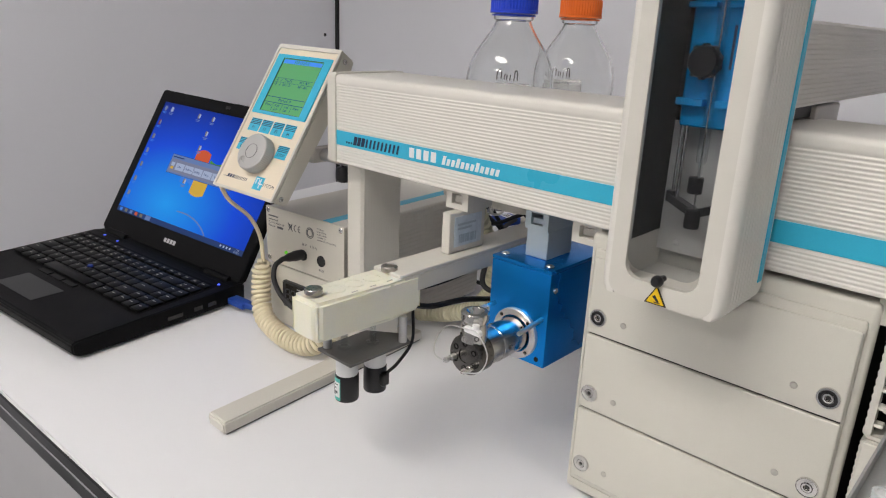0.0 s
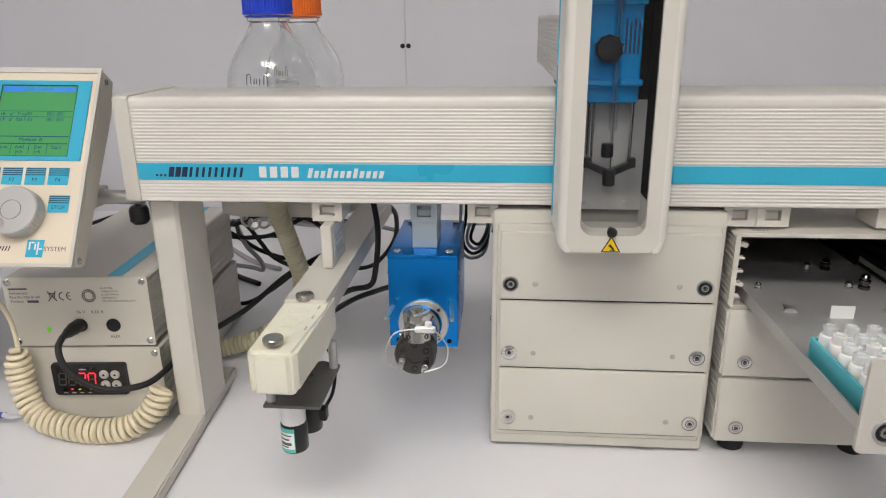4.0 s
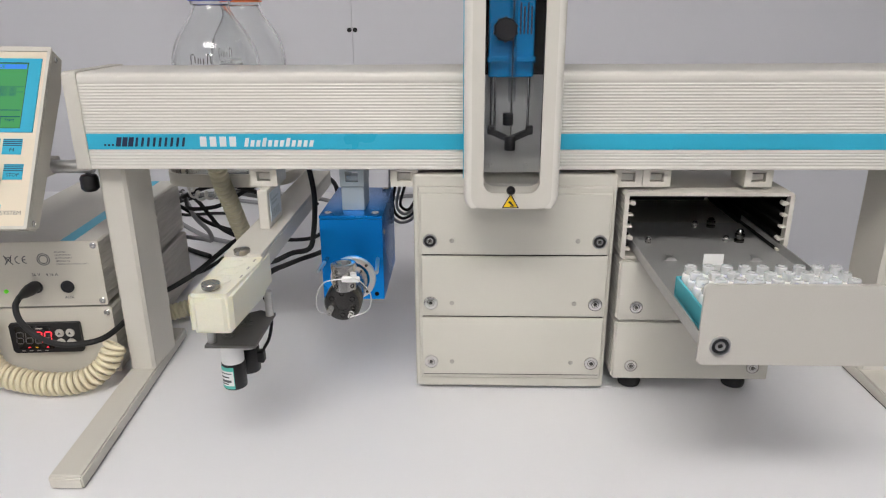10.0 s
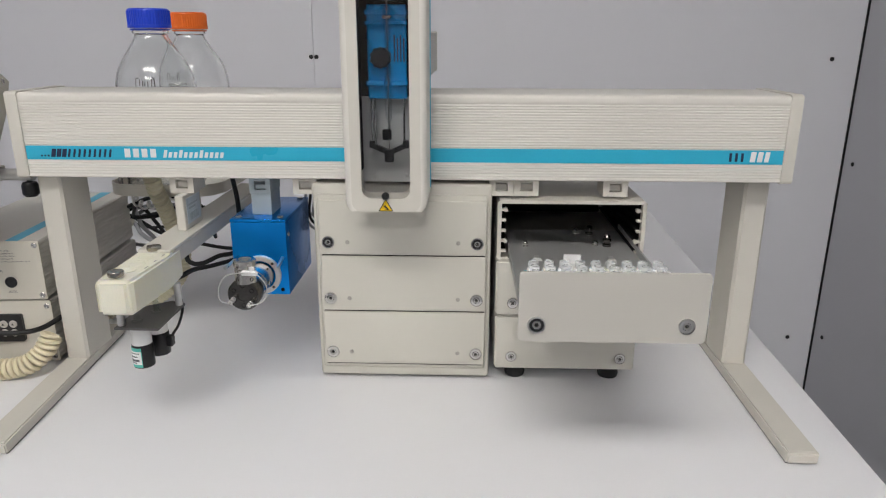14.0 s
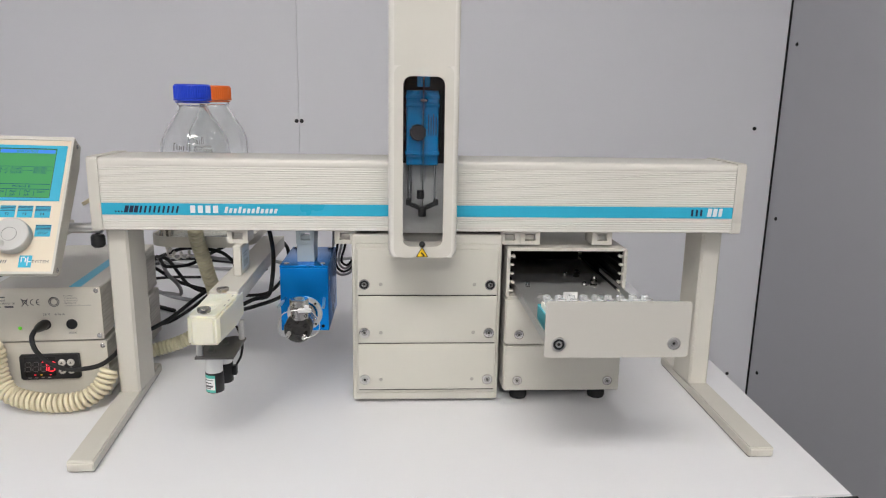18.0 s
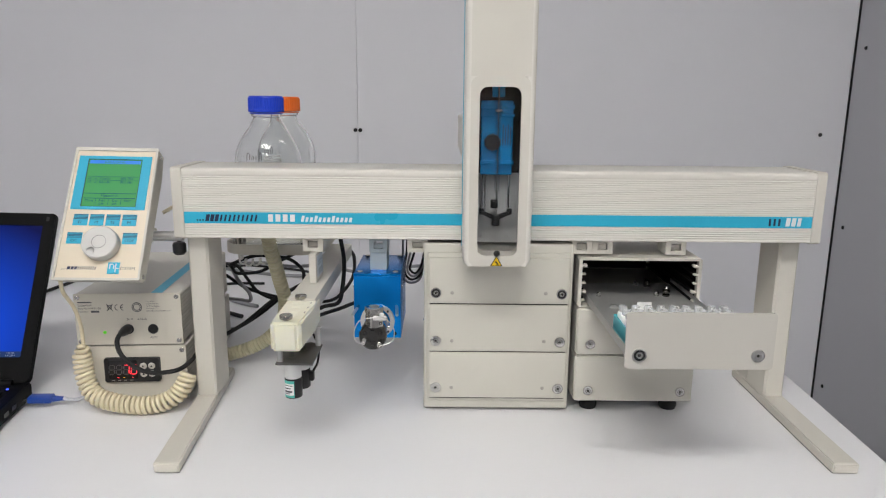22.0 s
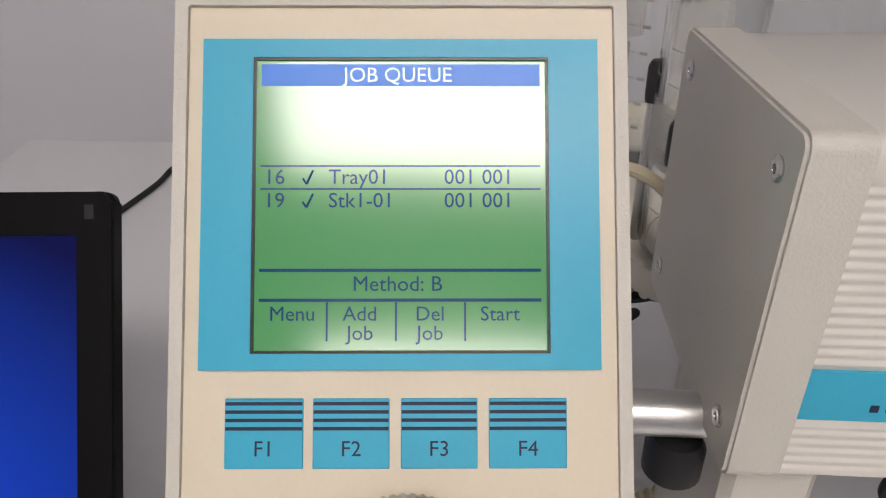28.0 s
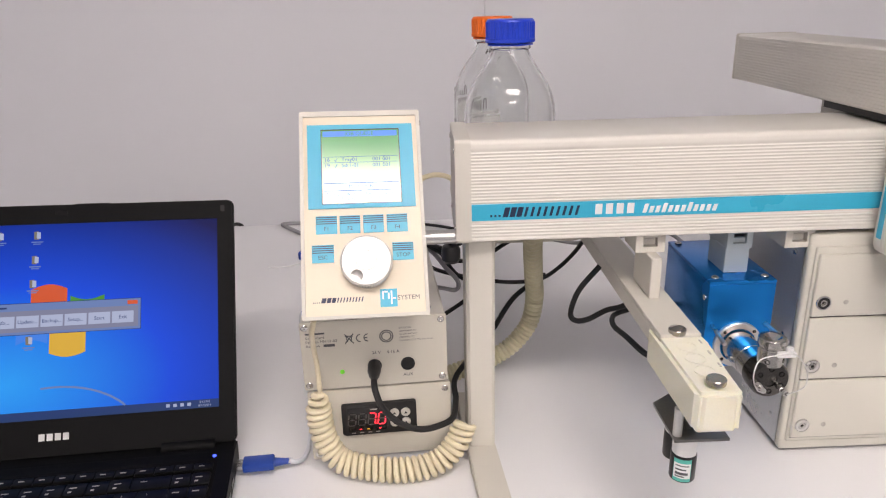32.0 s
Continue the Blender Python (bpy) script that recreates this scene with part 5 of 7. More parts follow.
for words, u0, u1, v0, v1 in (("F1", 11.9, 28.6, 89.6, 104.4), ("F2", 30.6, 46.9, 89.6, 104.4), ("F3", 49.3, 65.6, 89.6, 104.4), ("F4", 68.0, 84.6, 89.6, 104.4), ("ESC", 8.4, 25.5, 113.2, 127.6), ("STOP", 71.6, 88.3, 113.2, 127.6)):
    b = nb()
    face_box(b, u0, u1, v0, v1, 0.0004, 0.0009, 0.0002, 1)
    key = part("key", b, TEAL, term, "flat turquoise membrane key", KM)
    b = nb()
    for k in range(4):
        face_box(b, u0 + 0.2, u1 - 0.2, v0 + 0.7 + 1.75 * k, v0 + 1.45 + 1.75 * k, 0.0009, 0.00096)
    part("key_stripes", b, NAVY_INK, key, "", KM)
    b = nb()
    add_text(b, words, 0.0046, Matrix.Translation(((u0 + u1) / 2000, -(v1 - 4.1) / 1000, 0.00094)), 0.00003)
    part("key_letters", b, NAVY_INK, key, "", KM)
DC = (0.0508, -0.1295)
b = nb()
rr = []
for k in range(120):
    a = 2 * math.pi * k / 120
    r = 0.0203 if k % 2 else 0.0197
    rr.append((DC[0] + r * math.cos(a), DC[1] + r * math.sin(a)))
add_prism(b, rr, "z", 0.0012, 0.0100)
add_frame(b, rr, [(DC[0] + 0.0150 * math.cos(2 * math.pi * k / 120), DC[1] + 0.0150 * math.sin(2 * math.pi * k / 120)) for k in range(120)], "z", 0.0101, 0.0122)
add_lathe(b, [(0.0197, 0.0122), (0.0192, 0.0130), (0.0188, 0.0132)], (DC[0], DC[1], 0), seg=60)
# the flat top has a round dimple for a finger
DX, DY = DC[0] - 0.0078, DC[1] - 0.0118
rims = []
for cx, cy, r, n in ((DC[0], DC[1], 0.0188, 60), (DX, DY, 0.0049, 24)):
    loop = [b.verts.new((cx + r * math.cos(2 * math.pi * k / n), cy + r * math.sin(2 * math.pi * k / n), 0.0132)) for k in range(n)]
    rims += [b.edges.new((loop[k], loop[(k + 1) % n])) for k in range(n)]
bmesh.ops.triangle_fill(b, use_beauty=True, use_dissolve=False, edges=rims, normal=(0, 0, 1))
dial = part("dial", b, DIALM, term, "satin aluminium jog dial with knurled edge", KM, angle=25)
b = nb()
add_lathe(b, [(0.0049, 0.0132), (0.0044, 0.0122), (0.0034, 0.0112), (0.0018, 0.0105), (0, 0.0103)], (DX, DY, 0), seg=24)
part("finger_dimple", b, DIALM, dial, "", KM)
b = nb()
add_frame(b, [(DC[0] + 0.0080 * math.cos(a), DC[1] + 0.0080 * math.sin(a)) for a in np.linspace(0, 6.2832, 41)[:-1]], [(DC[0] + 0.0077 * math.cos(a), DC[1] + 0.0077 * math.sin(a)) for a in np.linspace(0, 6.2832, 41)[:-1]], "z", 0.0133, 0.0136)
part("dial_ring", b, GREY_INK, dial, "", KM)
b = nb()
for k in range(4):
    face_box(b, 8.6 + 1.5 * k, 9.4 + 1.5 * k, 158.6, 159.4, 0.0004, 0.0005)
for u0, u1 in ((14.6, 18.0), (18.8, 21.9), (22.7, 25.6)):
    add_prism(b, [((u0) / 1000, -0.1594), (u1 / 1000, -0.1594), ((u1 + 1) / 1000, -0.1556), ((u0 + 1) / 1000, -0.1556)], "z", 0.0004, 0.0005)
for k in range(9):
    u = 26.8 + 2.35 * k
    add_prism(b, [(u / 1000, -0.1594), ((u + 0.9) / 1000, -0.1594), ((u + 1.9) / 1000, -0.1556), ((u + 1.0) / 1000, -0.1556)], "z", 0.0004, 0.0005)
part("maker_mark", b, NAVY_INK, term, "dark lettering mark, drawn as bars", KM)
b = nb()
face_box(b, 60.3, 73.6, 150.4, 164.6, 0.0004, 0.0007)
part("model_mark", b, TEAL, term, "turquoise square mark", KM)
b = nb()
for u0, u1, v0, v1 in ((62, 63.2, 152, 158.5), (63.6, 66.2, 152, 153.2), (66.4, 67.6, 153.5, 158.5), (68.6, 69.8, 152, 162.5), (70.2, 72.6, 157.2, 158.4)):
    face_box(b, u0, u1, v0, v1, 0.0007, 0.0008)
part("model_mark", b, WHITE_INK, term, "", KM)
b = nb()
add_text(b, "SYSTEM", 0.0052, Matrix.Translation((0.0826, -0.1578, 0.00042)), 0.00005)
part("lettering", b, GREY_INK, term, "", KM)
for x in (0.0, KW):
    for v, w in ((0.008, -0.008), (0.165, -0.008)):
        b = nb()
        add_lathe(b, [(0.0028, -0.0005), (0.0028, 0.0006), (0.0020, 0.0012), (0.0009, 0.0012), (0.0007, 0.0003), (0, 0.0003)], (x, -v, w), (1 if x else -1, 0, 0), 14)
        part("screw", b, STEEL, term, "", KM)
b = nb()
add_cyl(b, (-0.592, 0.5105, 0.2325), (BX0 + 0.002, 0.5105, 0.2325), 0.0066, 24)
part("rod", b, ALU, term, "satin metal support rod")
b = nb()
add_lathe(b, [(0.0025, 0.014), (0.0025, 0.010), (0.0070, 0.009), (0.0086, 0.006), (0.0086, -0.004), (0.0060, -0.007), (0, -0.007)], (-0.5490, 0.5105, 0.2150), seg=22)
part("clamp_knob", b, BLACK, term, "round black clamp knob")
b = nb()
add_box(b, -0.594, -0.582, 0.495, 0.524, 0.2245, 0.2405, 0.001, 1)
part("rod_socket", b, CREAM, term)

# ---------------------------------------------------------------- power supply and cooler controller
def small_screw(parent, x, y, z, r=0.0034):
    bm = nb()
    add_lathe(bm, [(r, -0.0004), (r, 0.0006), (r * 0.8, 0.0012), (r * 0.4, 0.0012), (r * 0.35, 0.0004), (0, 0.0004)], (x, y, z), (0, -1, 0), 16)
    part("screw", bm, STEEL, parent, "small steel screw")


def side_ribs(x0, x1, z0, z1):
    """Cross-section of a ribbed extruded case, (x, z)."""
    n = 12
    p = (z1 - z0 - 0.006) / n
    out = [(x0 + 0.002, z0), (x1 - 0.002, z0), (x1, z0 + 0.002)]
    for k in range(n):
        z = z0 + 0.003 + k * p
        out += [(x1, z + 0.5 * p), (x1 - 0.0005, z + 0.65 * p), (x1 - 0.0005, z + 0.92 * p)]
    out += [(x1, z1 - 0.002), (x1 - 0.002, z1), (x0 + 0.002, z1), (x0, z1 - 0.002)]
    for k in reversed(range(n)):
        z = z0 + 0.003 + k * p
        out += [(x0 + 0.0005, z + 0.92 * p), (x0 + 0.0005, z + 0.65 * p), (x0, z + 0.5 * p)]
    return out + [(x0, z0 + 0.002)]


PF = 0.5155
psu = thing("power_supply", (-0.6226, 0.61, 0.087), "cream power supply box with printed front, on the controller", "power supply")
b = nb()
add_prism(b, side_ribs(-0.6922, -0.5553, 0.0835, 0.1535), "y", PF + 0.0022, 0.780)
part("case", b, CREAM, psu, "cream ribbed metal case", angle=20)
b = nb()
add_prism(b, rounded(-0.6927, -0.5548, 0.0830, 0.1540, 0.002), "y", PF, PF + 0.0021)
pface = part("front_plate", b, CREAM_P, psu, "pale grey front plate")
for x, z in ((-0.6880, 0.1490), (-0.5600, 0.1490), (-0.6880, 0.0880), (-0.5600, 0.0880)):
    small_screw(psu, x, PF, z)
b = nb()
add_prism(b, [(-0.5934, PF + 0.003), (-0.5793, PF + 0.003), (-0.5793, 0.778), (-0.5934, 0.778)], "z", 0.1534, 0.1539)
part("stripe", b, TEAL, psu, "turquoise stripe along the top")
FACE = Matrix.Rotation(math.pi / 2, 4, "X")


def front_words(parent, rows, y, material):
    bm = nb()
    for words, x, z, size in rows:
        add_text(bm, words, size, Matrix.Translation((x, y - 0.0002, z)) @ FACE, 0.00005)
    part("lettering", bm, material, parent)


b = nb()
for k, words in enumerate(("ETL LISTED", "CONFORMS TO", "UL STD 61010A-1", "CERTIFIED TO", "CAN/CSA C22.2 STD NO. 1010.1")):
    add_text(b, words, 0.0023, Matrix.Translation((-0.6000, PF - 0.0002, 0.1427 - 0.0033 * k)) @ FACE, 0.00005, "LEFT")
part("fine_print", b, GREY_INK, pface)
front_words(pface, [("36 V", -0.6226, 0.1183, 0.0046), ("4.16 A", -0.6066, 0.1183, 0.0046), ("AUX", -0.5930, 0.0925, 0.0046)], PF, GREY_INK)
b = nb()
add_box(b, -0.6880, -0.6700, PF - 0.0003, PF, 0.1416, 0.1432)
add_box(b, -0.6715, -0.6610, PF - 0.0004, PF - 0.0001, 0.1283, 0.1309)
for k, words in enumerate(("Switzerland", "Part No MN 01-00", "Revision")):
    add_text(b, words, 0.0038, Matrix.Translation((-0.6880, PF - 0.0002, 0.1382 - 0.0042 * k)) @ FACE, 0.00005, "LEFT")
part("fine_print", b, GREY_INK, pface, "fine print below a mark drawn as a bar")
b = nb()


def strokes(bm, rows, y, r=0.0005):
    for x0, z0, x1, z1 in rows:
        add_cyl(bm, (x0, y, z0), (x1, y, z1), r, 6)


strokes(b, [(-0.6513, 0.1300, -0.6433, 0.1400), (-0.6513, 0.1400, -0.6433, 0.1300), (-0.6508, 0.1377, -0.6437, 0.1377), (-0.6499, 0.1373, -0.6489, 0.1318), (-0.6447, 0.1373, -0.6456, 0.1318)], PF)
for cx in (-0.6367, -0.6296):
    for k in range(8):
        a0, a1 = radians(90 + 22.5 * k), radians(112.5 + 22.5 * k)
        strokes(b, [(cx + 0.0038 * math.cos(a0), 0.1350 + 0.0038 * math.sin(a0), cx + 0.0038 * math.cos(a1), 0.1350 + 0.0038 * math.sin(a1))], PF)
strokes(b, [(-0.6329, 0.1350, -0.6301, 0.1350)], PF)
for k in range(20):
    a0, a1 = radians(18 * k), radians(18 * k + 18)
    for r in (0.0062, 0.0044):
        strokes(b, [(-0.6122 + r * math.cos(a0), 0.1350 + r * math.sin(a0), -0.6122 + r * math.cos(a1), 0.1350 + r * math.sin(a1))], PF)
part("approval_marks", b, GREY_INK, pface, "printed approval marks, drawn as plain shapes")
b = nb()
add_lathe(b, [(0.0068, -0.001), (0.0068, 0.0010), (0.0060, 0.0015), (0.0055, 0.0012), (0.0052, 0.0004), (0, 0.0004)], (-0.5930, PF, 0.1045), (0, -1, 0), 28)
part("socket", b, BLACK_M, psu, "round black socket")
b = nb()
add_lathe(b, [(0.0068, -0.001), (0.0068, 0.0010), (0.0050, 0.0014), (0, 0.0014)], (-0.6249, PF, 0.1047), (0, -1, 0), 28)
part("socket", b, BLACK, psu)
b = nb()
add_lathe(b, [(0.0022, 0), (0.0022, 0.0012), (0.0012, 0.0022), (0, 0.0024)], (-0.6560, PF, 0.1007), (0, -1, 0), 14)
part("lamp", b, LEDGREEN, psu, "lit green indicator")

ctl = thing("temperature_controller", (-0.6197, 0.61, 0), "cream cooler box with a red digital temperature display", "controller")
b = nb()
add_prism(b, side_ribs(-0.6907, -0.5529, 0.0040, 0.0798), "y", PF + 0.0022, 0.780)
part("case", b, CREAM, ctl, "cream ribbed metal case", angle=20)
b = nb()
add_prism(b, rounded(-0.6912, -0.5524, 0.0035, 0.0808, 0.002), "y", PF, PF + 0.0021)
part("front_plate", b, CREAM_P, ctl, "pale grey front plate")
for x in (-0.6773, -0.5668):
    for y in (0.53, 0.76):
        b = nb()
        add_cyl(b, (x, y, 0), (x, y, 0.0041), 0.008, 16)
        part("rubber_foot", b, BLACK_M, ctl)
for x, z in ((-0.6859, 0.0741), (-0.5577, 0.0741), (-0.6859, 0.0095), (-0.5577, 0.0095)):
    small_screw(ctl, x, PF, z)
b = nb()
add_prism(b, rounded(-0.6600, -0.5870, 0.0310, 0.0650, 0.0025), "y", PF - 0.0042, PF)
bmesh.ops.bevel(b, geom=[e for e in b.edges if all(v.co.y < PF - 0.004 for v in e.verts)], offset=0.0009, segments=2, affect="EDGES")
disp = part("display_unit", b, BLACK, ctl, "black digital display unit")
b = nb()
add_prism(b, rounded(-0.6542, -0.6168, 0.0356, 0.0618, 0.0015), "y", PF - 0.0046, PF - 0.0041)
part("display_glass", b, DARKGLASS, disp)


def digit(cx, cz, on, h=0.0128, w=0.0070):
    """A seven-segment figure: top, upper left, upper right, middle, lower left, lower right, bottom."""
    t, y = 0.0009, PF - 0.0050
    lean_x = 0.12
    segs = [((-1, 1), (1, 1)), ((-1, 0), (-1, 1)), ((1, 0), (1, 1)), ((-1, 0), (1, 0)), ((-1, -1), (-1, 0)), ((1, -1), (1, 0)), ((-1, -1), (1, -1))]
    for lit, ((x0, z0), (x1, z1)) in zip(on, segs):
        p0 = Vector((cx + x0 * w / 2 + z0 * h / 2 * lean_x, y, cz + z0 * h / 2))
        p1 = Vector((cx + x1 * w / 2 + z1 * h / 2 * lean_x, y, cz + z1 * h / 2))
        d = (p1 - p0).normalized() * 0.0009
        bm = nb()
        add_cyl(bm, p0 + d, p1 - d, 0.0006, 6)
        part("segment", bm, LEDRED if lit == "1" else LEDOFF, disp)


digit(-0.6500, 0.0489, "0000000")
digit(-0.6404, 0.0489, "0000000")
digit(-0.6308, 0.0489, "1010010")
digit(-0.6210, 0.0489, "1110111")
b = nb()
add_box(b, -0.6266, -0.6257, PF - 0.0052, PF - 0.0048, 0.0427, 0.0436)
part("segment", b, LEDRED, disp)
for x in (-0.6437, -0.6245):
    b = nb()
    add_box(b, x, x + 0.0024, PF - 0.0052, PF - 0.0047, 0.0373, 0.0381)
    part("status_lamp", b, LEDRED, disp)
b = nb()
add_box(b, -0.6360, -0.6336, PF - 0.0052, PF - 0.0047, 0.0373, 0.0381)
part("status_lamp", b, LEDYELLOW, disp, "small lit yellow lamp")
b = nb()
for k in range(4):
    add_box(b, -0.6514 + 0.008 * k, -0.6475 + 0.008 * k, PF - 0.0044, PF - 0.0041, 0.0331, 0.0340)
add_box(b, -0.6321, -0.6254, PF - 0.0048, PF - 0.0045, 0.0586, 0.0599)
part("display_print", b, PALE_INK, disp)
for x, z in ((-0.6086, 0.0535), (-0.5976, 0.0535), (-0.6086, 0.0425), (-0.5976, 0.0425)):
    b = nb()
    add_lathe(b, [(0.0046, 0), (0.0046, 0.0008), (0.0040, 0.0016), (0, 0.0018)], (x, PF - 0.0042, z), (0, -1, 0), 20)
    bt = part("button", b, GREIGE2, disp, "round grey push button")
    b = nb()
    add_prism(b, [(x - 0.0016, z - 0.001), (x + 0.0016, z - 0.001), (x, z + 0.0016)], "y", PF - 0.0062, PF - 0.0058)
    part("button_print", b, BLACK, disp)

TURNED = Matrix.Translation((-0.5550, PF, 0)) @ Matrix.Rotation(radians(4.5), 4, "Z") @ Matrix.Translation((0.5550, -PF, 0))
for box in (psu, ctl):
    box.matrix_basis = TURNED @ box.matrix_basis

# ---------------------------------------------------------------- bottles and their holder
HZ = 0.1824
holder = thing("bottle_holder", (-0.44, 0.74, 0.178), "cream plastic bottle tray resting on the wash bar", "bottle holder")
b = nb()
outline = rounded(-0.536, -0.384, 0.636, 0.905, 0.035, 8)
add_prism(b, rounded(-0.528, -0.392, 0.644, 0.897, 0.030, 8), "z", 0.1781, HZ - 0.0019)
part("tray_foot", b, CREAM_P, holder)
b = nb()
add_prism(b, outline, "z", HZ - 0.0018, HZ - 0.0003)
part("tray", b, CREAM_P, holder, "cream moulded tray")
b = nb()
add_frame(b, outline, rounded(-0.533, -0.387, 0.639, 0.902, 0.032, 8), "z", HZ - 0.0002, HZ + 0.013)
part("tray_rim", b, CREAM_P, holder)
for x, y, h in ((-0.5215, 0.658, 0.070), (-0.5235, 0.706, 0.084)):
    b = nb()
    add_cyl(b, (x, y, HZ - 0.0004), (x, y, HZ + h), 0.0030, 14)
    rod = part("rod", b, STEEL, holder, "thin steel rod with a black tip")
    b = nb()
    add_lathe(b, [(0.0042, 0), (0.0046, 0.003), (0.0046, 0.018), (0.0030, 0.021), (0, 0.0215)], (x, y, HZ + h - 0.006), seg=16)
    part("rod_tip", b, BLACK, rod)


def bottle(x, y, cap_material, cap_words):
    e = thing("glass_bottle", (x, y, HZ), "one-litre clear glass laboratory bottle, " + cap_words + " screw cap", "bottle", "bottles behind the beam")
    R = 0.0505
    outer_p = [(0, 0.0), (R - 0.008, 0.0), (R - 0.002, 0.002), (R, 0.008), (R, 0.128), (R - 0.0003, 0.1345), (R - 0.0012, 0.1410), (R - 0.0028, 0.1485), (R - 0.0052, 0.1555), (R - 0.0083, 0.1620), (R - 0.0122, 0.1685), (R - 0.0165, 0.1752), (R - 0.0212, 0.1818), (R - 0.0252, 0.1880), (0.0222, 0.1935), (0.0205, 0.1972), (0.0200, 0.1992), (0.0225, 0.2005), (0.0225, 0.204), (0.0200, 0.205), (0.0200, 0.222)]
    bm = nb()
    inner_p = [(max(r - 0.0024, 0), max(z, 0.003)) for r, z in outer_p[1:]]
    add_lathe(bm, outer_p + [(0.0178, 0.222)] + [(r, z) for r, z in inner_p[::-1]] + [(0, 0.003)], (x, y, HZ), seg=64)
    g = part("glass", bm, GLASS, e, "clear borosilicate glass body", angle=50)
    g.visible_shadow = False
    bm = nb()
    add_lathe(bm, [(0.0235, 0.2052), (0.0245, 0.2042), (0.0245, 0.2060), (0.0215, 0.2065)], (x, y, HZ), seg=36)
    part("pouring_ring", bm, cap_material, e)
    bm = nb()
    ring = []
    for k in range(96):
        a = 2 * math.pi * k / 96
        r = 0.0264 if k % 2 else 0.0257
        ring.append((x + r * math.cos(a), y + r * math.sin(a)))
    add_prism(bm, ring, "z", HZ + 0.2072, HZ + 0.2280)
    add_lathe(bm, [(0.0258, 0.2280), (0.0250, 0.2300), (0.0235, 0.2310), (0, 0.2310)], (x, y, HZ), seg=48)
    add_lathe(bm, [(0.0268, 0.2072), (0.0268, 0.2105), (0.0258, 0.2110)], (x, y, HZ), seg=48)
    part("cap", bm, cap_material, e, cap_words + " ribbed screw cap", angle=25)
    return g


def ring_patch(bm, x, y, z0, z1, a0, a1, r, n=10):
    aa = [radians(a0 + (a1 - a0) * k / n) for k in range(n + 1)]
    add_frame(bm, [(x + r * math.cos(a), y + r * math.sin(a)) for a in aa] , [(x + (r - 0.0002) * math.cos(a), y + (r - 0.0002) * math.sin(a)) for a in aa], "z", z0, z1)


B1, B2 = (-0.4740, 0.6940), (-0.4790, 0.8390)
g1 = bottle(*B1, BLUECAP, "blue")
g2 = bottle(*B2, ORANGECAP, "orange")
def scrawl(bm, bx, by, rows, r=0.0516):
    """Pen strokes on the glass: rows of start angle, height, end angle, height."""
    for a0, z0, a1, z1 in rows:
        add_cyl(bm, (bx + r * math.cos(radians(a0)), by + r * math.sin(radians(a0)), HZ + z0), (bx + r * math.cos(radians(a1)), by + r * math.sin(radians(a1)), HZ + z1), 0.00070, 6)


for g, (bx, by), turn in ((g1, B1, 0), (g2, B2, 14)):
    b = nb()
    ring_patch(b, bx, by, HZ + 0.124, HZ + 0.1275, 98 + turn, 146 + turn, 0.0506)
    ring_patch(b, bx, by, HZ + 0.0700, HZ + 0.1220, 96 + turn, 150 + turn, 0.0506)
    part("writing_field", b, FROST, g, "frosted writing field on the far side")
    b = nb()
    # unreadable handwriting on the far side of the glass
    scrawl(b, bx, by, [(a + turn, z0, c + turn, z1) for a, z0, c, z1 in ((146, .131, 145, .142), (145.5, .142, 140, .1425), (139.5, .132, 139, .1405), (135, .131, 134, .138), (131.5, .131, 131, .137), (127, .130, 126.5, .137), (121.5, .130, 120, .142), (120, .142, 117, .1415), (116.5, .130, 117, .1415), (142, .121, 138, .125), (138, .125, 134, .120), (134, .120, 130, .125), (127, .125, 124, .120), (124, .120, 120, .125), (120, .125, 116, .120))])
    part("scribble", b, BLACK, g, "handwriting in dark marker, drawn as strokes")
    for k in range(6):
        b = nb()
        ring_patch(b, bx, by, HZ + 0.030 + 0.016 * k, HZ + 0.0304 + 0.016 * k, -168 + turn, -150 + turn, 0.0508)
        ring_patch(b, bx, by, HZ + 0.0292 + 0.016 * k, HZ + 0.0312 + 0.016 * k, -147 + turn, -141 + turn, 0.0508, 5)
        part("graduation", b, PALE_INK, g, "fine printed scale line")
    b = nb()
    ring_patch(b, bx, by, HZ + 0.052, HZ + 0.084, 172 + turn, 204 + turn, 0.05075)
    part("blank_field", b, FROST, g, "pale printed writing field")
    # arched maker's print, drawn as bars
    b = nb()
    for k in range(4):
        ring_patch(b, bx, by, HZ + 0.1035 - 0.0012 * (k - 1.5) ** 2, HZ + 0.1060 - 0.0012 * (k - 1.5) ** 2, 168 + turn + 3.4 * k, 169.6 + turn + 3.4 * k, 0.0508, 2)
    ring_patch(b, bx, by, HZ + 0.0945, HZ + 0.0952, 169 + turn, 181 + turn, 0.0508, 4)
    ring_patch(b, bx, by, HZ + 0.0952, HZ + 0.0990, 173 + turn, 174 + turn, 0.0508, 2)
    part("maker_mark", b, GREY_INK, g, "small printed mark, drawn as bars")

# ---------------------------------------------------------------- laptop
LW, LD, LH = 0.336, 0.230, 0.2495
LYAW, LTILT = radians(7.8), radians(2.2)
LO = Matrix.Translation((-0.7665, 0.5055, 0.0)) @ Matrix.Rotation(LYAW, 4, "Z") @ Matrix.Rotation(LTILT, 4, "Y")
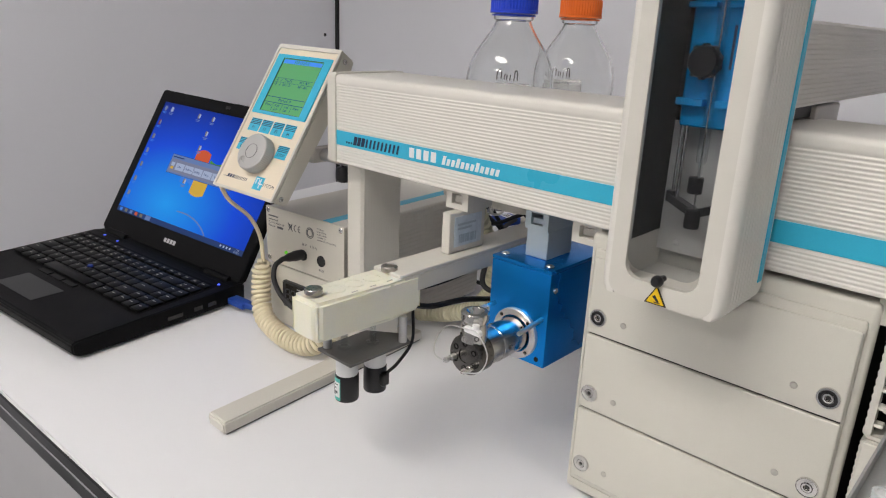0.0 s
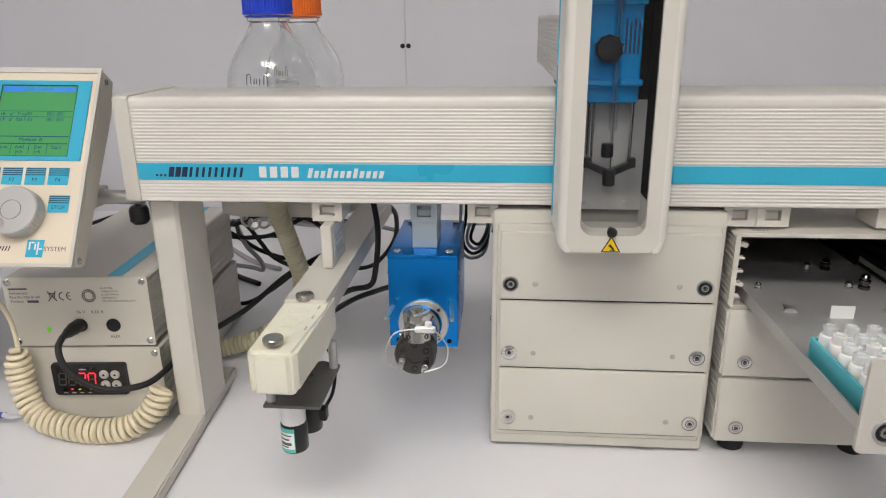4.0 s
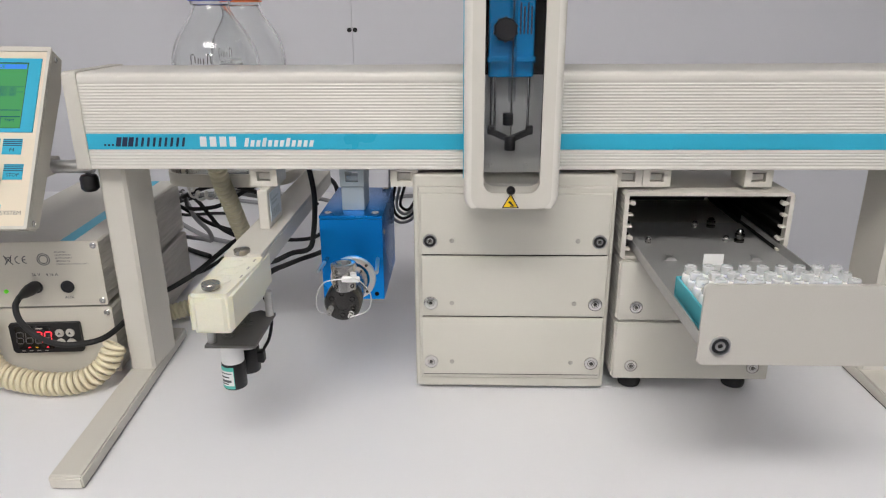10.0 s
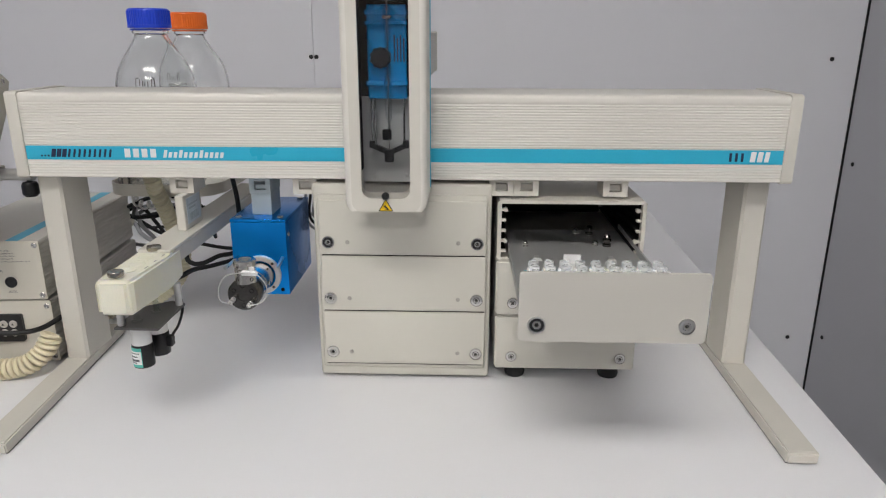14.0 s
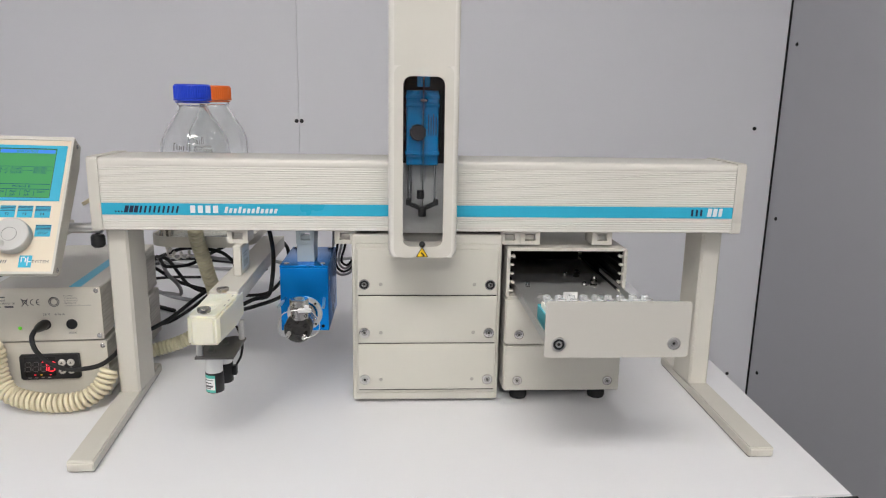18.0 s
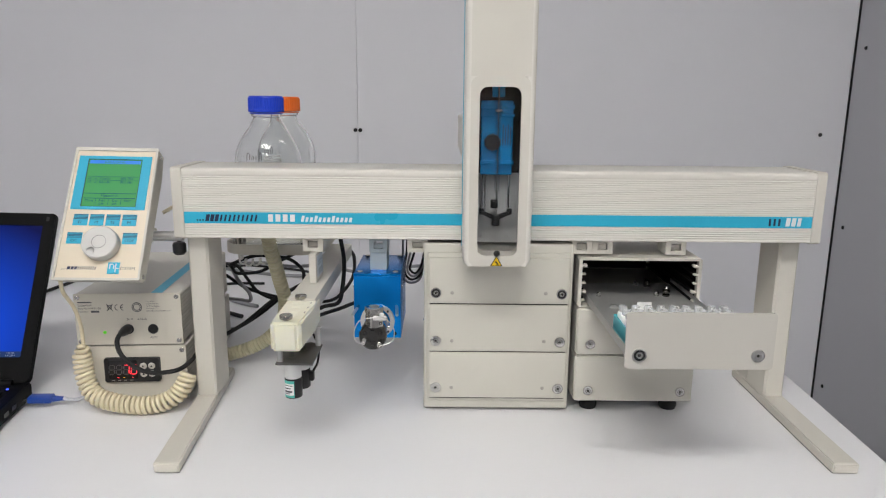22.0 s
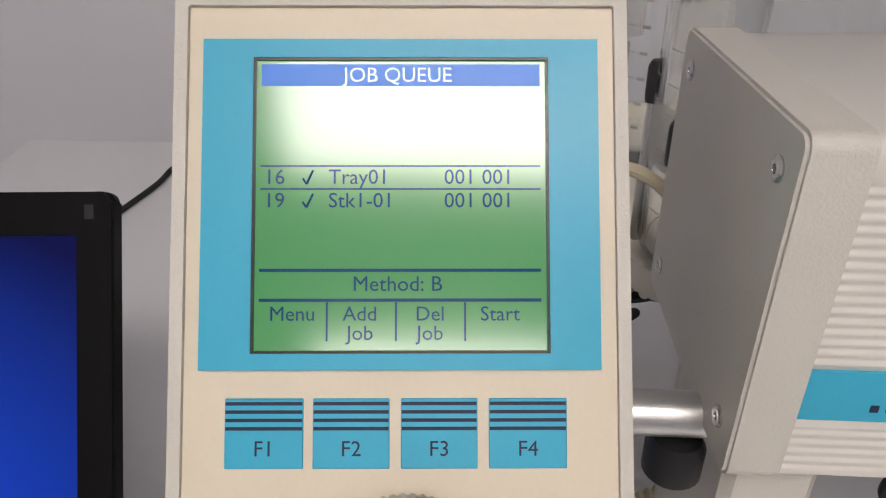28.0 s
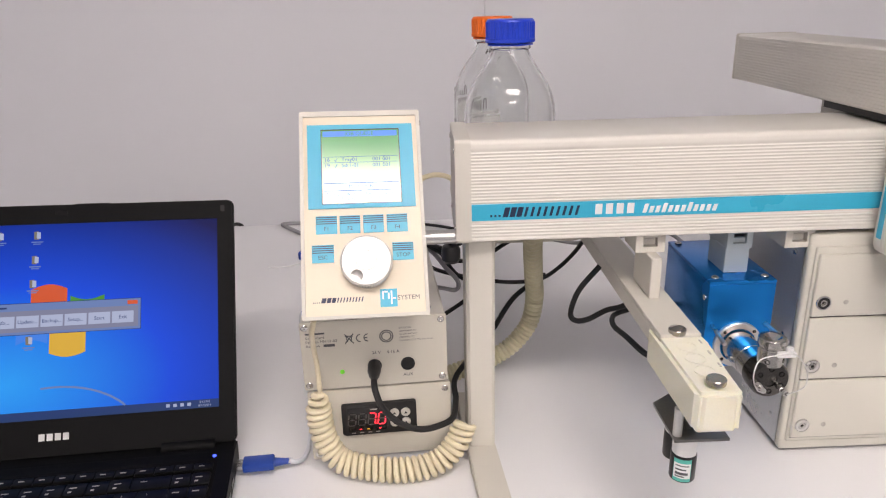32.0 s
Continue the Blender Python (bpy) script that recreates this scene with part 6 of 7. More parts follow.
# local frame: origin under the right end of the hinge, x to the right, y back
lap = thing("laptop", (-0.94, 0.42, 0), "open black laptop with a lit blue screen, on the bench", "laptop")
b = nb()
add_prism(b, [(0.009, 0.003), (0.009, 0.0255), (-0.012, 0.0275), (-LD + 0.004, 0.0235), (-LD, 0.0200), (-LD + 0.001, 0.0085), (-LD + 0.012, 0.003)], "x", -LW, 0)
bmesh.ops.bevel(b, geom=b.edges[:], offset=0.0018, segments=3, affect="EDGES")
base = part("base", b, LAPTOP, lap, "black laptop base", LO)
for x in (-0.33, -0.02):
    for y in (-0.21, -0.03):
        b = nb()
        add_cyl(b, (x, y, x * math.sin(LTILT)), (x, y, 0.0035), 0.006, 14)
        part("rubber_foot", b, BLACK_M, lap, "", LO)


def deck(y):
    """Height of the keyboard deck."""
    return 0.0235 + (y + LD - 0.004) / (LD - 0.016) * 0.0040


tilt_d = math.atan2(0.0040, LD - 0.016)
b = nb()
KX0, KX1, KY0, KY1 = -0.326, -0.017, -0.136, -0.028
add_box(b, KX0 - 0.003, KX1 + 0.003, KY0 - 0.003, KY1 + 0.003, -0.0002, 0.0003, m=Matrix.Translation((0, 0, deck(-0.082))) @ Matrix.Translation((0, -0.082, 0)) @ Matrix.Rotation(tilt_d, 4, "X") @ Matrix.Translation((0, 0.082, 0)))
part("key_well", b, BLACK_IN, lap, "", LO)
rows_of_keys = [
    (KY1 - 0.010, 0.0095, [0.0168] * 18),
    (KY1 - 0.0275, 0.0165, [0.0182] * 13 + [0.034] + [0.0165] * 2),
    (KY1 - 0.0465, 0.0165, [0.027] + [0.0182] * 12 + [0.0260] + [0.0165] * 2),
    (KY1 - 0.0655, 0.0165, [0.031] + [0.0182] * 11 + [0.0400] + [0.0165] * 2),
    (KY1 - 0.0845, 0.0165, [0.040] + [0.0182] * 10 + [0.0320, 0.0165, 0.0165, 0.0165]),
    (KY1 - 0.1035, 0.0165, [0.0225, 0.0182, 0.0182, 0.0182, 0.104, 0.0182, 0.0182, 0.0182, 0.0165, 0.0165, 0.0165]),
]
LETTERS = {2: " QWERTYUIOP[]\\  ", 3: " ASDFGHJKL;'   ", 4: " ZXCVBNM,./    "}
key_meshes = {}
SLOPE = Matrix.Rotation(tilt_d, 4, "X")
ink = nb()
for r, (ky, kd, widths) in enumerate(rows_of_keys):
    total = sum(widths)
    gap = (KX1 - KX0 - total) / (len(widths) - 1)
    x = KX0
    for i, w in enumerate(widths):
        tag = (round(w, 4), kd)
        at = LO @ Matrix.Translation((x + w / 2, ky, deck(ky) + 0.0003)) @ SLOPE
        if tag not in key_meshes:
            bm = nb()
            add_box(bm, -w / 2, w / 2, -kd / 2, kd / 2, 0, 0.0034, 0.0011, 2)
            k0 = part("key", bm, KEYCAP, base)
            key_meshes[tag] = k0.data
        else:
            k0 = new("key", key_meshes[tag])
            k0.parent = base
        k0.matrix_basis = at
        ch = LETTERS.get(r, "")[i:i + 1].strip()
        top = at @ Matrix.Translation((0, 0, 0.0034))
        if ch:
            add_text(ink, ch, 0.0052, top @ Matrix.Translation((-w * 0.16, kd * 0.12, 0.0001)), 0.00003)
        elif r and w < 0.09:
            add_box(ink, -w * 0.28, -w * 0.28 + min(w * 0.4, 0.006), 0.0012, 0.0024, 0.0000, 0.0001, m=top)
            if r == 1 and w < 0.02:
                add_box(ink, -w * 0.28, -w * 0.28 + 0.003, -0.0045, -0.0025, 0.0000, 0.0001, m=top)
        elif r == 0:
            add_box(ink, -0.004, 0.001, -0.0008, 0.0006, 0.0000, 0.0001, m=top)
        x += w + gap
part("key_print", ink, PALE_INK, base, "small pale key lettering")
b = nb()
add_lathe(b, [(0.0038, 0.003), (0.0038, 0.0052), (0.003, 0.0058), (0, 0.0056)], (-0.187, KY1 - 0.0750, deck(-0.103)), seg=16)
part("pointing_stick", b, mat("blue_rubber_stick", (0.02, 0.05, 0.3), 0.6), base, "blue rubber pointing stick", LO)
b = nb()
add_box(b, -0.230, -0.140, -0.205, -0.155, -0.0001, 0.0003, m=Matrix.Translation((0, 0, deck(-0.18))) )
part("touchpad", b, BLACK, base, "smooth black touchpad", LO)
for x in (-0.218, -0.187, -0.156):
    b = nb()
    add_box(b, x - 0.0135, x + 0.0135, -0.1525, -0.1435, deck(-0.148) - 0.0003, deck(-0.148) + 0.0014, 0.0006, 1)
    part("pad_button", b, KEYCAP, base, "", LO)
for x, y in ((-0.018, -0.020), (-0.300, -0.016), (-0.262, -0.018)):
    b = nb()
    add_lathe(b, [(0.0018, 0), (0.0018, 0.0007), (0, 0.0009)], (x, y, deck(y)), seg=12)
    part("power_lamp", b, LEDBLUE, base, "", LO)
for y, w, h in ((-0.045, 0.013, 0.006), (-0.066, 0.013, 0.006), (-0.10, 0.022, 0.005)):
    b = nb()
    add_box(b, -0.0002, 0.0004, y - w / 2, y + w / 2, 0.010, 0.010 + h)
    part("port", b, DARKGLASS, base, "", LO)
# the lid
LID_T = radians(31.0)
LIDM = LO @ Matrix.Translation((0, 0.0, 0.0265)) @ Matrix.Rotation(math.pi / 2 - LID_T, 4, "X")
# local: x to the right (0 is the right edge), y up the lid, z toward the viewer
b = nb()
add_prism(b, rounded(-LW, 0, 0.002, LH, 0.005), "z", -0.0085, 0.0)
bmesh.ops.bevel(b, geom=[e for e in b.edges if abs(e.verts[0].co.z - e.verts[1].co.z) < 1e-6], offset=0.0018, segments=2, affect="EDGES")
lid = part("lid", b, LAPTOP, lap, "black screen lid, open", LIDM)
SX0, SX1, SY0, SY1 = -LW + 0.0162, -0.0162, 0.0365, LH - 0.0200
b = nb()
add_frame(b, rounded(-LW + 0.001, -0.001, 0.004, LH - 0.001, 0.0045), [(min(max(x, SX0), SX1), min(max(y, SY0), SY1)) for x, y in rounded(-LW + 0.001, -0.001, 0.004, LH - 0.001, 0.02)], "z", 0.0001, 0.0012)
part("bezel", b, LAPTOP, lid, "black screen bezel", LIDM)
sc = nb()
v = [sc.verts.new((x, y, 0.0004)) for x, y in ((SX0, SY0), (SX1, SY0), (SX1, SY1), (SX0, SY1))]
f = sc.faces.new(v)
uv = sc.loops.layers.uv.new("UVMap")
for lp, q in zip(f.loops, ((0, 0), (1, 0), (1, 1), (0, 1))):
    lp[uv].uv = q
screen = part("screen", sc, SCREEN, lid, "lit blue laptop screen", LIDM)
SWD, SHT = SX1 - SX0, SY1 - SY0


def on_screen(name, rows, material, lift=0.0005, label=""):
    """Flat shapes on the screen: polygons in parts of its width and height."""
    bm = nb()
    for poly in rows:
        vv = [bm.verts.new((SX0 + x * SWD, SY0 + y * SHT, lift)) for x, y in poly]
        bm.faces.new(vv)
    part(name, bm, material, lid, label, LIDM)


def quad(x0, x1, y0, y1):
    return [(x0, y0), (x1, y0), (x1, y1), (x0, y1)]


def wavy(x0, x1, y0, y1, s):
    n = 8
    lo_ = [(x0 + (x1 - x0) * k / n, y0 + s * math.sin(math.pi * k / n)) for k in range(n + 1)]
    hi_ = [(x0 + (x1 - x0) * k / n, y1 + s * math.sin(math.pi * k / n)) for k in range(n + 1)]
    return lo_ + hi_[::-1]


for spans, ink in (((0.415, 0.525, 0.50, 0.655, 0.025), SCREEN_RED), ((0.535, 0.640, 0.49, 0.615, -0.022), SCREEN_GREEN), ((0.375, 0.470, 0.375, 0.49, 0.022), SCREEN_BLUE), ((0.475, 0.585, 0.325, 0.46, -0.022), SCREEN_YELLOW)):
    on_screen("desktop_emblem", [wavy(*spans)], ink)
on_screen("taskbar", [quad(0, 1, 0, 0.042)], SCREEN_DARK)
for k in range(5):
    on_screen("taskbar_icon", [quad(0.020 + 0.044 * k, 0.042 + 0.044 * k, 0.008, 0.035)], (SCREEN_BLUE, SCREEN_ICON, SCREEN_LIGHT, SCREEN_RED, SCREEN_ICON)[k], 0.0006)
on_screen("taskbar_icon", [quad(0.245, 0.287, 0.004, 0.040)], SCREEN_LIGHT, 0.0006)
on_screen("taskbar_clock", [quad(0.835 + 0.022 * k, 0.846 + 0.022 * k, 0.014, 0.030) for k in range(4)], SCREEN_WHITE, 0.0006)
on_screen("dialog_box", [quad(0.245, 0.755, 0.425, 0.588)], SCREEN_DARK, 0.00058)
on_screen("dialog_box", [quad(0.247, 0.753, 0.428, 0.585)], SCREEN_LIGHT, 0.00062, "pale blue-grey floating dialog box")
on_screen("dialog_field", [quad(0.254, 0.746, 0.440, 0.548)], SCREEN_GREY, 0.00066)
for k, words in enumerate(("Info...", "Update...", "Backup...", "Setup...", "Start", "Exit")):
    on_screen("dialog_button", [quad(0.302 + 0.0725 * k, 0.369 + 0.0725 * k, 0.462, 0.522)], SCREEN_WHITE, 0.0007)
    b = nb()
    add_text(b, words, 0.0050, Matrix.Translation((SX0 + (0.3355 + 0.0725 * k) * SWD, SY0 + 0.491 * SHT, 0.00076)), 0.00001)
    part("dialog_words", b, SCREEN_DARK, lid, "", LIDM)
for words, v in (("2:32 PM", 0.029), ("8/12/2014", 0.012)):
    b = nb()
    add_text(b, words, 0.0030, Matrix.Translation((SX0 + 0.955 * SWD, SY0 + v * SHT, 0.00072)), 0.00001)
    part("taskbar_clock", b, SCREEN_WHITE, lid, "", LIDM)
on_screen("dialog_title", [quad(0.256, 0.345, 0.561, 0.570)], SCREEN_DARK, 0.0008)
on_screen("dialog_emblem", [quad(0.263, 0.290, 0.488, 0.520)], SCREEN_WHITE, 0.0008)
on_screen("dialog_emblem", [quad(0.266, 0.288, 0.462, 0.484)], SCREEN_YELLOW, 0.0008)
on_screen("dialog_close", [quad(0.712, 0.744, 0.556, 0.576)], SCREEN_RED, 0.0008)
for x, y, ink in ((0.085, 0.925, SCREEN_WHITE), (0.315, 0.920, SCREEN_ICON), (0.428, 0.920, SCREEN_ICON), (0.424, 0.790, SCREEN_ICON), (0.420, 0.665, SCREEN_ICON), (0.030, 0.925, SCREEN_LIGHT), (0.030, 0.795, SCREEN_MAROON), (0.030, 0.665, SCREEN_ICON), (0.030, 0.535, SCREEN_LIGHT), (0.032, 0.410, SCREEN_ICON), (0.034, 0.280, SCREEN_ICON), (0.034, 0.150, SCREEN_GREY), (0.415, 0.375, SCREEN_ICON)):
    on_screen("desktop_icon", [[(x - 0.010, y), (x + 0.004, y - 0.003), (x + 0.004, y + 0.043), (x - 0.011, y + 0.040)]], ink, 0.0009)
    on_screen("desktop_icon", [[(x - 0.002, y + 0.004), (x + 0.010, y + 0.002), (x + 0.010, y + 0.036), (x - 0.002, y + 0.039)]], SCREEN_GREY if x < 0.06 else SCREEN_WHITE, 0.00095)
    on_screen("icon_name", [quad(x - 0.018, x + 0.018, y - 0.018, y - 0.012), quad(x - 0.012, x + 0.012, y - 0.028, y - 0.023)], SCREEN_BLUE if x < 0.06 else SCREEN_LIGHT, 0.0009)
arc = [(0.50 + 0.26 * math.cos(a), -0.11 + 0.27 * math.sin(a)) for a in np.linspace(0.62, 1.75, 18)]
arc_in = [(0.50 + 0.255 * math.cos(a), -0.115 + 0.265 * math.sin(a)) for a in np.linspace(1.75, 0.62, 18)]
on_screen("light_arc", [arc + arc_in], SCREEN_LIGHT, 0.00055)
b = nb()
for k in range(4):
    add_box(b, -LW / 2 - 0.0135 + 0.0072 * k, -LW / 2 - 0.0082 + 0.0072 * k, 0.0165, 0.0230, 0.0012, 0.0015)
part("maker_mark", b, ALU, lid, "silver maker's mark, drawn as bars", LIDM)
b = nb()
add_box(b, -LW / 2 - 0.006, -LW / 2 + 0.006, LH - 0.0115, LH - 0.0065, 0.0011, 0.0016, 0.0005, 1)
part("webcam", b, DARKGLASS, lid, "", LIDM)
b = nb()
add_box(b, -0.0125, -0.0085, LH - 0.0125, LH - 0.0060, 0.0011, 0.0016)
part("lid_bumper", b, BLACK_M, lid, "", LIDM)
b = nb()
add_box(b, -LW / 2 + 0.012, -LW / 2 + 0.045, LH - 0.002, LH + 0.0012, -0.006, -0.001, 0.0008, 1)
part("lid_latch", b, BLACK, lid, "", LIDM)
for x0 in (-LW + 0.02, -0.07):
    b = nb()
    add_cyl(b, (x0, 0.0, 0.0265), (x0 + 0.05, 0.0, 0.0265), 0.0062, 18)
    part("hinge", b, LAPTOP, lap, "", LO)

# ---------------------------------------------------------------- cords, hose and cables
def cable(name, points, r, material, label, n=10, seg=10):
    bm = nb()
    add_tube(bm, spline(points, n), r, seg)
    return solid(name, bm, material, label, "cable")


# coiled cord of the terminal
cord = thing("coiled_cord", (-0.61, 0.486, 0), "cream coiled cord hanging from the terminal to the bench", "cord")
b = nb()
add_tube(b, spline([(-0.6640, 0.4300, 0.1920), (-0.6690, 0.4420, 0.1740), (-0.6740, 0.4700, 0.1480), (-0.6750, 0.4840, 0.1200), (-0.6750, 0.4865, 0.0900)], 10), 0.0024, 10)
part("straight_end", b, COIL, cord, "straight cream cord end")
core = spline([(-0.6760, 0.4870, 0.0900), (-0.6775, 0.4850, 0.0680), (-0.6720, 0.4800, 0.0420), (-0.6550, 0.4740, 0.0220), (-0.6070, 0.4710, 0.0130), (-0.5700, 0.4750, 0.0160), (-0.5500, 0.4830, 0.0300), (-0.5400, 0.4900, 0.0500)], 40)
core = resample(core, 0.00045)
pitch, R0, r0 = 0.0066, 0.0098, 0.0028
pts = []
side = Vector((0, 0, 1)).cross(core[1] - core[0]).normalized()
for i, p in enumerate(core):
    d = (core[min(i + 1, len(core) - 1)] - core[max(i - 1, 0)]).normalized()
    side = (side - d * side.dot(d)).normalized()
    a = 2 * math.pi * i * 0.00045 / pitch
    R = R0 * min(1, 0.45 + i / 60)
    pts.append(p + R * (math.cos(a) * side + math.sin(a) * d.cross(side)))
b = nb()
add_tube(b, pts, r0, 8)
part("coil", b, COIL, cord, "tight cream coil")
# ribbed drain hose
line = resample(spline([(-0.4580, 0.6020, 0.2480), (-0.4575, 0.6150, 0.2000), (-0.4550, 0.6300, 0.1700), (-0.4515, 0.6440, 0.1370), (-0.4480, 0.6560, 0.1040), (-0.4540, 0.6590, 0.0700), (-0.4750, 0.6570, 0.0430), (-0.5030, 0.6520, 0.0280), (-0.5300, 0.6480, 0.0200), (-0.5560, 0.6400, 0.0150)], 30), 0.00075)
b = nb()
add_tube(b, line, 0.010, 18, radii=[0.0086 + 0.0022 * abs(math.cos(math.pi * i * 0.00075 / 0.0057)) ** 0.8 for i in range(len(line))])
solid("drain_hose", b, HOSE, "olive-cream ribbed drain hose below the bottle holder", "hose", angle=60)
# power cord of the sampler
plug = thing("supply_cable", (-0.614, 0.49, 0.1), "black power cord with a moulded plug in the supply", "cable")
b = nb()
add_lathe(b, [(0.0052, 0), (0.0062, 0.001), (0.0064, 0.012), (0.0056, 0.014), (0.0052, 0.020), (0.0034, 0.026), (0.0026, 0.032)], (-0.6250, PF - 0.0067, 0.1060), (0.06, -0.99, 0.02), 20)
part("plug", b, BLACK, plug, "black moulded plug")
b = nb()
add_tube(b, spline([(-0.6235, 0.4790, 0.1062), (-0.6215, 0.4680, 0.1010), (-0.6155, 0.4620, 0.0880), (-0.6020, 0.4620, 0.0720), (-0.5830, 0.4660, 0.0610), (-0.5640, 0.4760, 0.0575), (-0.5510, 0.4900, 0.0570), (-0.5470, 0.5200, 0.0575), (-0.5440, 0.5600, 0.0620), (-0.5050, 0.6200, 0.0760), (-0.4700, 0.6700, 0.1000), (-0.4300, 0.6900, 0.1200)], 12), 0.0030, 10)
part("cord", b, BLACK_M, plug)
cable("black_cable", [(-0.6350, 0.800, 0.1150), (-0.6050, 0.830, 0.1050), (-0.5600, 0.842, 0.0720), (-0.5080, 0.850, 0.0540), (-0.4550, 0.850, 0.0450), (-0.4100, 0.850, 0.0480), (-0.3850, 0.840, 0.0680), (-0.3640, 0.820, 0.1020), (-0.3560, 0.780, 0.1450), (-0.3600, 0.740, 0.1700)], 0.0030, BLACK_M, "black cable sagging behind the beam")
cable("black_cable", [(-0.6200, 0.800, 0.1180), (-0.5850, 0.806, 0.1250), (-0.5640, 0.770, 0.1340), (-0.5470, 0.722, 0.1460), (-0.5140, 0.720, 0.1590), (-0.4880, 0.720, 0.1600), (-0.4540, 0.720, 0.1550), (-0.4340, 0.722, 0.1380), (-0.4330, 0.730, 0.1180), (-0.4400, 0.760, 0.0900)], 0.0028, BLACK_M, "black cable arched behind the leg")
cable("black_cable", [(-0.6250, 0.798, 0.1000), (-0.5850, 0.806, 0.1220), (-0.5600, 0.790, 0.1260), (-0.5450, 0.800, 0.0980), (-0.5310, 0.800, 0.0790), (-0.5080, 0.800, 0.0665), (-0.4930, 0.800, 0.0665), (-0.4990, 0.800, 0.0590), (-0.5330, 0.800, 0.0320), (-0.5720, 0.802, 0.0090), (-0.6100, 0.812, 0.0035)], 0.0029, BLACK_M, "black cable bent back on itself behind the leg")
cable("black_cable", [(-0.3560, 0.600, 0.2330), (-0.3500, 0.600, 0.2050), (-0.3470, 0.600, 0.1740), (-0.3510, 0.600, 0.1350), (-0.3580, 0.603, 0.1160), (-0.3780, 0.602, 0.1110), (-0.3980, 0.600, 0.1020), (-0.4120, 0.598, 0.1020), (-0.4180, 0.597, 0.1120), (-0.4100, 0.597, 0.1380), (-0.3880, 0.600, 0.1640)], 0.0030, BLACK_M, "black cable looped round the wash bar")
cable("black_cable", [(-0.3180, 0.575, 0.1280), (-0.3350, 0.595, 0.1180), (-0.3550, 0.610, 0.1060), (-0.3690, 0.605, 0.1025), (-0.3780, 0.570, 0.1080), (-0.3790, 0.520, 0.1200), (-0.3760, 0.470, 0.1280), (-0.3720, 0.430, 0.1440)], 0.0028, BLACK_M, "black cable from the valve to the wash station")
for k in range(4):
    cable("grey_cable", [(-0.2610 + 0.0055 * k, 0.600 + 0.004 * k, 0.2330), (-0.2620 + 0.0055 * k, 0.602 + 0.004 * k, 0.1950), (-0.2640 + 0.0040 * k, 0.604 + 0.004 * k, 0.1700), (-0.2600 + 0.0030 * k, 0.606 + 0.004 * k, 0.1530 + 0.003 * k), (-0.2500 + 0.0020 * k, 0.610 + 0.004 * k, 0.1460 + 0.004 * k), (-0.2370, 0.630 + 0.004 * k, 0.1500 + 0.005 * k), (-0.2330, 0.690 + 0.004 * k, 0.1750)], 0.0017, GREYCABLE if k % 2 == 0 else BLACK_M, "thin cable of the bundle beside the drawer stack")
cable("grey_cable", [(-0.6300, 0.800, 0.1150), (-0.6050, 0.815, 0.1160), (-0.5700, 0.840, 0.1180), (-0.5250, 0.860, 0.1150), (-0.4850, 0.862, 0.1090), (-0.4410, 0.862, 0.1100), (-0.3980, 0.862, 0.1060), (-0.3540, 0.862, 0.0980), (-0.3100, 0.862, 0.1020), (-0.2620, 0.862, 0.1110), (-0.2200, 0.862, 0.1080), (-0.1900, 0.860, 0.0800), (-0.1800, 0.860, 0.0400), (-0.1700, 0.860, 0.0035)], 0.0030, GREYCABLE, "grey cable strung behind the beam")
cable("grey_cable", [(-0.6250, 0.800, 0.1220), (-0.5850, 0.806, 0.1260), (-0.5640, 0.775, 0.1220), (-0.5480, 0.755, 0.1080), (-0.5330, 0.758, 0.0880), (-0.5350, 0.770, 0.0700), (-0.5600, 0.795, 0.0640), (-0.6100, 0.806, 0.0660)], 0.0030, GREYCABLE, "grey cable looped behind the power supply")
pig = spline([(-0.5240, 0.70, 0.172), (-0.5260, 0.70, 0.160), (-0.5170, 0.70, 0.153), (-0.5030, 0.70, 0.154), (-0.4900, 0.71, 0.155), (-0.4700, 0.72, 0.165)], 18)
b = nb()
hel = []
for i, p in enumerate(pig):
    a = i * 0.42
    hel.append(p + Vector((0.002 * math.cos(a), 0.005 * math.cos(a), 0.005 * math.sin(a))))
add_tube(b, hel, 0.0016, 8)
solid("curled_tube", b, mat("pale_tubing", (0.66, 0.65, 0.62), 0.35), "thin pale tube curled under the bottle holder", "tube")
cable("black_cable", [(-0.6200, 0.803, 0.1190), (-0.5850, 0.808, 0.1260), (-0.5620, 0.765, 0.1300), (-0.5400, 0.720, 0.1310), (-0.5180, 0.720, 0.1310), (-0.4980, 0.722, 0.1350), (-0.4720, 0.728, 0.1490), (-0.4400, 0.735, 0.1640), (-0.4150, 0.740, 0.1700)], 0.0026, BLACK_M, "black cable arched behind the leg")
# cables behind the boxes and the laptop
cable("grey_cable", [(-0.5744, 0.9548, 0.0040), (-0.6286, 0.9887, 0.0040), (-0.7034, 1.0678, 0.0040), (-0.7468, 1.1356, 0.0040), (-0.7952, 1.2034, 0.0040), (-0.8543, 1.2769, 0.0040), (-0.8705, 1.3028, 0.0040), (-0.8385, 1.3080, 0.0040), (-0.7857, 1.2881, 0.0050), (-0.7122, 1.2599, 0.0040), (-0.6066, 1.2147, 0.0040), (-0.5252, 1.2034, 0.0040)], 0.0040, GREYCABLE, "thick grey cable looped on the bench")
cable("black_cable", [(-0.5860, 0.8870, 0.0040), (-0.6409, 0.9266, 0.0040), (-0.6979, 0.9830, 0.0040), (-0.7328, 1.0226, 0.0040), (-0.7576, 1.1017, 0.0110), (-0.7732, 1.2034, 0.0110), (-0.7929, 1.3080, 0.0040)], 0.0040, BLACK_M, "thick black cable on the bench")
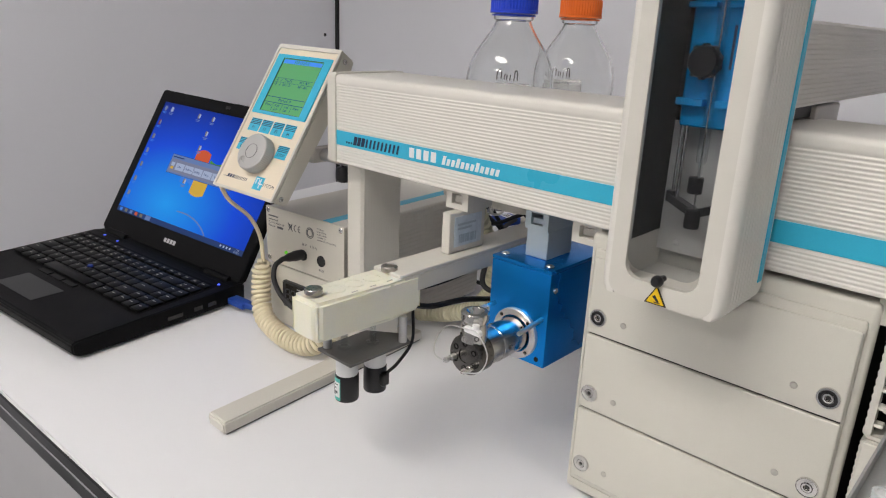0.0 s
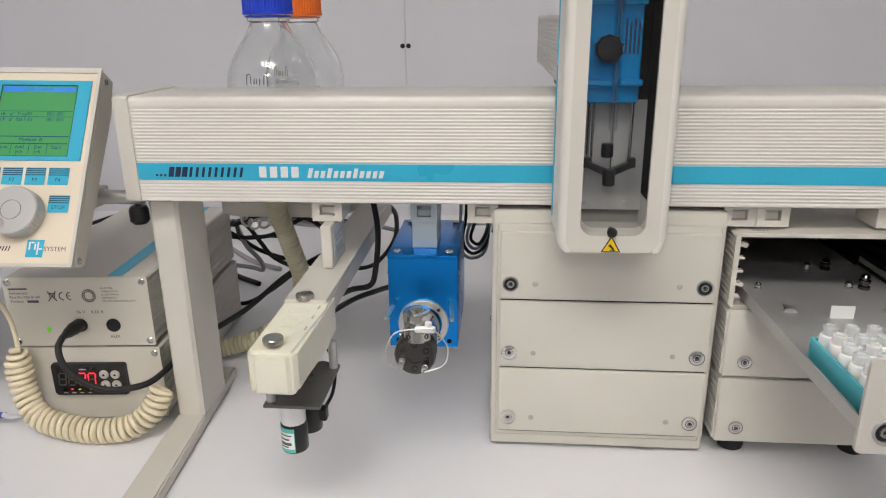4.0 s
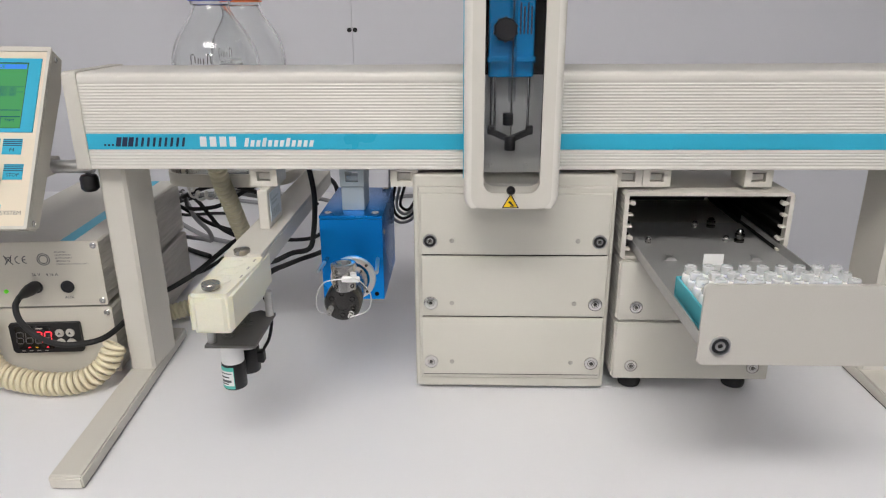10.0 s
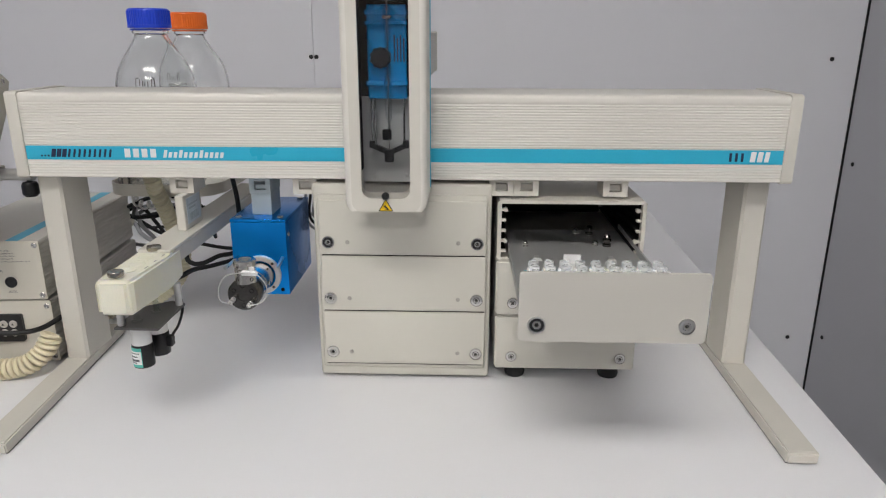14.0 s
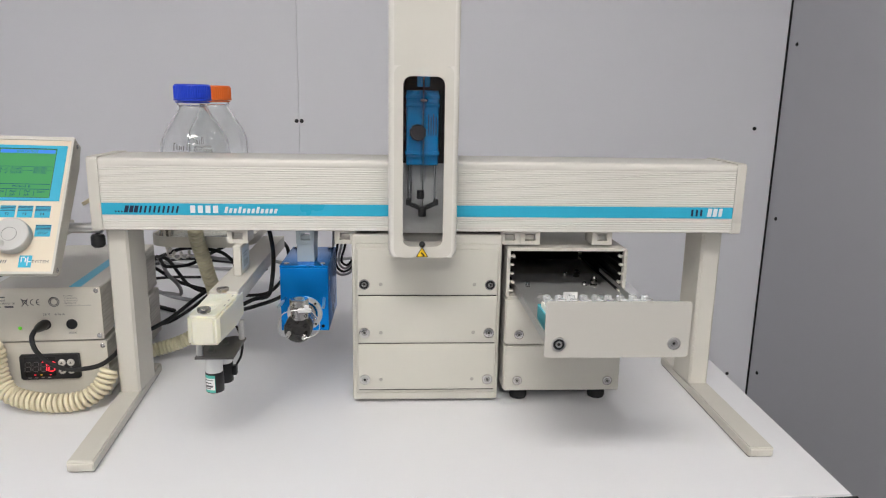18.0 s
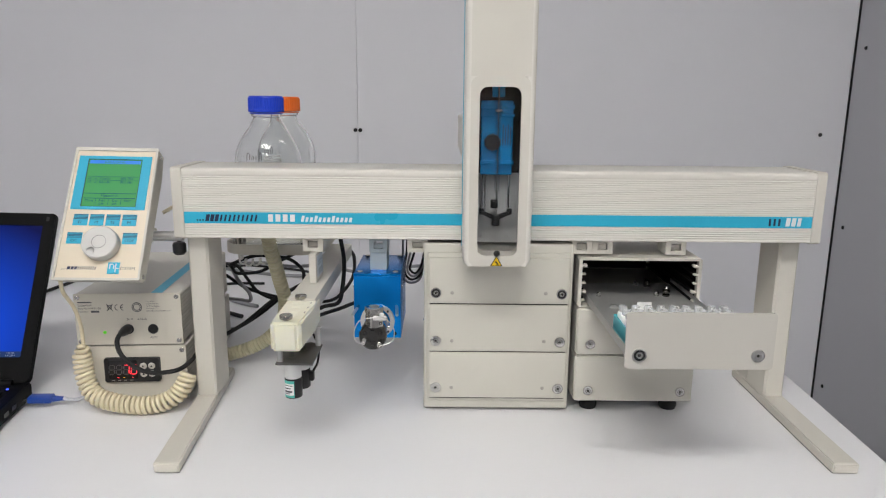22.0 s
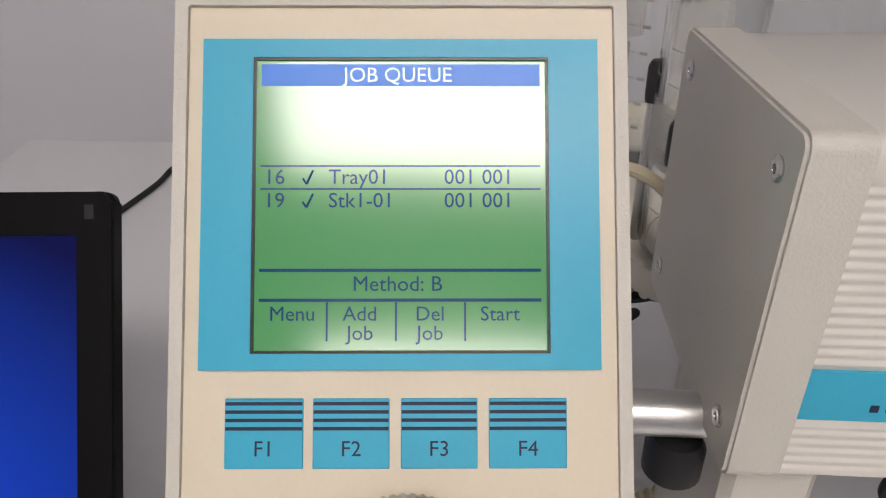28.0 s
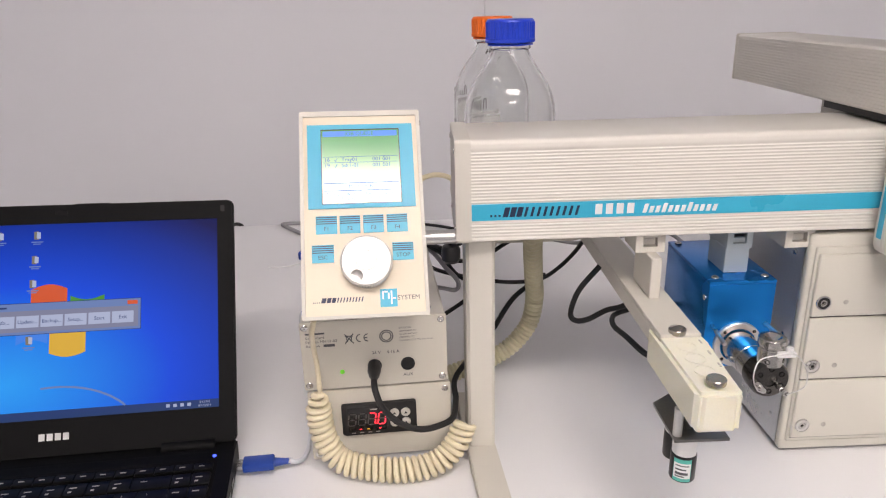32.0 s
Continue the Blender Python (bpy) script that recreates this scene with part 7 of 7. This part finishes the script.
cable("black_cable", [(-0.7582, 1.1469, 0.0170), (-0.7488, 1.1921, 0.0120), (-0.7372, 1.2599, 0.0040), (-0.7028, 1.3051, 0.0040), (-0.6467, 1.2961, 0.0040), (-0.5522, 1.2599, 0.0040), (-0.4752, 1.2034, 0.0040)], 0.0030, BLACK_M, "black cable on the bench")
cable("black_cable", [(-0.7589, 1.1525, 0.0030), (-0.7154, 1.1243, 0.0030), (-0.6668, 1.1356, 0.0030), (-0.6068, 1.1356, 0.0030)], 0.0030, BLACK_M, "black cable on the bench")
hub = thing("usb_adapter", (-0.781, 1.11, 0), "small blue serial adapter with a white label, on the bench", "adapter")
b = nb()
AM = Matrix.Translation((-0.780, 1.112, 0.0)) @ Matrix.Rotation(radians(-14), 4, "Z")
add_box(b, -0.019, 0.019, -0.026, 0.026, 0.0005, 0.0165, 0.004, 3)
part("case", b, BLUEPLUG, hub, "blue translucent case", AM)
b = nb()
add_box(b, -0.012, 0.012, -0.006, 0.014, 0.0166, 0.0170)
part("label", b, WHITE_P, hub, "white label", AM)
b = nb()
for k in range(3):
    add_box(b, -0.009, 0.009 - 0.003 * k, -0.002 + 0.005 * k, 0.0005 + 0.005 * k, 0.0171, 0.0173)
part("label_print", b, GREY_INK, hub, "", AM)
b = nb()
add_box(b, -0.016, 0.016, 0.0262, 0.040, 0.002, 0.015, 0.001, 1)
part("connector", b, CREAM_P, hub, "", AM)
usb = thing("usb_cable", (-0.74, 0.52, 0.01), "pale USB cable with a blue plug in the laptop", "cable")
UM = LO @ Matrix.Translation((0.001, -0.018, 0.0130))
b = nb()
add_box(b, 0.0004, 0.012, -0.006, 0.006, -0.0022, 0.0024)
part("plug_shell", b, STEEL, usb, "", UM)
b = nb()
add_box(b, 0.006, 0.036, -0.0082, 0.0082, -0.0042, 0.0046, 0.0018, 2)
part("plug", b, BLUEPLUG, usb, "blue translucent plug", UM)
b = nb()
add_lathe(b, [(0.0046, 0.0), (0.0040, 0.004), (0.0032, 0.010), (0.0028, 0.016)], (0.036, 0, 0), (1, 0, 0), 14)
part("strain_relief", b, BLUEPLUG, usb, "", UM)
b = nb()
add_tube(b, spline([(-0.7130, 0.4930, 0.0130), (-0.7060, 0.4960, 0.0090), (-0.7000, 0.5120, 0.0045), (-0.7010, 0.5500, 0.0030), (-0.7120, 0.6400, 0.0030), (-0.7350, 0.7400, 0.0030), (-0.7570, 0.8300, 0.0030), (-0.7630, 0.9000, 0.0030), (-0.7680, 0.9800, 0.0030), (-0.7800, 1.0850, 0.0060)], 12), 0.0024, 10)
part("cord", b, CLEARCABLE, usb, "pale clear cord")
b = nb()
add_tube(b, spline([(-0.784, 1.084, 0.004), (-0.812, 1.060, 0.003), (-0.850, 1.055, 0.003)], 10), 0.0008, 6)
solid("white_wire", b, WHITE_P, "thin white wire lying on the bench", "wire")
cable("laptop_power_cable", [(-1.0800, 0.700, 0.0060), (-1.0740, 0.820, 0.0040), (-1.0620, 0.960, 0.0040), (-1.0520, 1.050, 0.0040), (-1.0370, 1.150, 0.0040), (-1.0370, 1.205, 0.0040), (-1.0180, 1.270, 0.0040), (-0.9850, 1.300, 0.0040), (-0.9640, 1.318, 0.0020), (-0.9560, 1.332, -0.0300), (-0.9540, 1.334, -0.1200)], 0.0036, BLACK_M, "black laptop power cable on the bench")
cable("beige_tube", [(-0.6000, 0.590, 0.250), (-0.5780, 0.600, 0.263), (-0.5600, 0.606, 0.267), (-0.5430, 0.606, 0.262), (-0.5250, 0.600, 0.245)], 0.0026, COIL, "beige tube behind the end of the beam")
# fine print and small marks that nobody would pick apart
for ob in list(bpy.data.objects):
    if ob.name.split(".")[0] in ("maker_mark", "seller_mark", "model_mark", "fine_print", "approval_marks", "desktop_icon", "icon_name", "dialog_title", "dialog_emblem", "dialog_words", "taskbar_icon", "taskbar_clock", "screen_text", "screen_grid", "key_print", "scribble", "graduation", "key_stripes", "barcode", "label_print", "display_print", "lettering", "carrier_print"):
        tagged(ob, kind="stuff")
